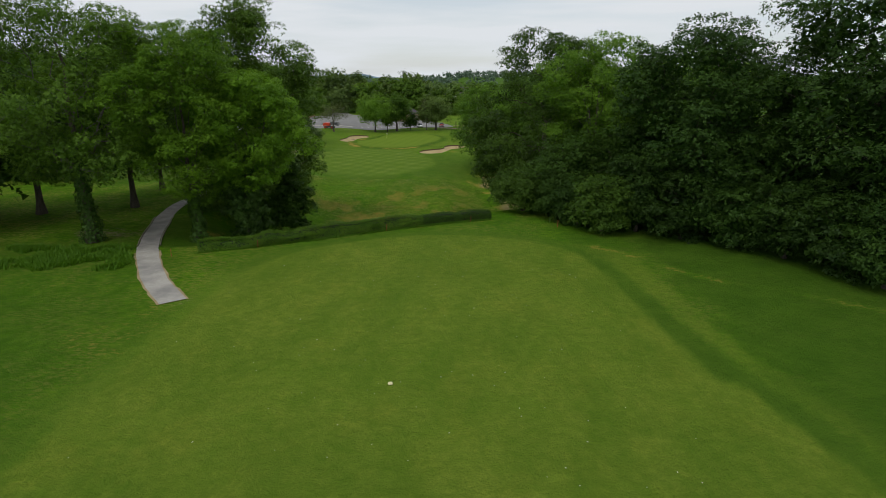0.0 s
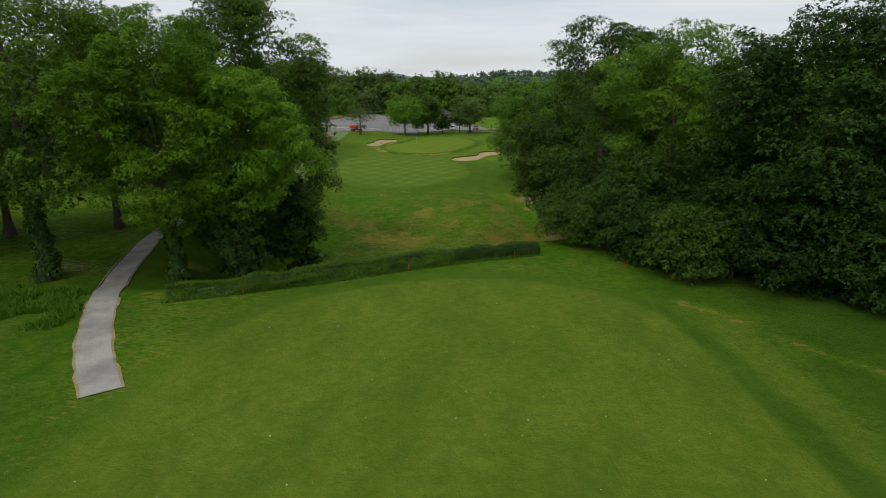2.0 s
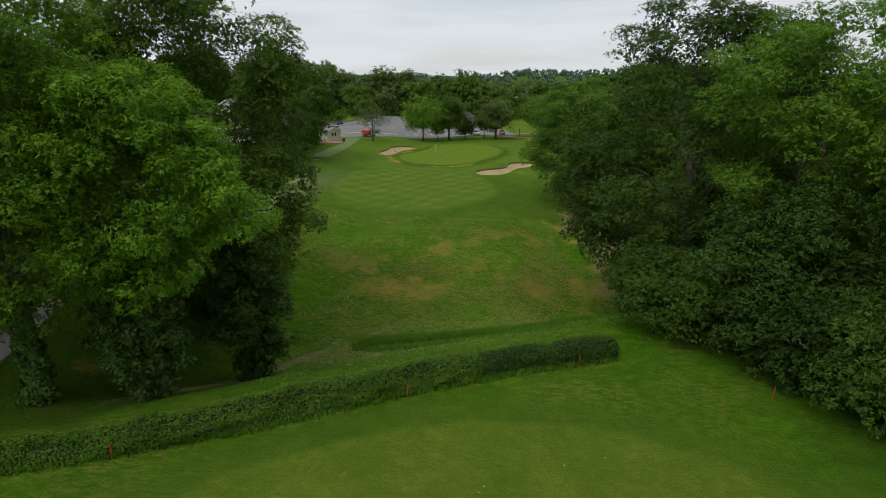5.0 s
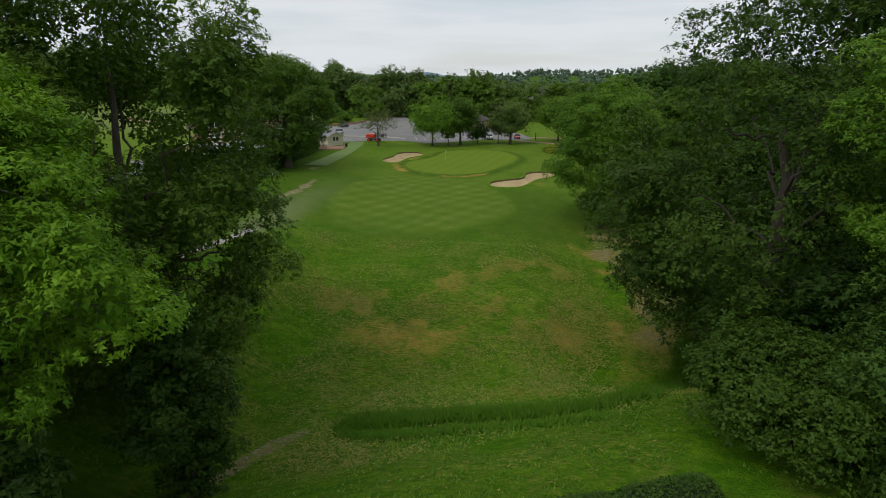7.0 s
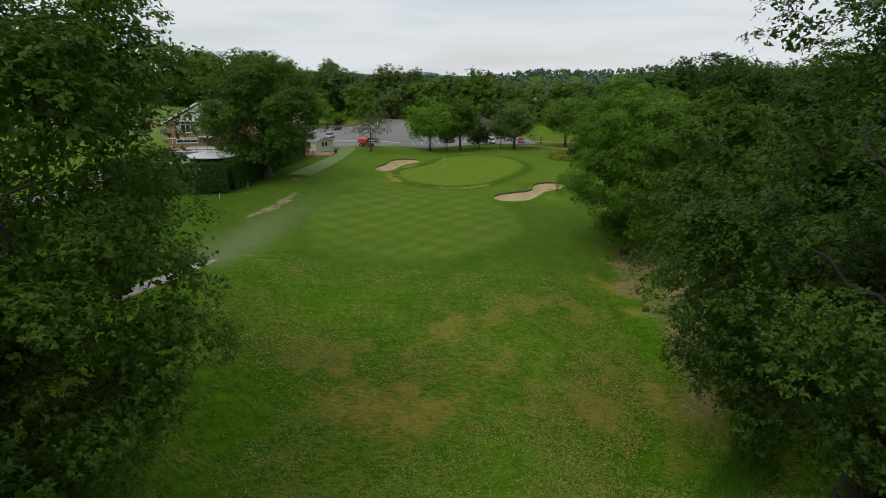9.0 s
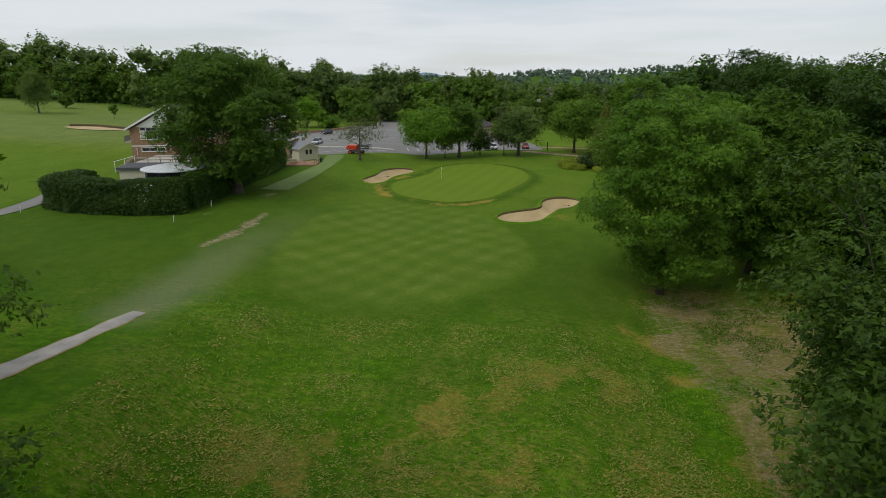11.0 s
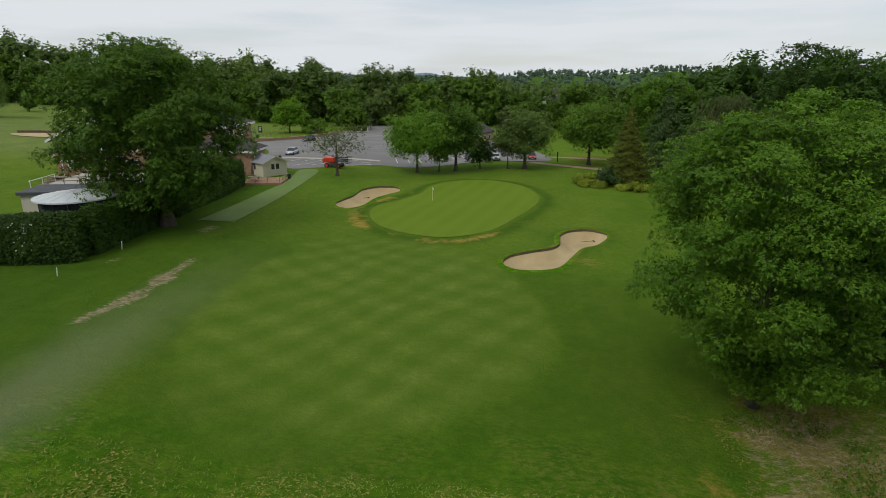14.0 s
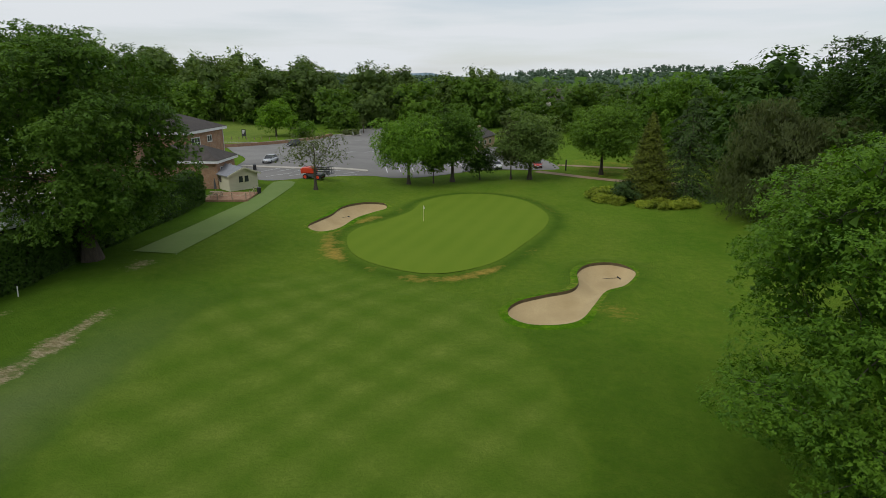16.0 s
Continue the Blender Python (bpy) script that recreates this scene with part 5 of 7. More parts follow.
# ---- the hill on the horizon, aerial haze in its blue-grey colour ----
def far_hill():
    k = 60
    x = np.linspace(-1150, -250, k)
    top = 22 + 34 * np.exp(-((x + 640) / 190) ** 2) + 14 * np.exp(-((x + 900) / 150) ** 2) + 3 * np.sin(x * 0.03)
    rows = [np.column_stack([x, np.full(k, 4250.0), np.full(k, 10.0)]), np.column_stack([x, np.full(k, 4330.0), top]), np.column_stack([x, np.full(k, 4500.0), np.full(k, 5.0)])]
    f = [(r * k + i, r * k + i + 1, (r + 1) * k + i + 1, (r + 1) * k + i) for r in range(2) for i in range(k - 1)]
    me = mesh_of("backdrop", np.vstack(rows), f, mat=surface("haze_blue", (0.16, 0.24, 0.3), (0.19, 0.27, 0.33), 0.01, 1.0, fine=0.05, bump=0), smooth=True)
    return tagged(new("backdrop_hill", me), "low hill on the far horizon, blue-grey with painted haze", "hill", kind="structure")


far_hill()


# ---- long grass ----
def tufts(label, xs, ys, height, spread, mat, seed, blades=4, width=0.035, flop=1.0):
    """Tufts of long grass: a few bent blades each."""
    rng = np.random.default_rng(seed)
    k = len(xs)
    zs = ground_z(np.array(xs), np.array(ys))
    b = np.repeat(np.column_stack([xs, ys, zs]), blades, 0) + np.column_stack([rng.normal(0, spread, (k * blades, 2)), np.full(k * blades, -0.02)])
    a = rng.uniform(0, 2 * np.pi, k * blades)
    d = np.column_stack([np.cos(a), np.sin(a), 0 * a])
    hh = height * rng.uniform(0.5, 1.3, k * blades)[:, None]
    w = np.column_stack([-np.sin(a), np.cos(a), 0 * a]) * width * rng.uniform(0.6, 1.5, k * blades)[:, None]
    v = np.stack([b - w, b + w, b + d * hh * flop * rng.uniform(0.4, 1.2, (k * blades, 1)) + np.array([0, 0, 1.0]) * hh], 1).reshape(-1, 3)
    me = mesh_of("tufts", v, tris=np.arange(len(v)).reshape(-1, 3), mat=mat)
    attr(me, "tone", np.repeat(rng.uniform(0, 1, k * blades), 3))
    return tagged(new("long_grass", me), label, "grass", kind="stuff")


GRASS = leaves("long_grass_blades", (0.12, 0.26, 0.016), (0.19, 0.34, 0.028), (0.22, 0.36, 0.04), 0.4)
STRAW = leaves("dry_grass_blades", (0.3, 0.27, 0.065), (0.4, 0.345, 0.1), (0.2, 0.26, 0.04), 0.35)
LONG = leaves("tall_grass_blades", (0.06, 0.18, 0.006), (0.1, 0.24, 0.01), (0.125, 0.26, 0.016), 0.4)
rg = np.random.default_rng(31)
n_t = 24000
tx, ty = rg.uniform(-30, 16, n_t), rg.uniform(74, 117, n_t)
keep = (rg.uniform(size=n_t) < 0.08 + 1.0 * ease(-0.1, 0.7, value_noise(tx, ty, 6, 5) + 0.5 * value_noise(tx, ty, 2, 6))) & (inside(FAIRWAY, tx, ty) < -2) & (ty > 70 + 0.5 * (tx + 9) + 4)
tufts("pale dry seed stalks scattered through the rough", tx[keep], ty[keep], 0.06, 0.26, STRAW, 32, 4, 0.05, 5.0)
n_t = 16000
tx, ty = rg.uniform(-30, 16, n_t), rg.uniform(72, 119, n_t)
keep = (inside(FAIRWAY, tx, ty) < -1) & (ty > 70 + 0.5 * (tx + 9) + 3)
tufts("green tussocks of rough grass", tx[keep], ty[keep], 0.1, 0.18, GRASS, 33, 4, 0.045, 2.2)


def beside(line, n, spread):
    """Places scattered along a line."""
    at = rg.uniform(0, len(line) - 1.001, n)
    k = at.astype(int)
    p = line[k] + (line[k + 1] - line[k]) * (at - k)[:, None] + rg.normal(0, spread, (n, 2))
    return p[:, 0], p[:, 1]


tx, ty = beside(DITCH, 8500, 0.62)
tufts("lush tall dark green grass along the ditch", tx, ty, 0.5, 0.14, LONG, 34, 5, 0.05, 1.0)
tx, ty = beside(NEAR_BANK, 3600, 0.36)
tufts("lush grass on the near bank of the ditch", tx, ty, 0.28, 0.12, LONG, 37, 4, 0.05, 1.2)
tx, ty = rg.uniform(-62, -29.0, 8500), rg.uniform(48.6, 57.0, 8500) + rg.normal(0, 0.45, 8500)
keep = (np.min([np.hypot(tx - a, ty - b) for a, b in PATH_EDGE], axis=0) > 1.5) & (value_noise(tx, ty, 1.8, 81) + 0.5 * value_noise(tx, ty, 0.7, 82) > -0.15 + 0.8 * (1 - ease(48.2, 50.2, ty)) + 0.8 * ease(54.5, 57, ty))
tufts("unmown tall grass and weeds beside the path", tx[keep], ty[keep], 0.42, 0.2, LONG, 35, 6, 0.05)
tx, ty = rg.uniform(-16, 12, 4200), rg.uniform(62, 84, 4200)
keep = (ty > 66.6 + 0.42 * tx) & (ty < 81 + 0.3 * np.maximum(tx, 0)) & (value_noise(tx, ty, 3, 71) > -0.3)
tufts("short rough grass with pale stalks below the hedge", tx[keep], ty[keep], 0.12, 0.2, LONG, 38, 4, 0.05, 2.0)
tufts("pale dry stalks below the hedge", tx[keep][::5], ty[keep][::5], 0.06, 0.2, STRAW, 39, 3, 0.04, 4.0)
tx = rg.uniform(-24, 5.8, 2500)
ty = np.interp(tx, [-24, -13.4, -6.5, 0, 6.2], [54.6, 59.2, 63.2, 66.3, 68.6]) + rg.choice([-1, 1.0], 2500) * rg.uniform(0.6, 1.2, 2500)
tufts("uncut grass at the foot of the hedge", tx, ty, 0.22, 0.1, LONG, 36, 4, 0.04)
tx, ty = rg.uniform(-27, 8, 15000), rg.uniform(90, 119, 15000)
keep = (value_noise(tx, ty, 4.5, 91) + 0.6 * value_noise(tx, ty, 1.7, 92) > 0.3) & (inside(FAIRWAY, tx, ty) < -2)
tufts("patches of pale mown straw lying on the rough", tx[keep], ty[keep], 0.05, 0.28, STRAW, 40, 4, 0.05, 5.0)
tx, ty = rg.uniform(6.5, 24, 9000), rg.uniform(97, 131, 9000)
keep = tx > np.interp(ty, [98, 104, 109.7, 113.2, 117, 121.5, 127, 131], [8.5, 9.5, 10.4, 9.4, 8.9, 7.0, 7.4, 9.4]) + value_noise(tx, ty, 3, 93)
tufts("dry straw and leaf litter on bare ground by the wood", tx[keep], ty[keep], 0.05, 0.25, STRAW, 41, 4, 0.05, 5.0)
keep = value_noise(tx, ty, 2.2, 94) > 0.35
tufts("green weeds in the bare ground by the wood", tx[keep], ty[keep], 0.14, 0.2, LONG, 42, 5, 0.06)
tx, ty = rg.uniform(-17, 13, 170), rg.uniform(8, 58, 170)
keep = inside(TEE, tx, ty) > 0.5
tx, ty = tx[keep], ty[keep]
v, f = leaf_quads(rg, np.column_stack([tx, ty, ground_z(tx, ty) + 0.04]), unit(rg.normal(size=(len(tx), 3)) * 0.2 + np.array([0, 0, 1.0])), rg.uniform(0.05, 0.11, len(tx)), 0.8)
tagged(new("daisies", mesh_of("daisies", v, f, mat=surface("daisy_petals", (0.6, 0.6, 0.5), (0.72, 0.71, 0.62), 3.0, 0.8, bump=0))), "few pale daisies and leaves scattered over the tee", "daisies", kind="stuff")


# ---- materials of built things ----
def brick_material(name, c1, c2, mortar):
    m, n, l, p = material(name)
    co, mp, b = n.new("ShaderNodeTexCoord"), n.new("ShaderNodeMapping"), n.new("ShaderNodeTexBrick")
    mp.inputs["Rotation"].default_value = (radians(90), 0, 0)
    b.inputs["Color1"].default_value, b.inputs["Color2"].default_value, b.inputs["Mortar"].default_value = (*c1, 1), (*c2, 1), (*mortar, 1)
    b.inputs["Scale"].default_value, b.inputs["Brick Width"].default_value, b.inputs["Row Height"].default_value = 1.0, 0.225, 0.075
    b.inputs["Mortar Size"].default_value = 0.008
    add = n.new("ShaderNodeVectorMath")
    add.operation = "ADD"
    sep, com = n.new("ShaderNodeSeparateXYZ"), n.new("ShaderNodeCombineXYZ")
    sm = n.new("ShaderNodeMath")
    l.new(co.outputs["Object"], sep.inputs[0])
    l.new(sep.outputs["X"], sm.inputs[0])
    l.new(sep.outputs["Y"], sm.inputs[1])
    l.new(sm.outputs[0], com.inputs["X"])
    l.new(sep.outputs["Z"], com.inputs["Y"])
    l.new(com.outputs[0], b.inputs["Vector"])
    l.new(mixed(n, l, b.outputs["Color"], tuple(v * 0.7 for v in c1), mixed(n, l, (0, 0, 0), (0.6, 0.6, 0.6), noise_of(n, l, 1.2, 5, 0.4, 0.7))), p.inputs["Base Color"])
    p.inputs["Roughness"].default_value = 0.9
    return m


BRICK = brick_material("clubhouse_brick", (0.27, 0.14, 0.075), (0.36, 0.2, 0.11), (0.34, 0.29, 0.22))
BRICK2 = brick_material("bungalow_brick", (0.38, 0.25, 0.15), (0.44, 0.3, 0.18), (0.4, 0.35, 0.28))
WHITE = surface("white_paint", (0.72, 0.73, 0.72), (0.8, 0.8, 0.78), 1.0, 0.5, fine=10, bump=0.05)
CREAM = surface("cream_timber", (0.55, 0.52, 0.38), (0.62, 0.59, 0.44), 1.5, 0.7, fine=12, bump=0.1, stretch=((0.4, 0.4, 6), 0))
RENDER = surface("cream_render", (0.56, 0.52, 0.42), (0.63, 0.59, 0.48), 0.8, 0.9, fine=20)


def tile_material():
    """Dark roof tiles laid in courses."""
    m, n, l, p = material("roof_tiles")
    co, w = n.new("ShaderNodeTexCoord"), n.new("ShaderNodeTexWave")
    w.wave_profile, w.bands_direction = "SAW", "Z"
    w.inputs["Scale"].default_value, w.inputs["Distortion"].default_value = 2.6, 0.25
    w.inputs["Detail Scale"].default_value = 4.0
    l.new(co.outputs["Object"], w.inputs["Vector"])
    stain, grain = noise_of(n, l, 0.7, 5, 0.35, 0.65), noise_of(n, l, 5.0, 4, 0.3, 0.7)
    col = mixed(n, l, (0.055, 0.047, 0.043), (0.088, 0.075, 0.067), stain)
    col = mixed(n, l, col, (0.035, 0.03, 0.028), mixed(n, l, (0, 0, 0), (0.55, 0.55, 0.55), grain))
    l.new(col, p.inputs["Base Color"])
    p.inputs["Roughness"].default_value = 0.88
    bumped(n, l, p, w.outputs["Fac"], 0.9, 0.08)
    return m


TILE = tile_material()
FELT = surface("grey_roof_felt", (0.19, 0.2, 0.22), (0.25, 0.26, 0.28), 1.2, 0.9, fine=20)
DARK_ROOF = surface("dark_flat_roof", (0.06, 0.065, 0.075), (0.09, 0.095, 0.1), 0.8, 0.8, fine=15)
PALE_ROOF = surface("pale_metal_roof", (0.66, 0.7, 0.72), (0.74, 0.77, 0.78), 0.6, 0.45, fine=5, bump=0.05)
GLASS = surface("dark_window_glass", (0.03, 0.035, 0.04), (0.05, 0.055, 0.06), 0.7, 0.08, fine=3, bump=0)
CURTAIN = surface("net_curtain", (0.45, 0.42, 0.36), (0.6, 0.57, 0.5), 3.0, 0.9, fine=9)
DECK = surface("deck_timber", (0.27, 0.15, 0.09), (0.36, 0.22, 0.13), 2.0, 0.8, fine=12)
WOOD = surface("weathered_wood", (0.24, 0.19, 0.13), (0.33, 0.27, 0.19), 2.0, 0.85, fine=14)
ROPE = surface("rope", (0.5, 0.43, 0.3), (0.6, 0.52, 0.38), 5, 0.95, fine=30)
RED = surface("red_machine_paint", (0.6, 0.045, 0.015), (0.68, 0.06, 0.02), 1.0, 0.4, fine=8, bump=0.03)
STEEL = surface("dark_grey_steel", (0.07, 0.075, 0.08), (0.11, 0.115, 0.12), 2.0, 0.5, 0.4, fine=9, bump=0.05)
RUBBER = surface("black_rubber", (0.018, 0.018, 0.02), (0.035, 0.035, 0.037), 3.0, 0.85, fine=30)
SILVER = surface("silver_car_paint", (0.55, 0.58, 0.61), (0.6, 0.63, 0.66), 0.7, 0.25, 0.5, fine=3, bump=0)
BLACK = surface("black_car_paint", (0.015, 0.016, 0.018), (0.025, 0.026, 0.028), 0.7, 0.2, fine=3, bump=0)
CARWHITE = surface("white_car_paint", (0.7, 0.71, 0.72), (0.75, 0.76, 0.77), 0.7, 0.25, fine=3, bump=0)
CARRED = surface("red_car_paint", (0.4, 0.03, 0.02), (0.46, 0.04, 0.025), 0.7, 0.25, fine=3, bump=0)
LINE = surface("white_line_paint", (0.55, 0.56, 0.56), (0.68, 0.68, 0.67), 1.5, 0.8, fine=7, bump=0.05, c3=(0.3, 0.3, 0.31))
KERB = surface("pale_paving", (0.4, 0.37, 0.32), (0.47, 0.44, 0.38), 0.8, 0.9, fine=8)
YELLOW = surface("pale_yellow_plastic", (0.72, 0.66, 0.35), (0.78, 0.72, 0.42), 3, 0.5, fine=9, bump=0.05)
STAKE = surface("red_stake_paint", (0.3, 0.04, 0.02), (0.38, 0.055, 0.03), 4, 0.6, fine=20, bump=0.1)
LAMPGLASS = surface("headlamp_lens", (0.6, 0.62, 0.64), (0.7, 0.72, 0.74), 3, 0.1, fine=9, bump=0)
REDLENS = surface("rear_lamp_lens", (0.35, 0.02, 0.02), (0.42, 0.03, 0.03), 3, 0.15, fine=9, bump=0)
TURF = surface("worn_mat_turf", (0.118, 0.185, 0.038), (0.14, 0.205, 0.05), 0.3, 0.95, fine=8, bump=0.2, c3=(0.098, 0.168, 0.025))


# ---- mesh helpers ----
def part(name, bm, mat, parent, label="", bevel=0.0):
    if bevel:
        bmesh.ops.bevel(bm, geom=list(bm.edges), offset=bevel, segments=2, affect="EDGES", profile=0.6)
    me = bpy.data.meshes.new(name)
    bm.to_mesh(me)
    bm.free()
    me.materials.append(mat)
    ob = new(name, me)
    ob.parent = parent
    return tagged(ob, label)


def boxes(*specs):
    """A bmesh of boxes, each (x0, x1, y0, y1, z0, z1)."""
    bm = bmesh.new()
    for x0, x1, y0, y1, z0, z1 in specs:
        bmesh.ops.create_cube(bm, size=1, matrix=Matrix.LocRotScale(((x0 + x1) / 2, (y0 + y1) / 2, (z0 + z1) / 2), None, (x1 - x0, y1 - y0, z1 - z0)))
    return bm


def rod(a, b, r, r2=None, sides=10):
    """A round bar from a to b."""
    a, b = Vector(a), Vector(b)
    bm = bmesh.new()
    d = b - a
    bmesh.ops.create_cone(bm, cap_ends=True, segments=sides, radius1=r, radius2=r if r2 is None else r2, depth=d.length, matrix=Matrix.Translation((a + b) / 2) @ d.to_track_quat("Z", "Y").to_matrix().to_4x4())
    return bm


def solid(points, faces):
    bm = bmesh.new()
    vs = [bm.verts.new(p) for p in points]
    for f in faces:
        bm.faces.new([vs[i] for i in f])
    bmesh.ops.recalc_face_normals(bm, faces=bm.faces)
    return bm


def prism(profile, axis, lo, hi):
    """A profile of (u, z) pushed along 'x' or 'y' from lo to hi."""
    k = len(profile)
    pts = [((lo, u, z) if axis == "x" else (u, lo, z)) for u, z in profile] + [((hi, u, z) if axis == "x" else (u, hi, z)) for u, z in profile]
    return solid(pts, [list(range(k)), list(range(k, 2 * k))[::-1]] + [[i, (i + 1) % k, k + (i + 1) % k, k + i] for i in range(k)])


def thing(name, x, y, turn, label, category, group="", z=None, kind=""):
    ob = new(name)
    ob.matrix_world = pose(x, y, gz(x, y) if z is None else z, 0, 0, turn)
    return tagged(ob, label, category, group, kind)


def window(parent, u0, u1, z0, z1, y, bars, curtains=False, rail=None, side="front"):
    """A white-framed window in a wall at depth y: frame, mullions, one pane per light."""
    def put(x0, x1, d0, d1, a, b):
        return (x0, x1, y + d0, y + d1, a, b) if side == "front" else (y - d1, y - d0, x0, x1, a, b)
    f = 0.09
    w = part("window", boxes(put(u0, u1, -0.05, 0.04, z0, z0 + f), put(u0, u1, -0.05, 0.04, z1 - f, z1), put(u0, u0 + f, -0.05, 0.04, z0 + f, z1 - f), put(u1 - f, u1, -0.05, 0.04, z0 + f, z1 - f)), WHITE, parent, "white window frame")
    step = (u1 - u0 - 2 * f) / bars
    for i in range(bars):
        a, b = u0 + f + i * step, u0 + f + (i + 1) * step
        if i:
            part("mullion", boxes(put(a - 0.04, a + 0.04, -0.04, 0.03, z0 + f, z1 - f)), WHITE, w)
        part("pane", boxes(put(a + 0.04, b - 0.04, -0.015, 0.0, z0 + f, z1 - f)), GLASS, w)
        if rail:
            part("transom", boxes(put(a + 0.04, b - 0.04, -0.04, 0.03, z0 + rail, z0 + rail + 0.08)), WHITE, w)
    if curtains:
        part("curtain", boxes(put(u0 + f, u0 + f + 0.8, -0.03, -0.018, z0 + f, z1 - 0.5)), CURTAIN, w, "pale curtain")
        part("curtain", boxes(put(u1 - f - 0.8, u1 - f, -0.03, -0.018, z0 + f, z1 - 0.5)), CURTAIN, w, "pale curtain")
    part("sill", boxes(put(u0 - 0.06, u1 + 0.06, -0.12, 0.02, z0 - 0.07, z0)), WHITE, w)
    return w


def hip_roof(x0, x1, y0, y1, z, rise, over=0.5):
    a, b, c, d = x0 - over, x1 + over, y0 - over, y1 + over
    if b - a > d - c:
        h = (d - c) / 2
        r1, r2 = (a + h, (c + d) / 2), (b - h, (c + d) / 2)
    else:
        h = (b - a) / 2
        r1, r2 = ((a + b) / 2, c + h), ((a + b) / 2, d - h)
    pts = [(a, c, z), (b, c, z), (b, d, z), (a, d, z), (*r1, z + rise), (*r2, z + rise)]
    fs = [[0, 1, 4], [1, 2, 5, 4], [2, 3, 5], [3, 0, 4, 5], [3, 2, 1, 0]] if d - c > b - a else [[0, 1, 5, 4], [1, 2, 5], [2, 3, 4, 5], [3, 0, 4], [3, 2, 1, 0]]
    return solid(pts, fs)


# ---- clubhouse ----
club = thing("clubhouse", -76.3, 176.5, 15, "two-storey brown brick clubhouse with a white gable and tiled roof", "building", z=2.7)
G = 0.0
part("gable_wall", prism([(0, -0.5), (7.8, -0.5), (7.8, 11.2), (7.0, 11.3), (0, 7.4)], "y", 0, 18), BRICK, club, "brown brick gable wing")
part("wing_wall", boxes((7.8, 17, 2.0, 18, -0.5, 7.9)), BRICK, club, "brown brick side wing")
part("gable_panel", prism([(1.2, 7.8), (7.1, 7.8), (7.1, 11.15), (7.0, 11.2)], "y", -0.06, -0.003), WHITE, club, "white boarded gable")
part("roof", prism([(-0.6, 7.2), (7.0, 11.5), (15.5, 7.2), (15.5, 7.45), (7.0, 11.78), (-0.6, 7.42)], "y", -0.5, 18.5), TILE, club, "dark tiled pitched roof")
part("bargeboard", prism([(-0.75, 7.12), (7.0, 11.45), (7.0, 11.85), (-0.75, 7.5)], "y", -0.62, -0.503), WHITE, club, "white sloping bargeboard")
part("bargeboard", prism([(7.003, 11.45), (15.6, 7.12), (15.6, 7.5), (7.003, 11.85)], "y", -0.62, -0.503), WHITE, club, "white sloping bargeboard")
part("band_course", boxes((0.0, 7.8, -0.05, -0.002, 4.15, 4.35)), WHITE, club, "white band across the wall")
part("canopy", boxes((6.4, 9.2, -0.8, 1.99, 4.3, 4.65)), WHITE, club, "flat white porch canopy")
window(club, 1.8, 7.0, 5.45, 7.7, 0.0, 5, True, 1.55)
window(club, 1.7, 6.1, 3.2, 3.95, 0.0, 3)
window(club, 9.5, 11.6, 5.4, 6.9, 2.0, 2)
window(club, 9.5, 11.5, 3.2, 3.9, 2.0, 2)
window(club, 13, 15, 5.4, 6.9, 2.0, 2)
part("wall_lamp", rod((0.9, -0.14, 3.5), (0.9, -0.14, 3.8), 0.07), WHITE, club, "white wall lamp")
part("wall_lamp", rod((7.0, -0.14, 3.5), (7.0, -0.14, 3.8), 0.07), WHITE, club, "white wall lamp")
part("drainpipe", rod((0.9, -0.07, 0.4), (0.9, -0.07, 3.4), 0.05), WHITE, club, "white drainpipe")
part("balcony_floor", boxes((-2.2, -0.02, 3, 12, 4.6, 4.8)), KERB, club, "pale balcony slab")
part("balcony_glass", boxes((-2.2, -2.15, 3, 12, 4.85, 5.75)), surface("green_balcony_glass", (0.2, 0.28, 0.24), (0.25, 0.33, 0.29), 1, 0.1, fine=3, bump=0), club, "greenish balcony glass panel")
for i in range(6):
    part("balcony_post", boxes((-2.25, -2.205, 3 + i * 1.78, 3.06 + i * 1.78, 4.6, 5.85)), STEEL, club)
part("handrail", boxes((-2.26, -2.1, 2.95, 12.05, 5.86, 5.92)), STEEL, club)

annex = thing("flat_roofed_annex", -66.3, 158.0, 12, "low cream rendered annex with a dark flat roof and terrace", "building", z=2.1)
part("wall", boxes((0, 15, 0, 16, -0.4, 3.3)), RENDER, annex, "cream rendered wall")
part("roof", boxes((-0.3, 15.3, -0.3, 5.5, 3.302, 3.7)), DARK_ROOF, annex, "dark flat roof with a deep edge")
part("terrace", boxes((-0.2, 15.2, 5.52, 16.2, 3.302, 3.55)), KERB, annex, "pale terrace slab")
for i in range(8):
    part("fence_post", boxes((0.2 + i * 2.0, 0.3 + i * 2.0, 6.0, 6.1, 3.552, 4.6)), WOOD, annex, "wooden terrace post")
for zz in (4.0, 4.5):
    part("fence_rail", boxes((0.1, 14.5, 5.94, 5.99, zz, zz + 0.12)), WOOD, annex, "wooden terrace rail")
steps = thing("terrace_steps", -73.6, 171.0, 12, "timber steps with white rails down to the course", "steps", z=2.7)
for i in range(7):
    part("step", boxes((-0.45 * i, 3.0 - 0.45 * i, -0.38 * 0, 1.6, 2.9 - 0.36 * (i + 1), 2.96 - 0.36 * i - 0.3)), WOOD, steps)
for i in range(3):
    part("rail_post", rod((-2.4 + i * 1.8, -0.1, -0.2), (-2.4 + i * 1.8, -0.1, 2.3 + 0.4 * i), 0.05), WHITE, steps, "white rail post")
part("handrail", rod((-2.6, -0.1, 2.1), (1.4, -0.1, 3.2), 0.04), WHITE, steps, "white handrail")

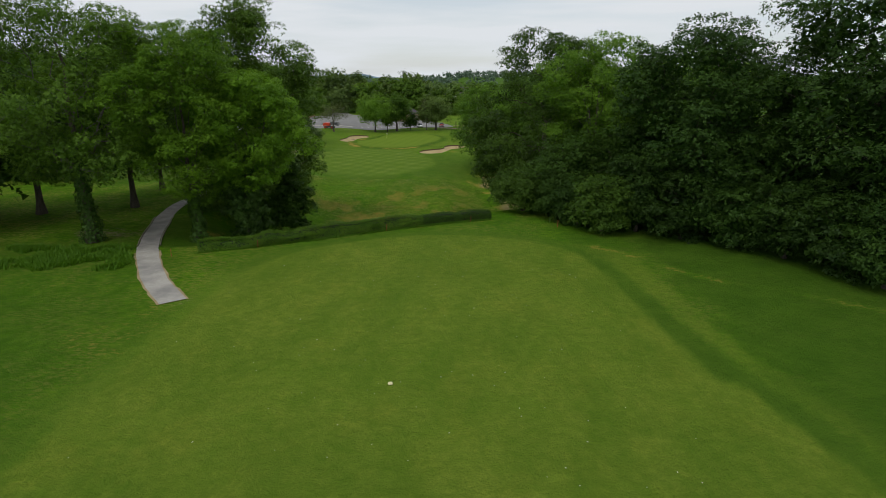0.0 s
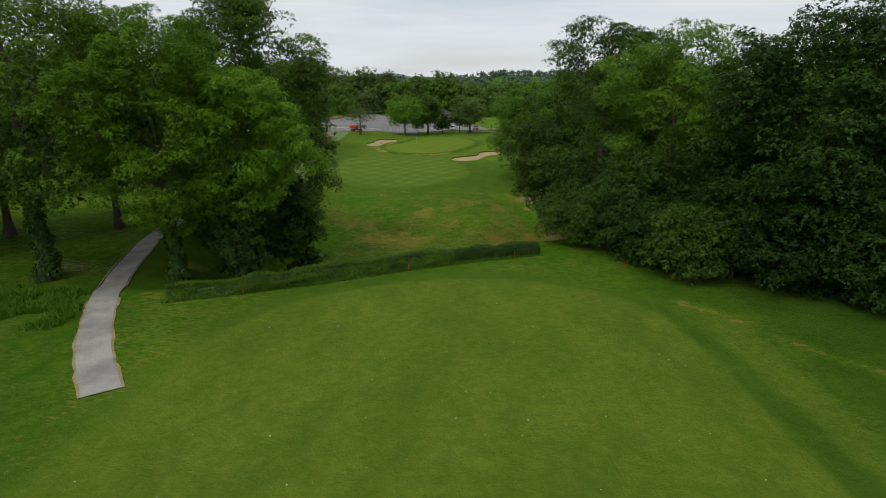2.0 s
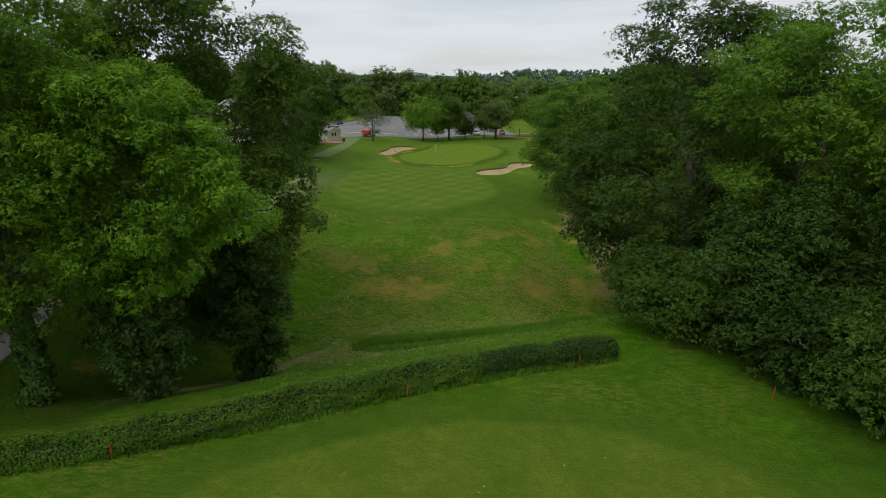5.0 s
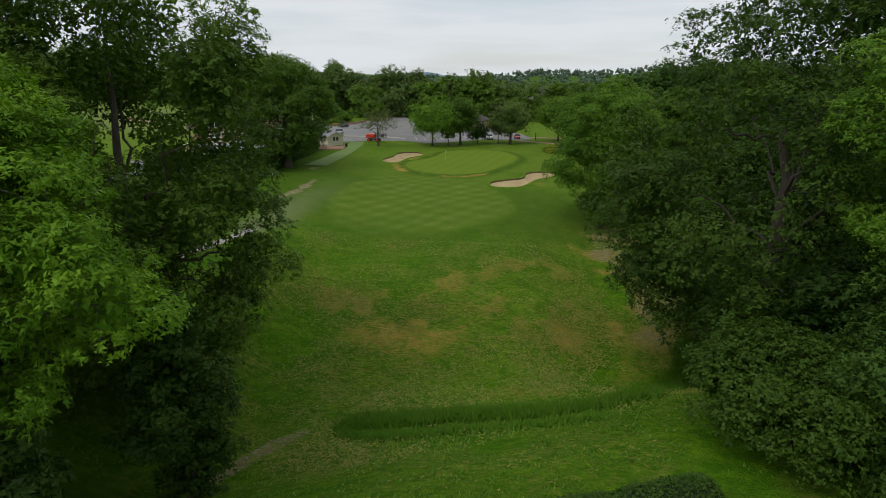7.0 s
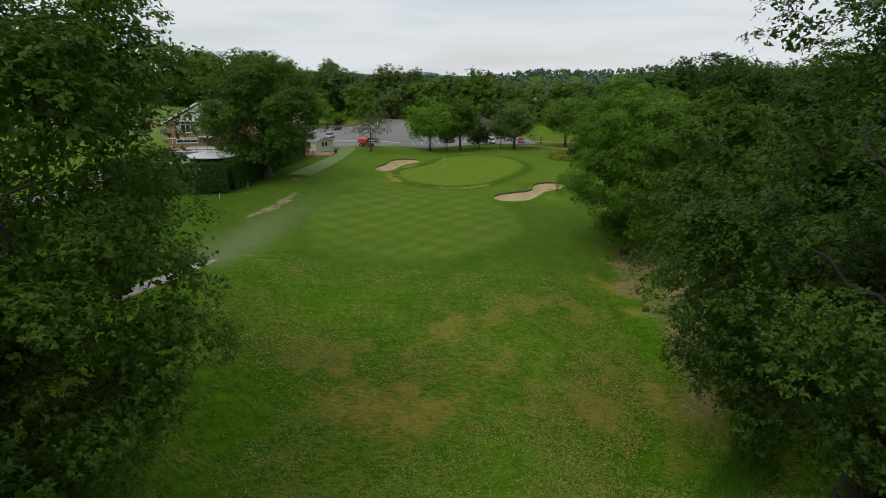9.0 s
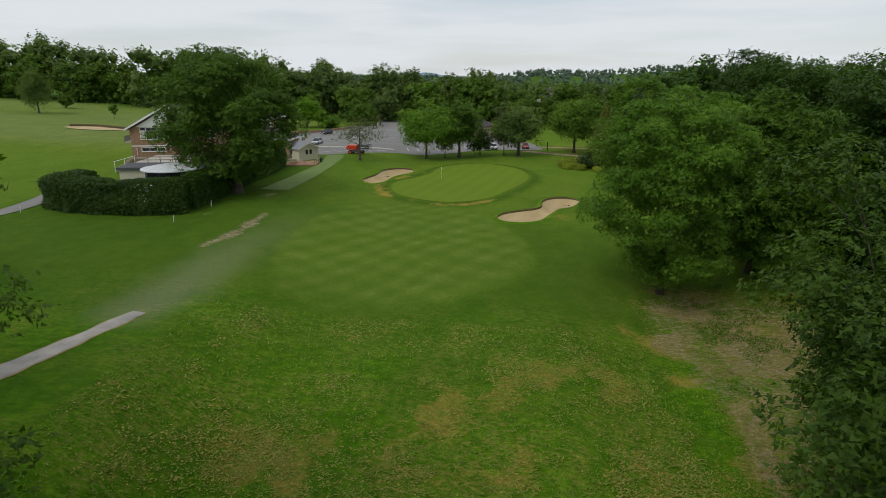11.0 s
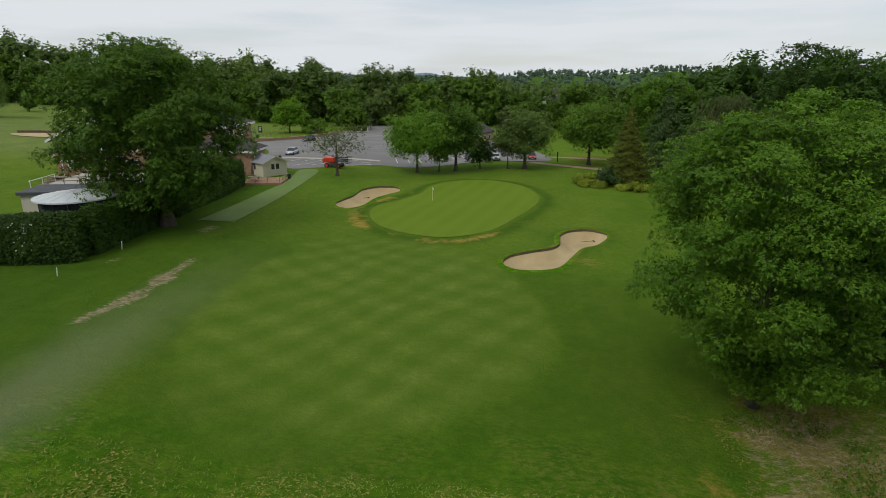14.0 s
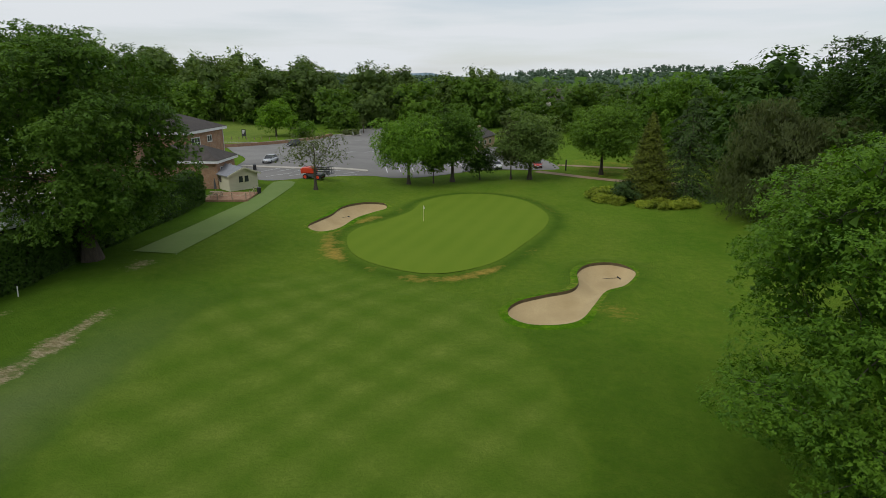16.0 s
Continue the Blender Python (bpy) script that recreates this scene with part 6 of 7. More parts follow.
rotunda = thing("round_pavilion", -52.9, 151.2, 0, "round glazed pavilion with a shallow white metal roof", "pavilion", z=2.6)
bm = bmesh.new()
bmesh.ops.create_cone(bm, cap_ends=True, segments=40, radius1=4.6, radius2=4.6, depth=3.0, matrix=Matrix.Translation((0, 0, 1.3)))
part("base_wall", bm, RENDER, rotunda, "cream rendered drum")
bm = bmesh.new()
bmesh.ops.create_cone(bm, cap_ends=True, segments=40, radius1=4.5, radius2=4.5, depth=1.75, matrix=Matrix.Translation((0, 0, 3.68)))
part("glazing", bm, GLASS, rotunda, "dark curved glazing")
bm = bmesh.new()
bmesh.ops.create_cone(bm, cap_ends=True, segments=40, radius1=5.2, radius2=0.15, depth=0.7, matrix=Matrix.Translation((0, 0, 5.12)))
bmesh.ops.create_cone(bm, cap_ends=True, segments=40, radius1=5.2, radius2=5.2, depth=0.16, matrix=Matrix.Translation((0, 0, 4.69)))
part("roof", bm, PALE_ROOF, rotunda, "shallow white metal cone roof")
rotunda.scale = (0.82, 0.82, 0.94)
for i in range(16):
    a = i * math.pi / 8
    part("roof_seam", rod((5.1 * math.cos(a), 5.1 * math.sin(a), 4.8), (0.3 * math.cos(a), 0.3 * math.sin(a), 5.46), 0.025, sides=5), WHITE, rotunda)
    part("mullion", rod((4.53 * math.cos(a), 4.53 * math.sin(a), 2.8), (4.53 * math.cos(a), 4.53 * math.sin(a), 4.58), 0.05, sides=6), STEEL, rotunda)

house_b = thing("clubhouse_block", -75.6, 196.5, 0, "tall brick clubhouse block with a hipped dark tiled roof", "building", z=2.8)
part("wall", boxes((0, 17, 0, 12.5, -0.5, 7.7)), BRICK, house_b, "brown brick wall")
part("fascia", boxes((-0.55, 17.55, -0.55, 13.05, 7.702, 8.15)), WHITE, house_b, "white fascia board")
part("roof", hip_roof(0, 17, 0, 12.5, 8.152, 2.9, 0.6), TILE, house_b, "hipped dark tiled roof")
window(house_b, 1.4, 4.2, 5.2, 7.0, 17.0 + 0.005, 3, False, 0.9, "side")
window(house_b, 6.6, 8.2, 5.9, 7.0, 17.0 + 0.005, 2, False, None, "side")
window(house_b, 1.4, 4.2, 1.6, 3.4, 17.0 + 0.005, 3, False, None, "side")
part("drainpipe", rod((17.08, 12.2, -0.4), (17.08, 12.2, 7.6), 0.06), WHITE, house_b, "white drainpipe")

house_c = thing("clubhouse_extension", -62, 189.3, 4, "single-storey brick extension with a hipped dark tiled roof", "building", z=2.85)
part("wall", boxes((0, 11.5, 0, 6.9, -0.5, 4.1)), BRICK, house_c, "brown brick wall")
part("fascia", boxes((-0.5, 12.0, -0.5, 7.4, 4.102, 4.5)), WHITE, house_c, "white fascia board")
part("roof", hip_roof(0, 11.5, 0, 6.9, 4.502, 2.0, 0.55), TILE, house_c, "hipped dark tiled roof")
window(house_c, 1.2, 2.0, 2.2, 3.4, 11.5 + 0.005, 1, False, None, "side")
window(house_c, 4.6, 5.5, 2.3, 3.4, 11.5 + 0.005, 1, False, None, "side")

# ---- summerhouse, deck and what stands on it ----
shed = thing("summerhouse", -47.8, 188.2, 52, "cream timber summerhouse with a grey felt pitched roof", "summerhouse", z=3.2)
part("wall", prism([(0, -0.35), (4.6, -0.35), (4.6, 2.2), (2.3, 3.15), (0, 2.2)], "y", 0, 6.5), CREAM, shed, "cream boarded wall")
part("roof_slope", solid([(-0.35, -0.4, 2.08), (2.3, -0.4, 3.18), (2.3, 6.9, 3.18), (-0.35, 6.9, 2.08), (-0.35, -0.4, 2.18), (2.3, -0.4, 3.3), (2.3, 6.9, 3.3), (-0.35, 6.9, 2.18)], [[0, 1, 2, 3], [4, 7, 6, 5], [0, 4, 5, 1], [1, 5, 6, 2], [2, 6, 7, 3], [3, 7, 4, 0]]), FELT, shed, "grey felt roof slope")
part("roof_slope", solid([(4.95, -0.4, 2.08), (2.302, -0.4, 3.18), (2.302, 6.9, 3.18), (4.95, 6.9, 2.08), (4.95, -0.4, 2.18), (2.302, -0.4, 3.3), (2.302, 6.9, 3.3), (4.95, 6.9, 2.18)], [[0, 1, 2, 3], [4, 7, 6, 5], [0, 4, 5, 1], [1, 5, 6, 2], [2, 6, 7, 3], [3, 7, 4, 0]]), FELT, shed, "grey felt roof slope")
part("bargeboard", prism([(-0.38, 2.0), (2.3, 3.1), (2.3, 3.36), (-0.38, 2.24)], "y", -0.46, -0.405), CREAM, shed)
part("bargeboard", prism([(2.302, 3.1), (4.98, 2.0), (4.98, 2.24), (2.302, 3.36)], "y", -0.46, -0.405), CREAM, shed)
for a in (1.5, 2.42):
    w = part("window_frame", boxes((a, a + 0.72, -0.05, -0.003, 0.95, 2.0)), CREAM, shed)
    part("pane", boxes((a + 0.06, a + 0.66, -0.062, -0.052, 1.02, 1.94)), GLASS, w, "dark window pane")
w = part("window_frame", boxes((-0.05, -0.003, 2.4, 3.2, 0.9, 1.9)), CREAM, shed)
part("pane", boxes((-0.062, -0.052, 2.46, 3.14, 0.96, 1.84)), GLASS, w, "dark window pane")

deck = thing("timber_deck", -47.0, 181.6, 8, "low reddish timber deck with rope-linked posts", "deck", z=2.9)
for i in range(22):
    part("board", boxes((-1.6, 4.6, 0.26 * i, 0.26 * i + 0.24, 0.22, 0.3)), DECK, deck)
part("skirt", boxes((-1.6, 4.6, -0.06, -0.003, -0.2, 0.3)), DECK, deck, "timber deck skirt")
part("skirt", boxes((4.603, 4.66, -0.06, 5.72, -0.2, 0.3)), DECK, deck, "timber deck skirt")
DECK_POSTS = [(-1.5, 0.05), (0.6, 0.05), (2.6, 0.05), (4.5, 0.05), (4.5, 2.0), (4.5, 4.0), (4.5, 5.6)]
for a, b in DECK_POSTS:
    part("post", boxes((a - 0.05, a + 0.05, b - 0.05, b + 0.05, 0.3, 1.25)), WOOD, deck)
for (a, b), (c, d) in zip(DECK_POSTS, DECK_POSTS[1:]):
    p = [((a + (c - a) * t, b + (d - b) * t, 1.15 - 0.32 * 4 * t * (1 - t))) for t in np.linspace(0, 1, 7)]
    v, f = tube(p, [0.025] * 7, 5)
    part_of("rope", mesh_of("rope", v, f, mat=ROPE, smooth=True), deck, "sagging rope")

table = thing("picnic_table", -47.4, 183.4, 10, "weathered wooden picnic table with fixed benches", "picnic table", z=3.2)
for i in range(5):
    part("tabletop_board", boxes((-0.9, 0.9, -0.37 + 0.15 * i, -0.24 + 0.15 * i, 0.72, 0.76)), WOOD, table)
for s in (-1, 1):
    part("bench", boxes((-0.9, 0.9, s * 0.75 - 0.13, s * 0.75 + 0.13, 0.42, 0.46)), WOOD, table)
    part("leg", boxes((s * 0.65 - 0.04, s * 0.65 + 0.04, -0.7, 0.7, 0.34, 0.415)), WOOD, table)
    for q in (-1, 1):
        part("leg", rod((s * 0.65, q * 0.62, 0.0), (s * 0.65, q * 0.25, 0.715), 0.045, sides=6), WOOD, table)
par = thing("parasol", -48.3, 184.9, 0, "closed dark parasol on a pole", "parasol", z=3.2)
part("pole", rod((0, 0, 0), (0, 0, 2.5), 0.025), WOOD, par)
part("canopy", rod((0, 0, 0.9), (0, 0, 2.4), 0.22, 0.05), STEEL, par, "furled dark canopy")
part("base", rod((0, 0, 0), (0, 0, 0.1), 0.25), RUBBER, par)
bin1 = thing("litter_bin", -43.0, 187.6, 0, "black litter bin at the deck's corner", "bin")
part("drum", rod((0, 0, 0), (0, 0, 0.85), 0.26, 0.3, 14), RUBBER, bin1)
part("lid", rod((0, 0, 0.852), (0, 0, 0.95), 0.31, 0.2, 14), STEEL, bin1)
bin2 = thing("litter_bin", -52.5, 207.5, 0, "dark litter bin by the clubhouse corner", "bin")
part("drum", rod((0, 0, 0), (0, 0, 0.9), 0.3, 0.32, 14), RUBBER, bin2)
part("lid", rod((0, 0, 0.902), (0, 0, 1.15), 0.33, 0.1, 14), STEEL, bin2)

sheet("mat_walk", MAT_WALK, 1.5, 0.045, TURF, "pale worn turf walk towards the car park", "walkway")


# ---- vehicles ----
def wheel(parent, x, y, r, w, rim, label=""):
    t = bmesh.new()
    bmesh.ops.create_cone(t, cap_ends=True, segments=20, radius1=r, radius2=r, depth=w, matrix=Matrix.Translation((x, y, r)) @ Matrix.Rotation(radians(90), 4, "X"))
    tyre = part("tyre", t, RUBBER, parent, label, 0.02)
    t = bmesh.new()
    bmesh.ops.create_cone(t, cap_ends=True, segments=16, radius1=r * 0.62, radius2=r * 0.62, depth=w + 0.02, matrix=Matrix.Translation((x, y, r)) @ Matrix.Rotation(radians(90), 4, "X"))
    part("rim", t, rim, tyre)


def car(name, label, x, y, turn, paint, length=4.5, width=1.78, height=1.42, estate=0.0):
    """A car along its own x axis, nose to +x."""
    c = thing(name, x, y, turn, label, "car")
    L, W = length / 2, width / 2
    # lower body as lofted sections
    xs = [-L, -L + 0.12, -L + 0.9, 0.2, L - 1.1, L - 0.3, L]
    tops = [0.72, 0.9, 0.93, 0.92, 0.86, 0.74, 0.58]
    lows = [0.38, 0.26, 0.22, 0.2, 0.22, 0.26, 0.36]
    wid = [0.86, 0.96, 1.0, 1.0, 0.99, 0.93, 0.8]
    pts, fs = [], []
    for a, t, b, q in zip(xs, tops, lows, wid):
        w = W * q
        pts += [(a, -w * 0.92, b), (a, -w, b + 0.2), (a, -w * 0.98, t - 0.12), (a, -w * 0.88, t), (a, w * 0.88, t), (a, w * 0.98, t - 0.12), (a, w, b + 0.2), (a, w * 0.92, b)]
    for s in range(6):
        for i in range(8):
            fs.append([s * 8 + i, s * 8 + (i + 1) % 8, s * 8 + 8 + (i + 1) % 8, s * 8 + 8 + i])
    fs += [list(range(8)), list(range(48, 56))[::-1]]
    body = part("body", solid(pts, fs), paint, c)
    for p in body.data.polygons:
        p.use_smooth = True
    # glasshouse
    r0, r1 = -L + 0.35 - 0.0, L - 1.25
    prof = [(r0 + 0.05, 0.9), (r0 + 0.55 - 0.4 * estate, height - 0.03), (-0.2, height), (0.35, height - 0.06), (r1, 0.9)]
    pts, k = [], len(prof)
    for s in (-1, 1):
        pts += [(a, s * (W * 0.9 if z < 1 else W * 0.72), z) for a, z in prof]
    fs = [list(range(k)), list(range(k, 2 * k))[::-1]] + [[i, (i + 1) % k, k + (i + 1) % k, k + i] for i in range(k)]
    part("windows", solid(pts, fs), GLASS, c, "dark car windows", 0.02)
    part("roof_panel", solid([(r0 + 0.6 - 0.4 * estate, -W * 0.7, height), (0.32, -W * 0.7, height - 0.03), (0.32, W * 0.7, height - 0.03), (r0 + 0.6 - 0.4 * estate, W * 0.7, height), (r0 + 0.6 - 0.4 * estate, -W * 0.7, height + 0.03), (0.32, -W * 0.7, height), (0.32, W * 0.7, height), (r0 + 0.6 - 0.4 * estate, W * 0.7, height + 0.03)], [[0, 1, 2, 3], [4, 7, 6, 5], [0, 4, 5, 1], [1, 5, 6, 2], [2, 6, 7, 3], [3, 7, 4, 0]]), paint, c)
    for s in (-1, 1):
        for a in (-L + 0.85, L - 0.88):
            wheel(c, a, s * (W - 0.1), 0.32, 0.21, STEEL)
        part("headlight", boxes((L - 0.16, L - 0.02, s * W * 0.62 - 0.17, s * W * 0.62 + 0.17, 0.6, 0.74)), LAMPGLASS, c)
        part("rear_light", boxes((-L - 0.01, -L + 0.1, s * W * 0.68 - 0.14, s * W * 0.68 + 0.14, 0.68, 0.84)), REDLENS, c)
        part("door_mirror", boxes((0.72, 0.9, s * (W + 0.08) - 0.08, s * (W + 0.08) + 0.08, 0.92, 1.06)), paint, c, "", 0.03)
    part("grille", boxes((L - 0.05, L + 0.01, -0.35, 0.35, 0.46, 0.6)), RUBBER, c)
    part("number_plate", boxes((L - 0.02, L + 0.025, -0.26, 0.26, 0.34, 0.45)), WHITE, c)
    return c


car("silver_estate_car", "silver hatchback parked in the car park", -53.6, 217.2, -91, SILVER, 4.5, 1.78, 1.45)
car("black_suv", "black car parked by the low wall", -63.2, 255.5, -112, BLACK, 4.5, 1.85, 1.62, 1.0)
car("white_car", "white car parked behind the trees", -9.0, 227.5, -80, CARWHITE, 4.3, 1.76, 1.45)
car("red_car", "red car parked behind the trees", -0.5, 229.8, -90, CARRED, 4.2, 1.74, 1.45)

lift = thing("boom_lift", -39.0, 200.6, -8, "red boom lift with black wheels and a dark folded boom", "boom lift")
part("chassis", boxes((-1.5, 1.5, -0.75, 0.75, 0.42, 0.85)), STEEL, lift, "dark chassis", 0.05)
for s in (-1, 1):
    for a in (-1.15, 1.15):
        wheel(lift, a, s * 0.88, 0.44, 0.32, RED, "black tyre with a red hub")
part("turntable", rod((0, 0, 0.852), (0, 0, 1.0), 0.6, sides=20), STEEL, lift)
part("engine_cover", boxes((-1.75, 0.35, -0.85, 0.85, 1.002, 1.95)), RED, lift, "red engine cover", 0.12)
part("counterweight", boxes((-2.05, -1.752, -0.8, 0.8, 0.9, 1.75)), RED, lift, "red counterweight", 0.08)
for zz in (1.15, 1.5, 1.85):
    part("boom_arm", boxes((0.3, 2.9, -0.14 + 0.3 * (zz == 1.5), 0.14 + 0.3 * (zz == 1.5), zz, zz + 0.22)), STEEL, lift, "dark steel boom section", 0.02)
part("basket_floor", boxes((2.3, 3.3, -1.0, 1.0, 0.98, 1.04)), STEEL, lift)
for a in (2.35, 3.25):
    for b in (-0.95, 0.0, 0.95):
        part("basket_post", boxes((a - 0.03, a + 0.03, b - 0.03, b + 0.03, 1.042, 2.05)), STEEL, lift)
for zz in (1.5, 2.02):
    part("basket_rail", boxes((2.3, 2.36, -1.0, 1.0, zz, zz + 0.06)), STEEL, lift)
    part("basket_rail", boxes((3.24, 3.3, -1.0, 1.0, zz, zz + 0.06)), STEEL, lift)
    part("basket_rail", boxes((2.365, 3.235, -1.0, -0.94, zz, zz + 0.06)), STEEL, lift)
    part("basket_rail", boxes((2.365, 3.235, 0.94, 1.0, zz, zz + 0.06)), STEEL, lift)


# ---- car park details ----
def strip_line(name, a, b, w, parent=None, mat=LINE, lift_by=0.045, label="painted white bay line", category="road marking"):
    a, b = np.array(a, float), np.array(b, float)
    d = (b - a) / np.linalg.norm(b - a)
    nrm = np.array([-d[1], d[0]]) * w / 2
    q = np.array([a - nrm, b - nrm, b + nrm, a + nrm])
    me = mesh_of(name, np.column_stack([q, ground_z(q[:, 0], q[:, 1]) + lift_by + 0.03]), [(0, 1, 2, 3)], mat=mat)
    return tagged(new(name, me), label, category, kind="structure")


kerb_line = smooth_line([(-57, 211.8), (-46, 210.6), (-40, 211.3), (-33, 213.6)], 8)
ribbon("footway", kerb_line, 1.6, 0, KERB, "pale raised paved strip across the car park", "pavement", height=0.14)
for i in range(6):
    strip_line("bay_line", (-50.5 + i * 2.9, 205.6 + 0.45 * i), (-48.6 + i * 2.9, 210.0 + 0.3 * i), 0.17)
for i in range(4):
    strip_line("bay_line", (-47.5 + i * 3.6, 200.8 + 1.2 * i), (-44.5 + i * 3.6, 204.8 + 1.2 * i), 0.17)
for i in range(7):
    strip_line("bay_line", (-29.5 + i * 2.2, 215 + i * 2.3), (-31.0 + i * 2.2, 220.5 + i * 2.3), 0.17)
for i in range(6):
    strip_line("bay_line", (-52 + i * 4.0, 236 + i * 1.0), (-50.5 + i * 4.0, 241 + i * 1.0), 0.17)
for i in range(6):
    strip_line("bay_line", (-66 + i * 3.4, 262 + i * 3.4), (-61.5 + i * 3.4, 260.5 + i * 3.4), 0.17)

wall_line = smooth_line([(-84, 243), (-77, 249), (-69, 266), (-64.5, 280), (-63.5, 290)], 6)
ribbon("low_wall", wall_line, 0.5, 0, BRICK, "low brown brick retaining wall beside the car park", "wall", height=0.8)
verge = ribbon("verge_path", smooth_line([(-95, 262), (-86, 263), (-78, 266)], 6), 1.8, 0.05, KERB, "short paved path on the verge", "path")
sign = thing("notice_board", -86.5, 276, -15, "black notice board with unreadable pale writing", "sign")
part("panel", boxes((-0.75, 0.75, -0.05, 0.05, 0.7, 2.7)), RUBBER, sign, "black sign panel")
for i, zz in enumerate((2.3, 2.0, 1.65, 1.35)):
    part("writing_bar", boxes((-0.5, 0.5 - 0.12 * i, -0.062, -0.052, zz, zz + 0.14)), LINE, sign, "pale bar of writing")
for s in (-0.6, 0.6):
    part("post", boxes((s - 0.05, s + 0.05, -0.04, 0.04, 0, 0.695)), RUBBER, sign)
for i in range(8):
    b = thing("bollard", -90 + i * 2.1, 270 + i * 0.55, 0, "short dark wooden bollard on the verge", "bollard", "bollards on the verge")
    part("post", boxes((-0.08, 0.08, -0.08, 0.08, 0, 0.9)), WOOD, b)
isl = sheet("traffic_island", smooth_loop([(-62, 291), (-58, 289.5), (-54.5, 292), (-56, 296), (-60, 296)], 4), 1.5, 0.2, KERB, "small planted traffic island", "traffic island")
for dx, dy in ((-59.5, 293), (-57.0, 293.2)):
    tree("low_shrub|low grey-green shrub on the traffic island", dx, dy, 1.6, 1.5, 0.1, "grey", int(-dx * 10), 30, 50, 0.35, 0.06, category="shrub")
for dx, dy in ((-56.5, 290.2), (-56, 297)):
    p = thing("white_post", dx, dy, 0, "white marker post on the traffic island", "post")
    part("post", rod((0, 0, 0), (0, 0, 1.3), 0.09), WHITE, p)
tree("round_bush|clipped leafy bush beside the car park", -72, 287, 4.2, 4.0, 0.1, "ash", 611, 80, 70, 0.5, 0.1, category="bush")
tree("round_bush|large rounded dark green bush behind the car park", -63, 304, 8.5, 4.8, 0.3, "oak", 612, 90, 70, 0.6, 0.2, category="bush")
palm = thing("cabbage_palm", -55.5, 300, 0, "small pale spiky palm by the entrance", "palm")
part("trunk", rod((0, 0, 0), (0, 0, 3.2), 0.2, 0.14), BARK, palm)
rngp = np.random.default_rng(4)
dd = unit(rngp.normal(size=(160, 3)) + (0, 0, 0.4))
v, f = leaf_quads(rngp, np.array([0, 0, 3.6]) + dd * 0.7, unit(np.cross(dd, rngp.normal(size=dd.shape))), np.full(160, 1.5), 0.1)
me = mesh_of("crown", v, f, mat=LEAF["grey"])
attr(me, "tone", np.zeros(len(v)))
part_of("crown", me, palm, "spiky pale green leaves")

tan_path = ribbon("sandy_path", smooth_line([(-1, 224), (3, 221.3), (9, 217.4), (16, 214), (24, 213)], 8), 2.4, 0.05, surface("sandy_path", (0.3, 0.205, 0.125), (0.38, 0.27, 0.175), 0.6, 0.95, fine=9), "curved sandy brown path beyond the green", "path")
ribbon("sandy_path", smooth_line([(4, 233), (14, 231), (26, 229)], 8), 2.0, 0.05, bpy.data.materials["sandy_path"], "sandy brown path on the far lawn", "path")
p = thing("dark_post", 5.0, 226, 0, "dark wooden post beside the sandy path", "post")
part("post", boxes((-0.12, 0.12, -0.12, 0.12, 0, 2.2)), RUBBER, p)


# ---- houses beyond the trees ----
def house(label, x, y, turn, w, d, eave, rise, wall, z=None):
    h = thing("house", x, y, turn, label, "house", z=z)
    part("wall", prism([(0, -0.5), (d, -0.5), (d, eave), (d / 2, eave + rise), (0, eave)], "x", -w / 2, w / 2), wall, h)
    for s in (0, 1):
        y0, y1 = (-0.4, d / 2) if s == 0 else (d + 0.4, d / 2 + 0.002)
        z0 = eave - 0.12
        a, b = -w / 2 - 0.4, w / 2 + 0.4
        part("roof", solid([(a, y0, z0), (b, y0, z0), (b, y1, eave + rise + 0.03), (a, y1, eave + rise + 0.03), (a, y0, z0 + 0.18), (b, y0, z0 + 0.18), (b, y1, eave + rise + 0.25), (a, y1, eave + rise + 0.25)], [[0, 1, 2, 3], [4, 5, 6, 7], [0, 1, 5, 4], [1, 2, 6, 5], [2, 3, 7, 6], [3, 0, 4, 7]]), TILE, h, "brown tiled roof slope")
    for k in range(max(1, int(w / 4))):
        u = -w / 2 + 1.2 + k * 3.6
        for zz in ([1.0] if eave < 3.5 else [1.0, 3.6]):
            wn = part("window", boxes((u, u + 1.5, -0.05, -0.003, zz, zz + 1.2)), WHITE, h, "white window frame")
            part("pane", boxes((u + 0.1, u + 1.4, -0.065, -0.052, zz + 0.1, zz + 1.1)), GLASS, wn)
    for s in (-1, 1):
        wn = part("window", boxes((s * (w / 2 + 0.028) - 0.025, s * (w / 2 + 0.028) + 0.025, d / 2 - 0.8, d / 2 + 0.8, 1.2, 2.6)), WHITE, h, "white window frame")
        for q in (0, 1):
            part("bargeboard", solid([(s * (w / 2 + 0.43), -0.45 if q == 0 else d + 0.45, z0 - 0.1), (s * (w / 2 + 0.43), d / 2, eave + rise - 0.08), (s * (w / 2 + 0.43), d / 2, eave + rise + 0.2), (s * (w / 2 + 0.43), -0.45 if q == 0 else d + 0.45, z0 + 0.2)], [[0, 1, 2, 3]]), WHITE, h)
    part("chimney", boxes((w / 4, w / 4 + 0.8, d / 2 - 0.4, d / 2 + 0.4, eave + rise * 0.5, eave + rise + 1.0)), wall, h)
    return h


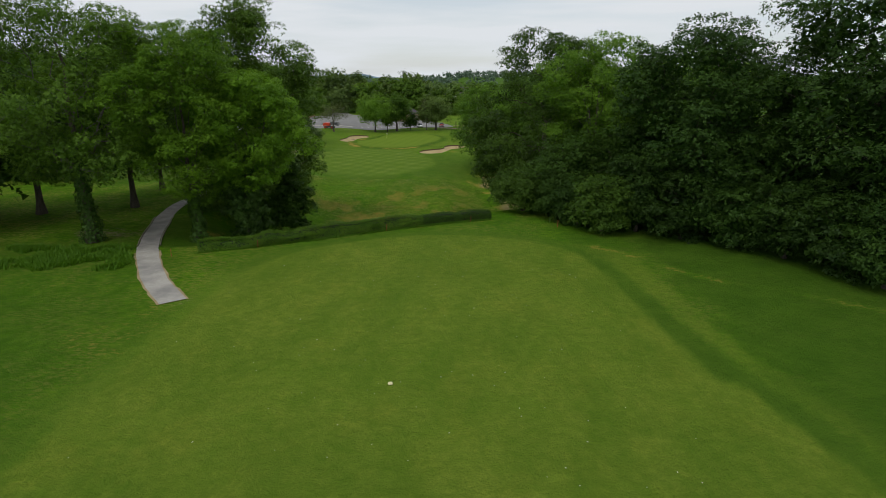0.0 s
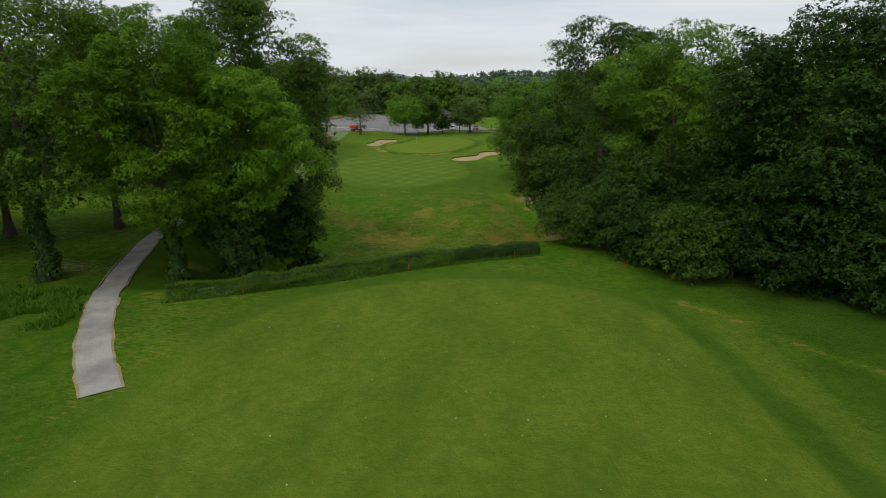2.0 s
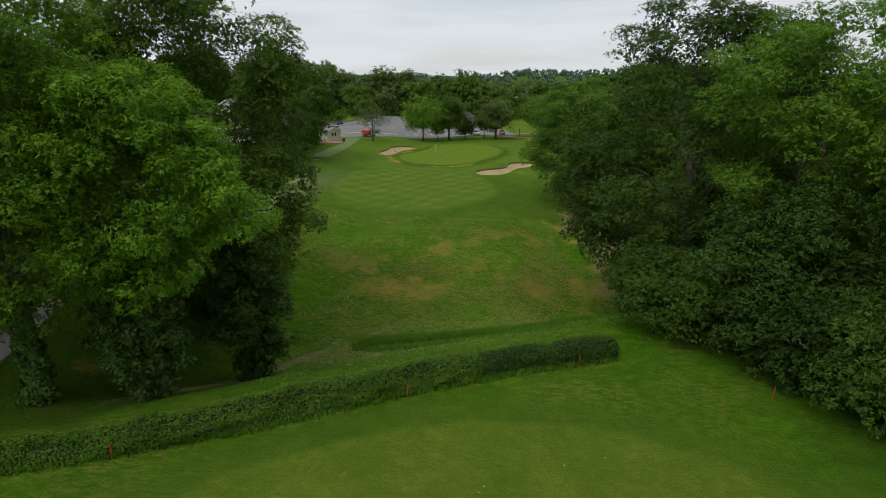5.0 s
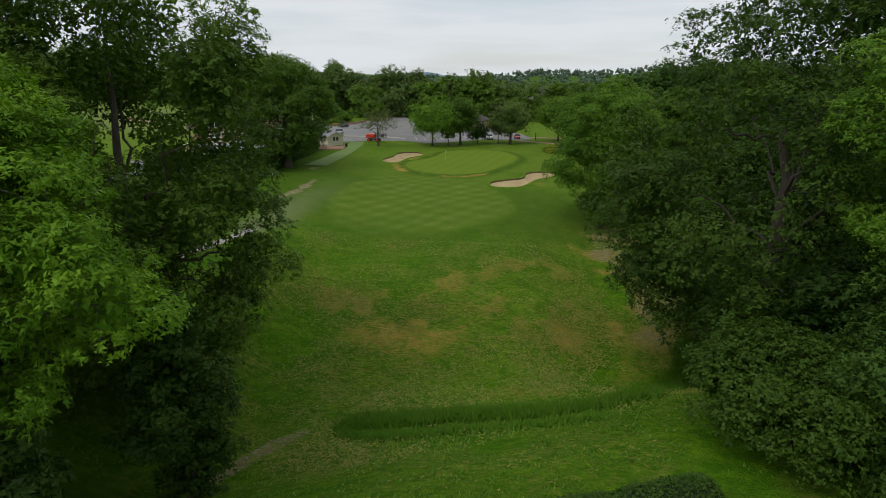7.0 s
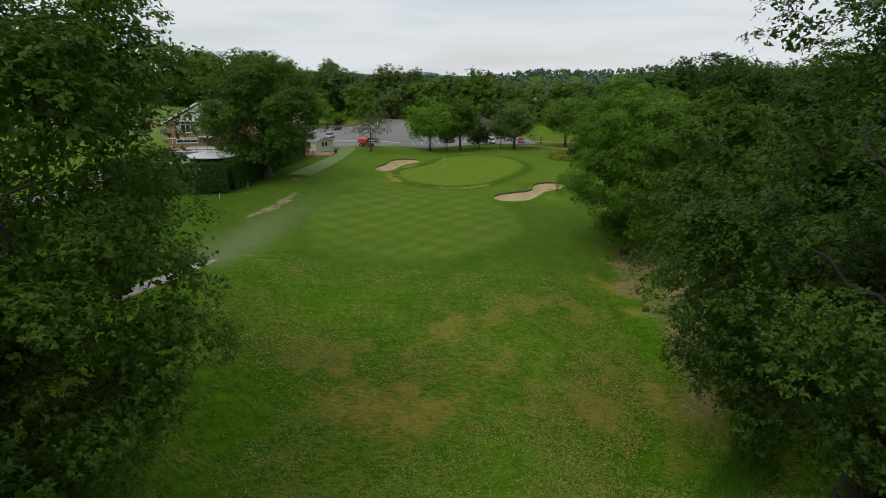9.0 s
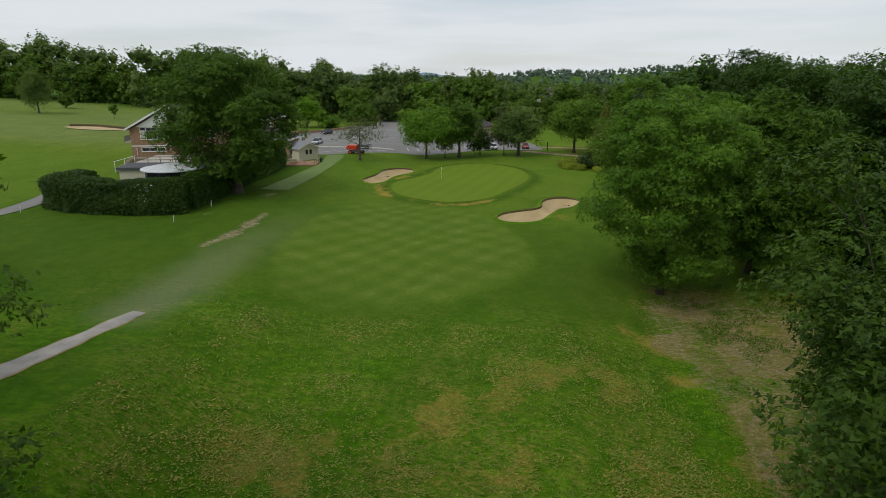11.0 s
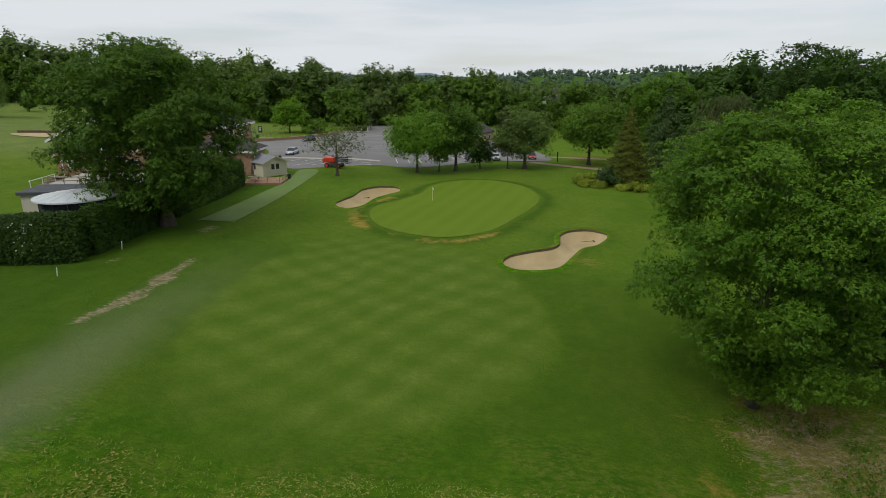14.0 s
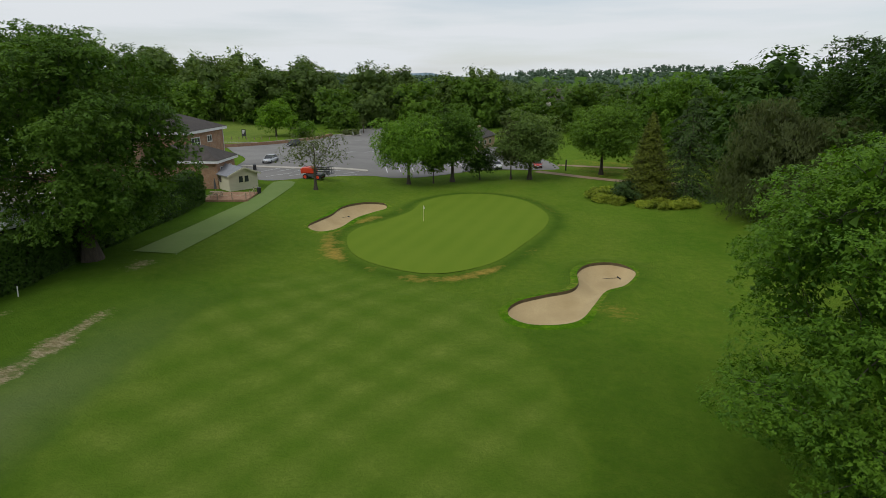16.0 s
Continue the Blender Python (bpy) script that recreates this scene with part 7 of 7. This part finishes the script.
house("small brick bungalow with a brown tiled roof behind the car park", -12.6, 262, 72, 13, 7, 2.9, 1.7, BRICK2)
rh = np.random.default_rng(8)
RENDER_WALL = surface("weathered_house_render", (0.4, 0.38, 0.33), (0.5, 0.47, 0.41), 0.5, 0.9, fine=8)
for i in range(9):
    house("distant pale-walled house with a brown roof among trees", 20 + i * 13 + rh.uniform(-4, 4), 430 + rh.uniform(-30, 60), rh.uniform(-40, 60), 11, 8, 5.2, 3.0, RENDER_WALL if i % 2 else BRICK2, z=4.5)
for i in range(4):
    house("far pale house half hidden by treetops", -30 + i * 16 + rh.uniform(-4, 4), 385 + rh.uniform(-10, 20), rh.uniform(-40, 60), 10, 8, 5.2, 3.0, RENDER_WALL, z=2.5)


# ---- golf furniture ----
pin = thing("flagstick", -17.4, 180.2, 0, "thin white flagstick with a small yellow flag in the hole", "flagstick")
part("pole", rod((0, 0, -0.1), (0, 0, 2.15), 0.028, 0.02), YELLOW, pin)
part("flag", solid([(0, 0, 1.72), (0.16, -0.25, 1.68), (0.16, -0.25, 1.95), (0, 0, 2.13), (0.012, 0.0, 1.72), (0.172, -0.25, 1.68), (0.172, -0.25, 1.95), (0.012, 0, 2.13)], [[0, 1, 2, 3], [7, 6, 5, 4], [0, 4, 5, 1], [1, 5, 6, 2], [2, 6, 7, 3], [3, 7, 4, 0]]), WHITE, pin, "small pale flag")
part("cup", rod((0, 0, 0.036), (0, 0, 0.05), 0.06), RUBBER, pin, "dark hole rim")
for x, y, t in ((-28.6, 181.5, 40), (3.9, 163.0, 15)):
    r = thing("bunker_rake", x, y, t, "wooden bunker rake lying on the sand", "rake", z=gz(x, y) + 0.08)
    part("handle", rod((-0.9, 0, 0.03), (0.8, 0, 0.06), 0.022, sides=6), RUBBER, r)
    part("head", boxes((0.8, 0.88, -0.35, 0.35, 0.0, 0.1)), RUBBER, r)
for x, y in ((-18.7, 55.6), (-6.3, 62.1), (3.3, 66.4), (13.1, 63.6), (-26.1, 52.6)):
    s = thing("red_stake", x, y, 0, "short red-painted wooden boundary stake", "stake", "red stakes along the hedge")
    part("post", rod((0, 0, -0.1), (0.03, 0, 0.75), 0.03, sides=8), STAKE, s)
for x, y in ((-46.0, 138.6), (-45.2, 146.5), (-68.5, 140.6)):
    s = thing("white_stake", x, y, 0, "short white wooden marker stake in the grass", "stake", "white stakes by the hedge")
    part("post", rod((0, 0, -0.1), (0.1, 0, 0.85), 0.045, sides=8), WHITE, s)
disc = thing("yardage_disc", -2.9, 28.1, 0, "flat pale yellow yardage disc set in the turf", "marker", z=gz(-2.9, 28.1) + 0.06)
part("plate", rod((0, 0, -0.03), (0, 0, 0.03), 0.14, 0.13, 20), YELLOW, disc)

# ---- shrub bed by the conifers ----
for i, (x, y, r, m) in enumerate(((7.4, 198.5, 1.5, "golden"), (8.0, 196.4, 1.4, "golden"), (9.8, 195.4, 1.3, "golden"), (13.4, 193.6, 1.1, "golden"), (15.4, 193.0, 1.5, "golden"), (17.8, 193.2, 1.2, "golden"), (20.0, 194.2, 1.5, "golden"), (9.6, 199.6, 1.6, "golden"), (11.3, 196.8, 2.3, "conifer"))):
    tree("juniper_shrub|low spreading golden juniper edging the bed" if m == "golden" else "juniper_shrub|dark rounded evergreen shrub in the bed", x, y, (1.7 if y > 198 else 0.62 * r) if m == "golden" else 3.0, r, 0.05, m, 700 + i, 44, 90, 0.2, 0.06, category="shrub", lobes=0.4)

ribbon("service_road", smooth_line([(-76, 128), (-72.5, 136), (-71.0, 143), (-73, 152), (-80, 160)], 6), 3.2, 0.06, ASPHALT, "narrow grey service road beside the clubhouse hedge", "road")

# ---- rising fairway far left ----
fb = sheet("sand_bunker", smooth_loop([(-135, 232), (-128, 229), (-119, 233), (-117, 238), (-124, 239), (-132, 240)], 5), 2, 0.15, SAND, "long far bunker of pale sand on the rising fairway", "bunker")
ribbon("bunker_face", smooth_line([(-135.5, 235), (-131, 240.5), (-124, 240), (-117.5, 239.5), (-115.5, 236)], 6), 0.9, 0, SOIL, "brown earth back face of the bunker", "", fb, 0.0, 0.75)
tree("weeping_birch|tall weeping birch alone on the far fairway", -176, 271, 15.5, 5.0, 3.2, "dusty", 801, 190, 120, 0.4, 0.3, droop=1.5, slim=0.3, wide=0.45)
tree("young_tree|small round young tree on the far fairway", -185, 296, 5.2, 2.0, 1.2, "oak", 802, 40, 50, 0.6, 0.12)
tree("young_tree|thin young tree on the far fairway", -149, 274, 5.5, 1.4, 2.0, "ash", 803, 30, 40, 0.35, 0.1)
for i in range(26):
    p = thing("fence_post", -215 + i * 5.0, 318 + i * 0.5, 0, "thin grey fence post along the wood", "fence post", "fence along the far wood")
    part("post", boxes((-0.06, 0.06, -0.06, 0.06, 0, 1.3)), WOOD, p)
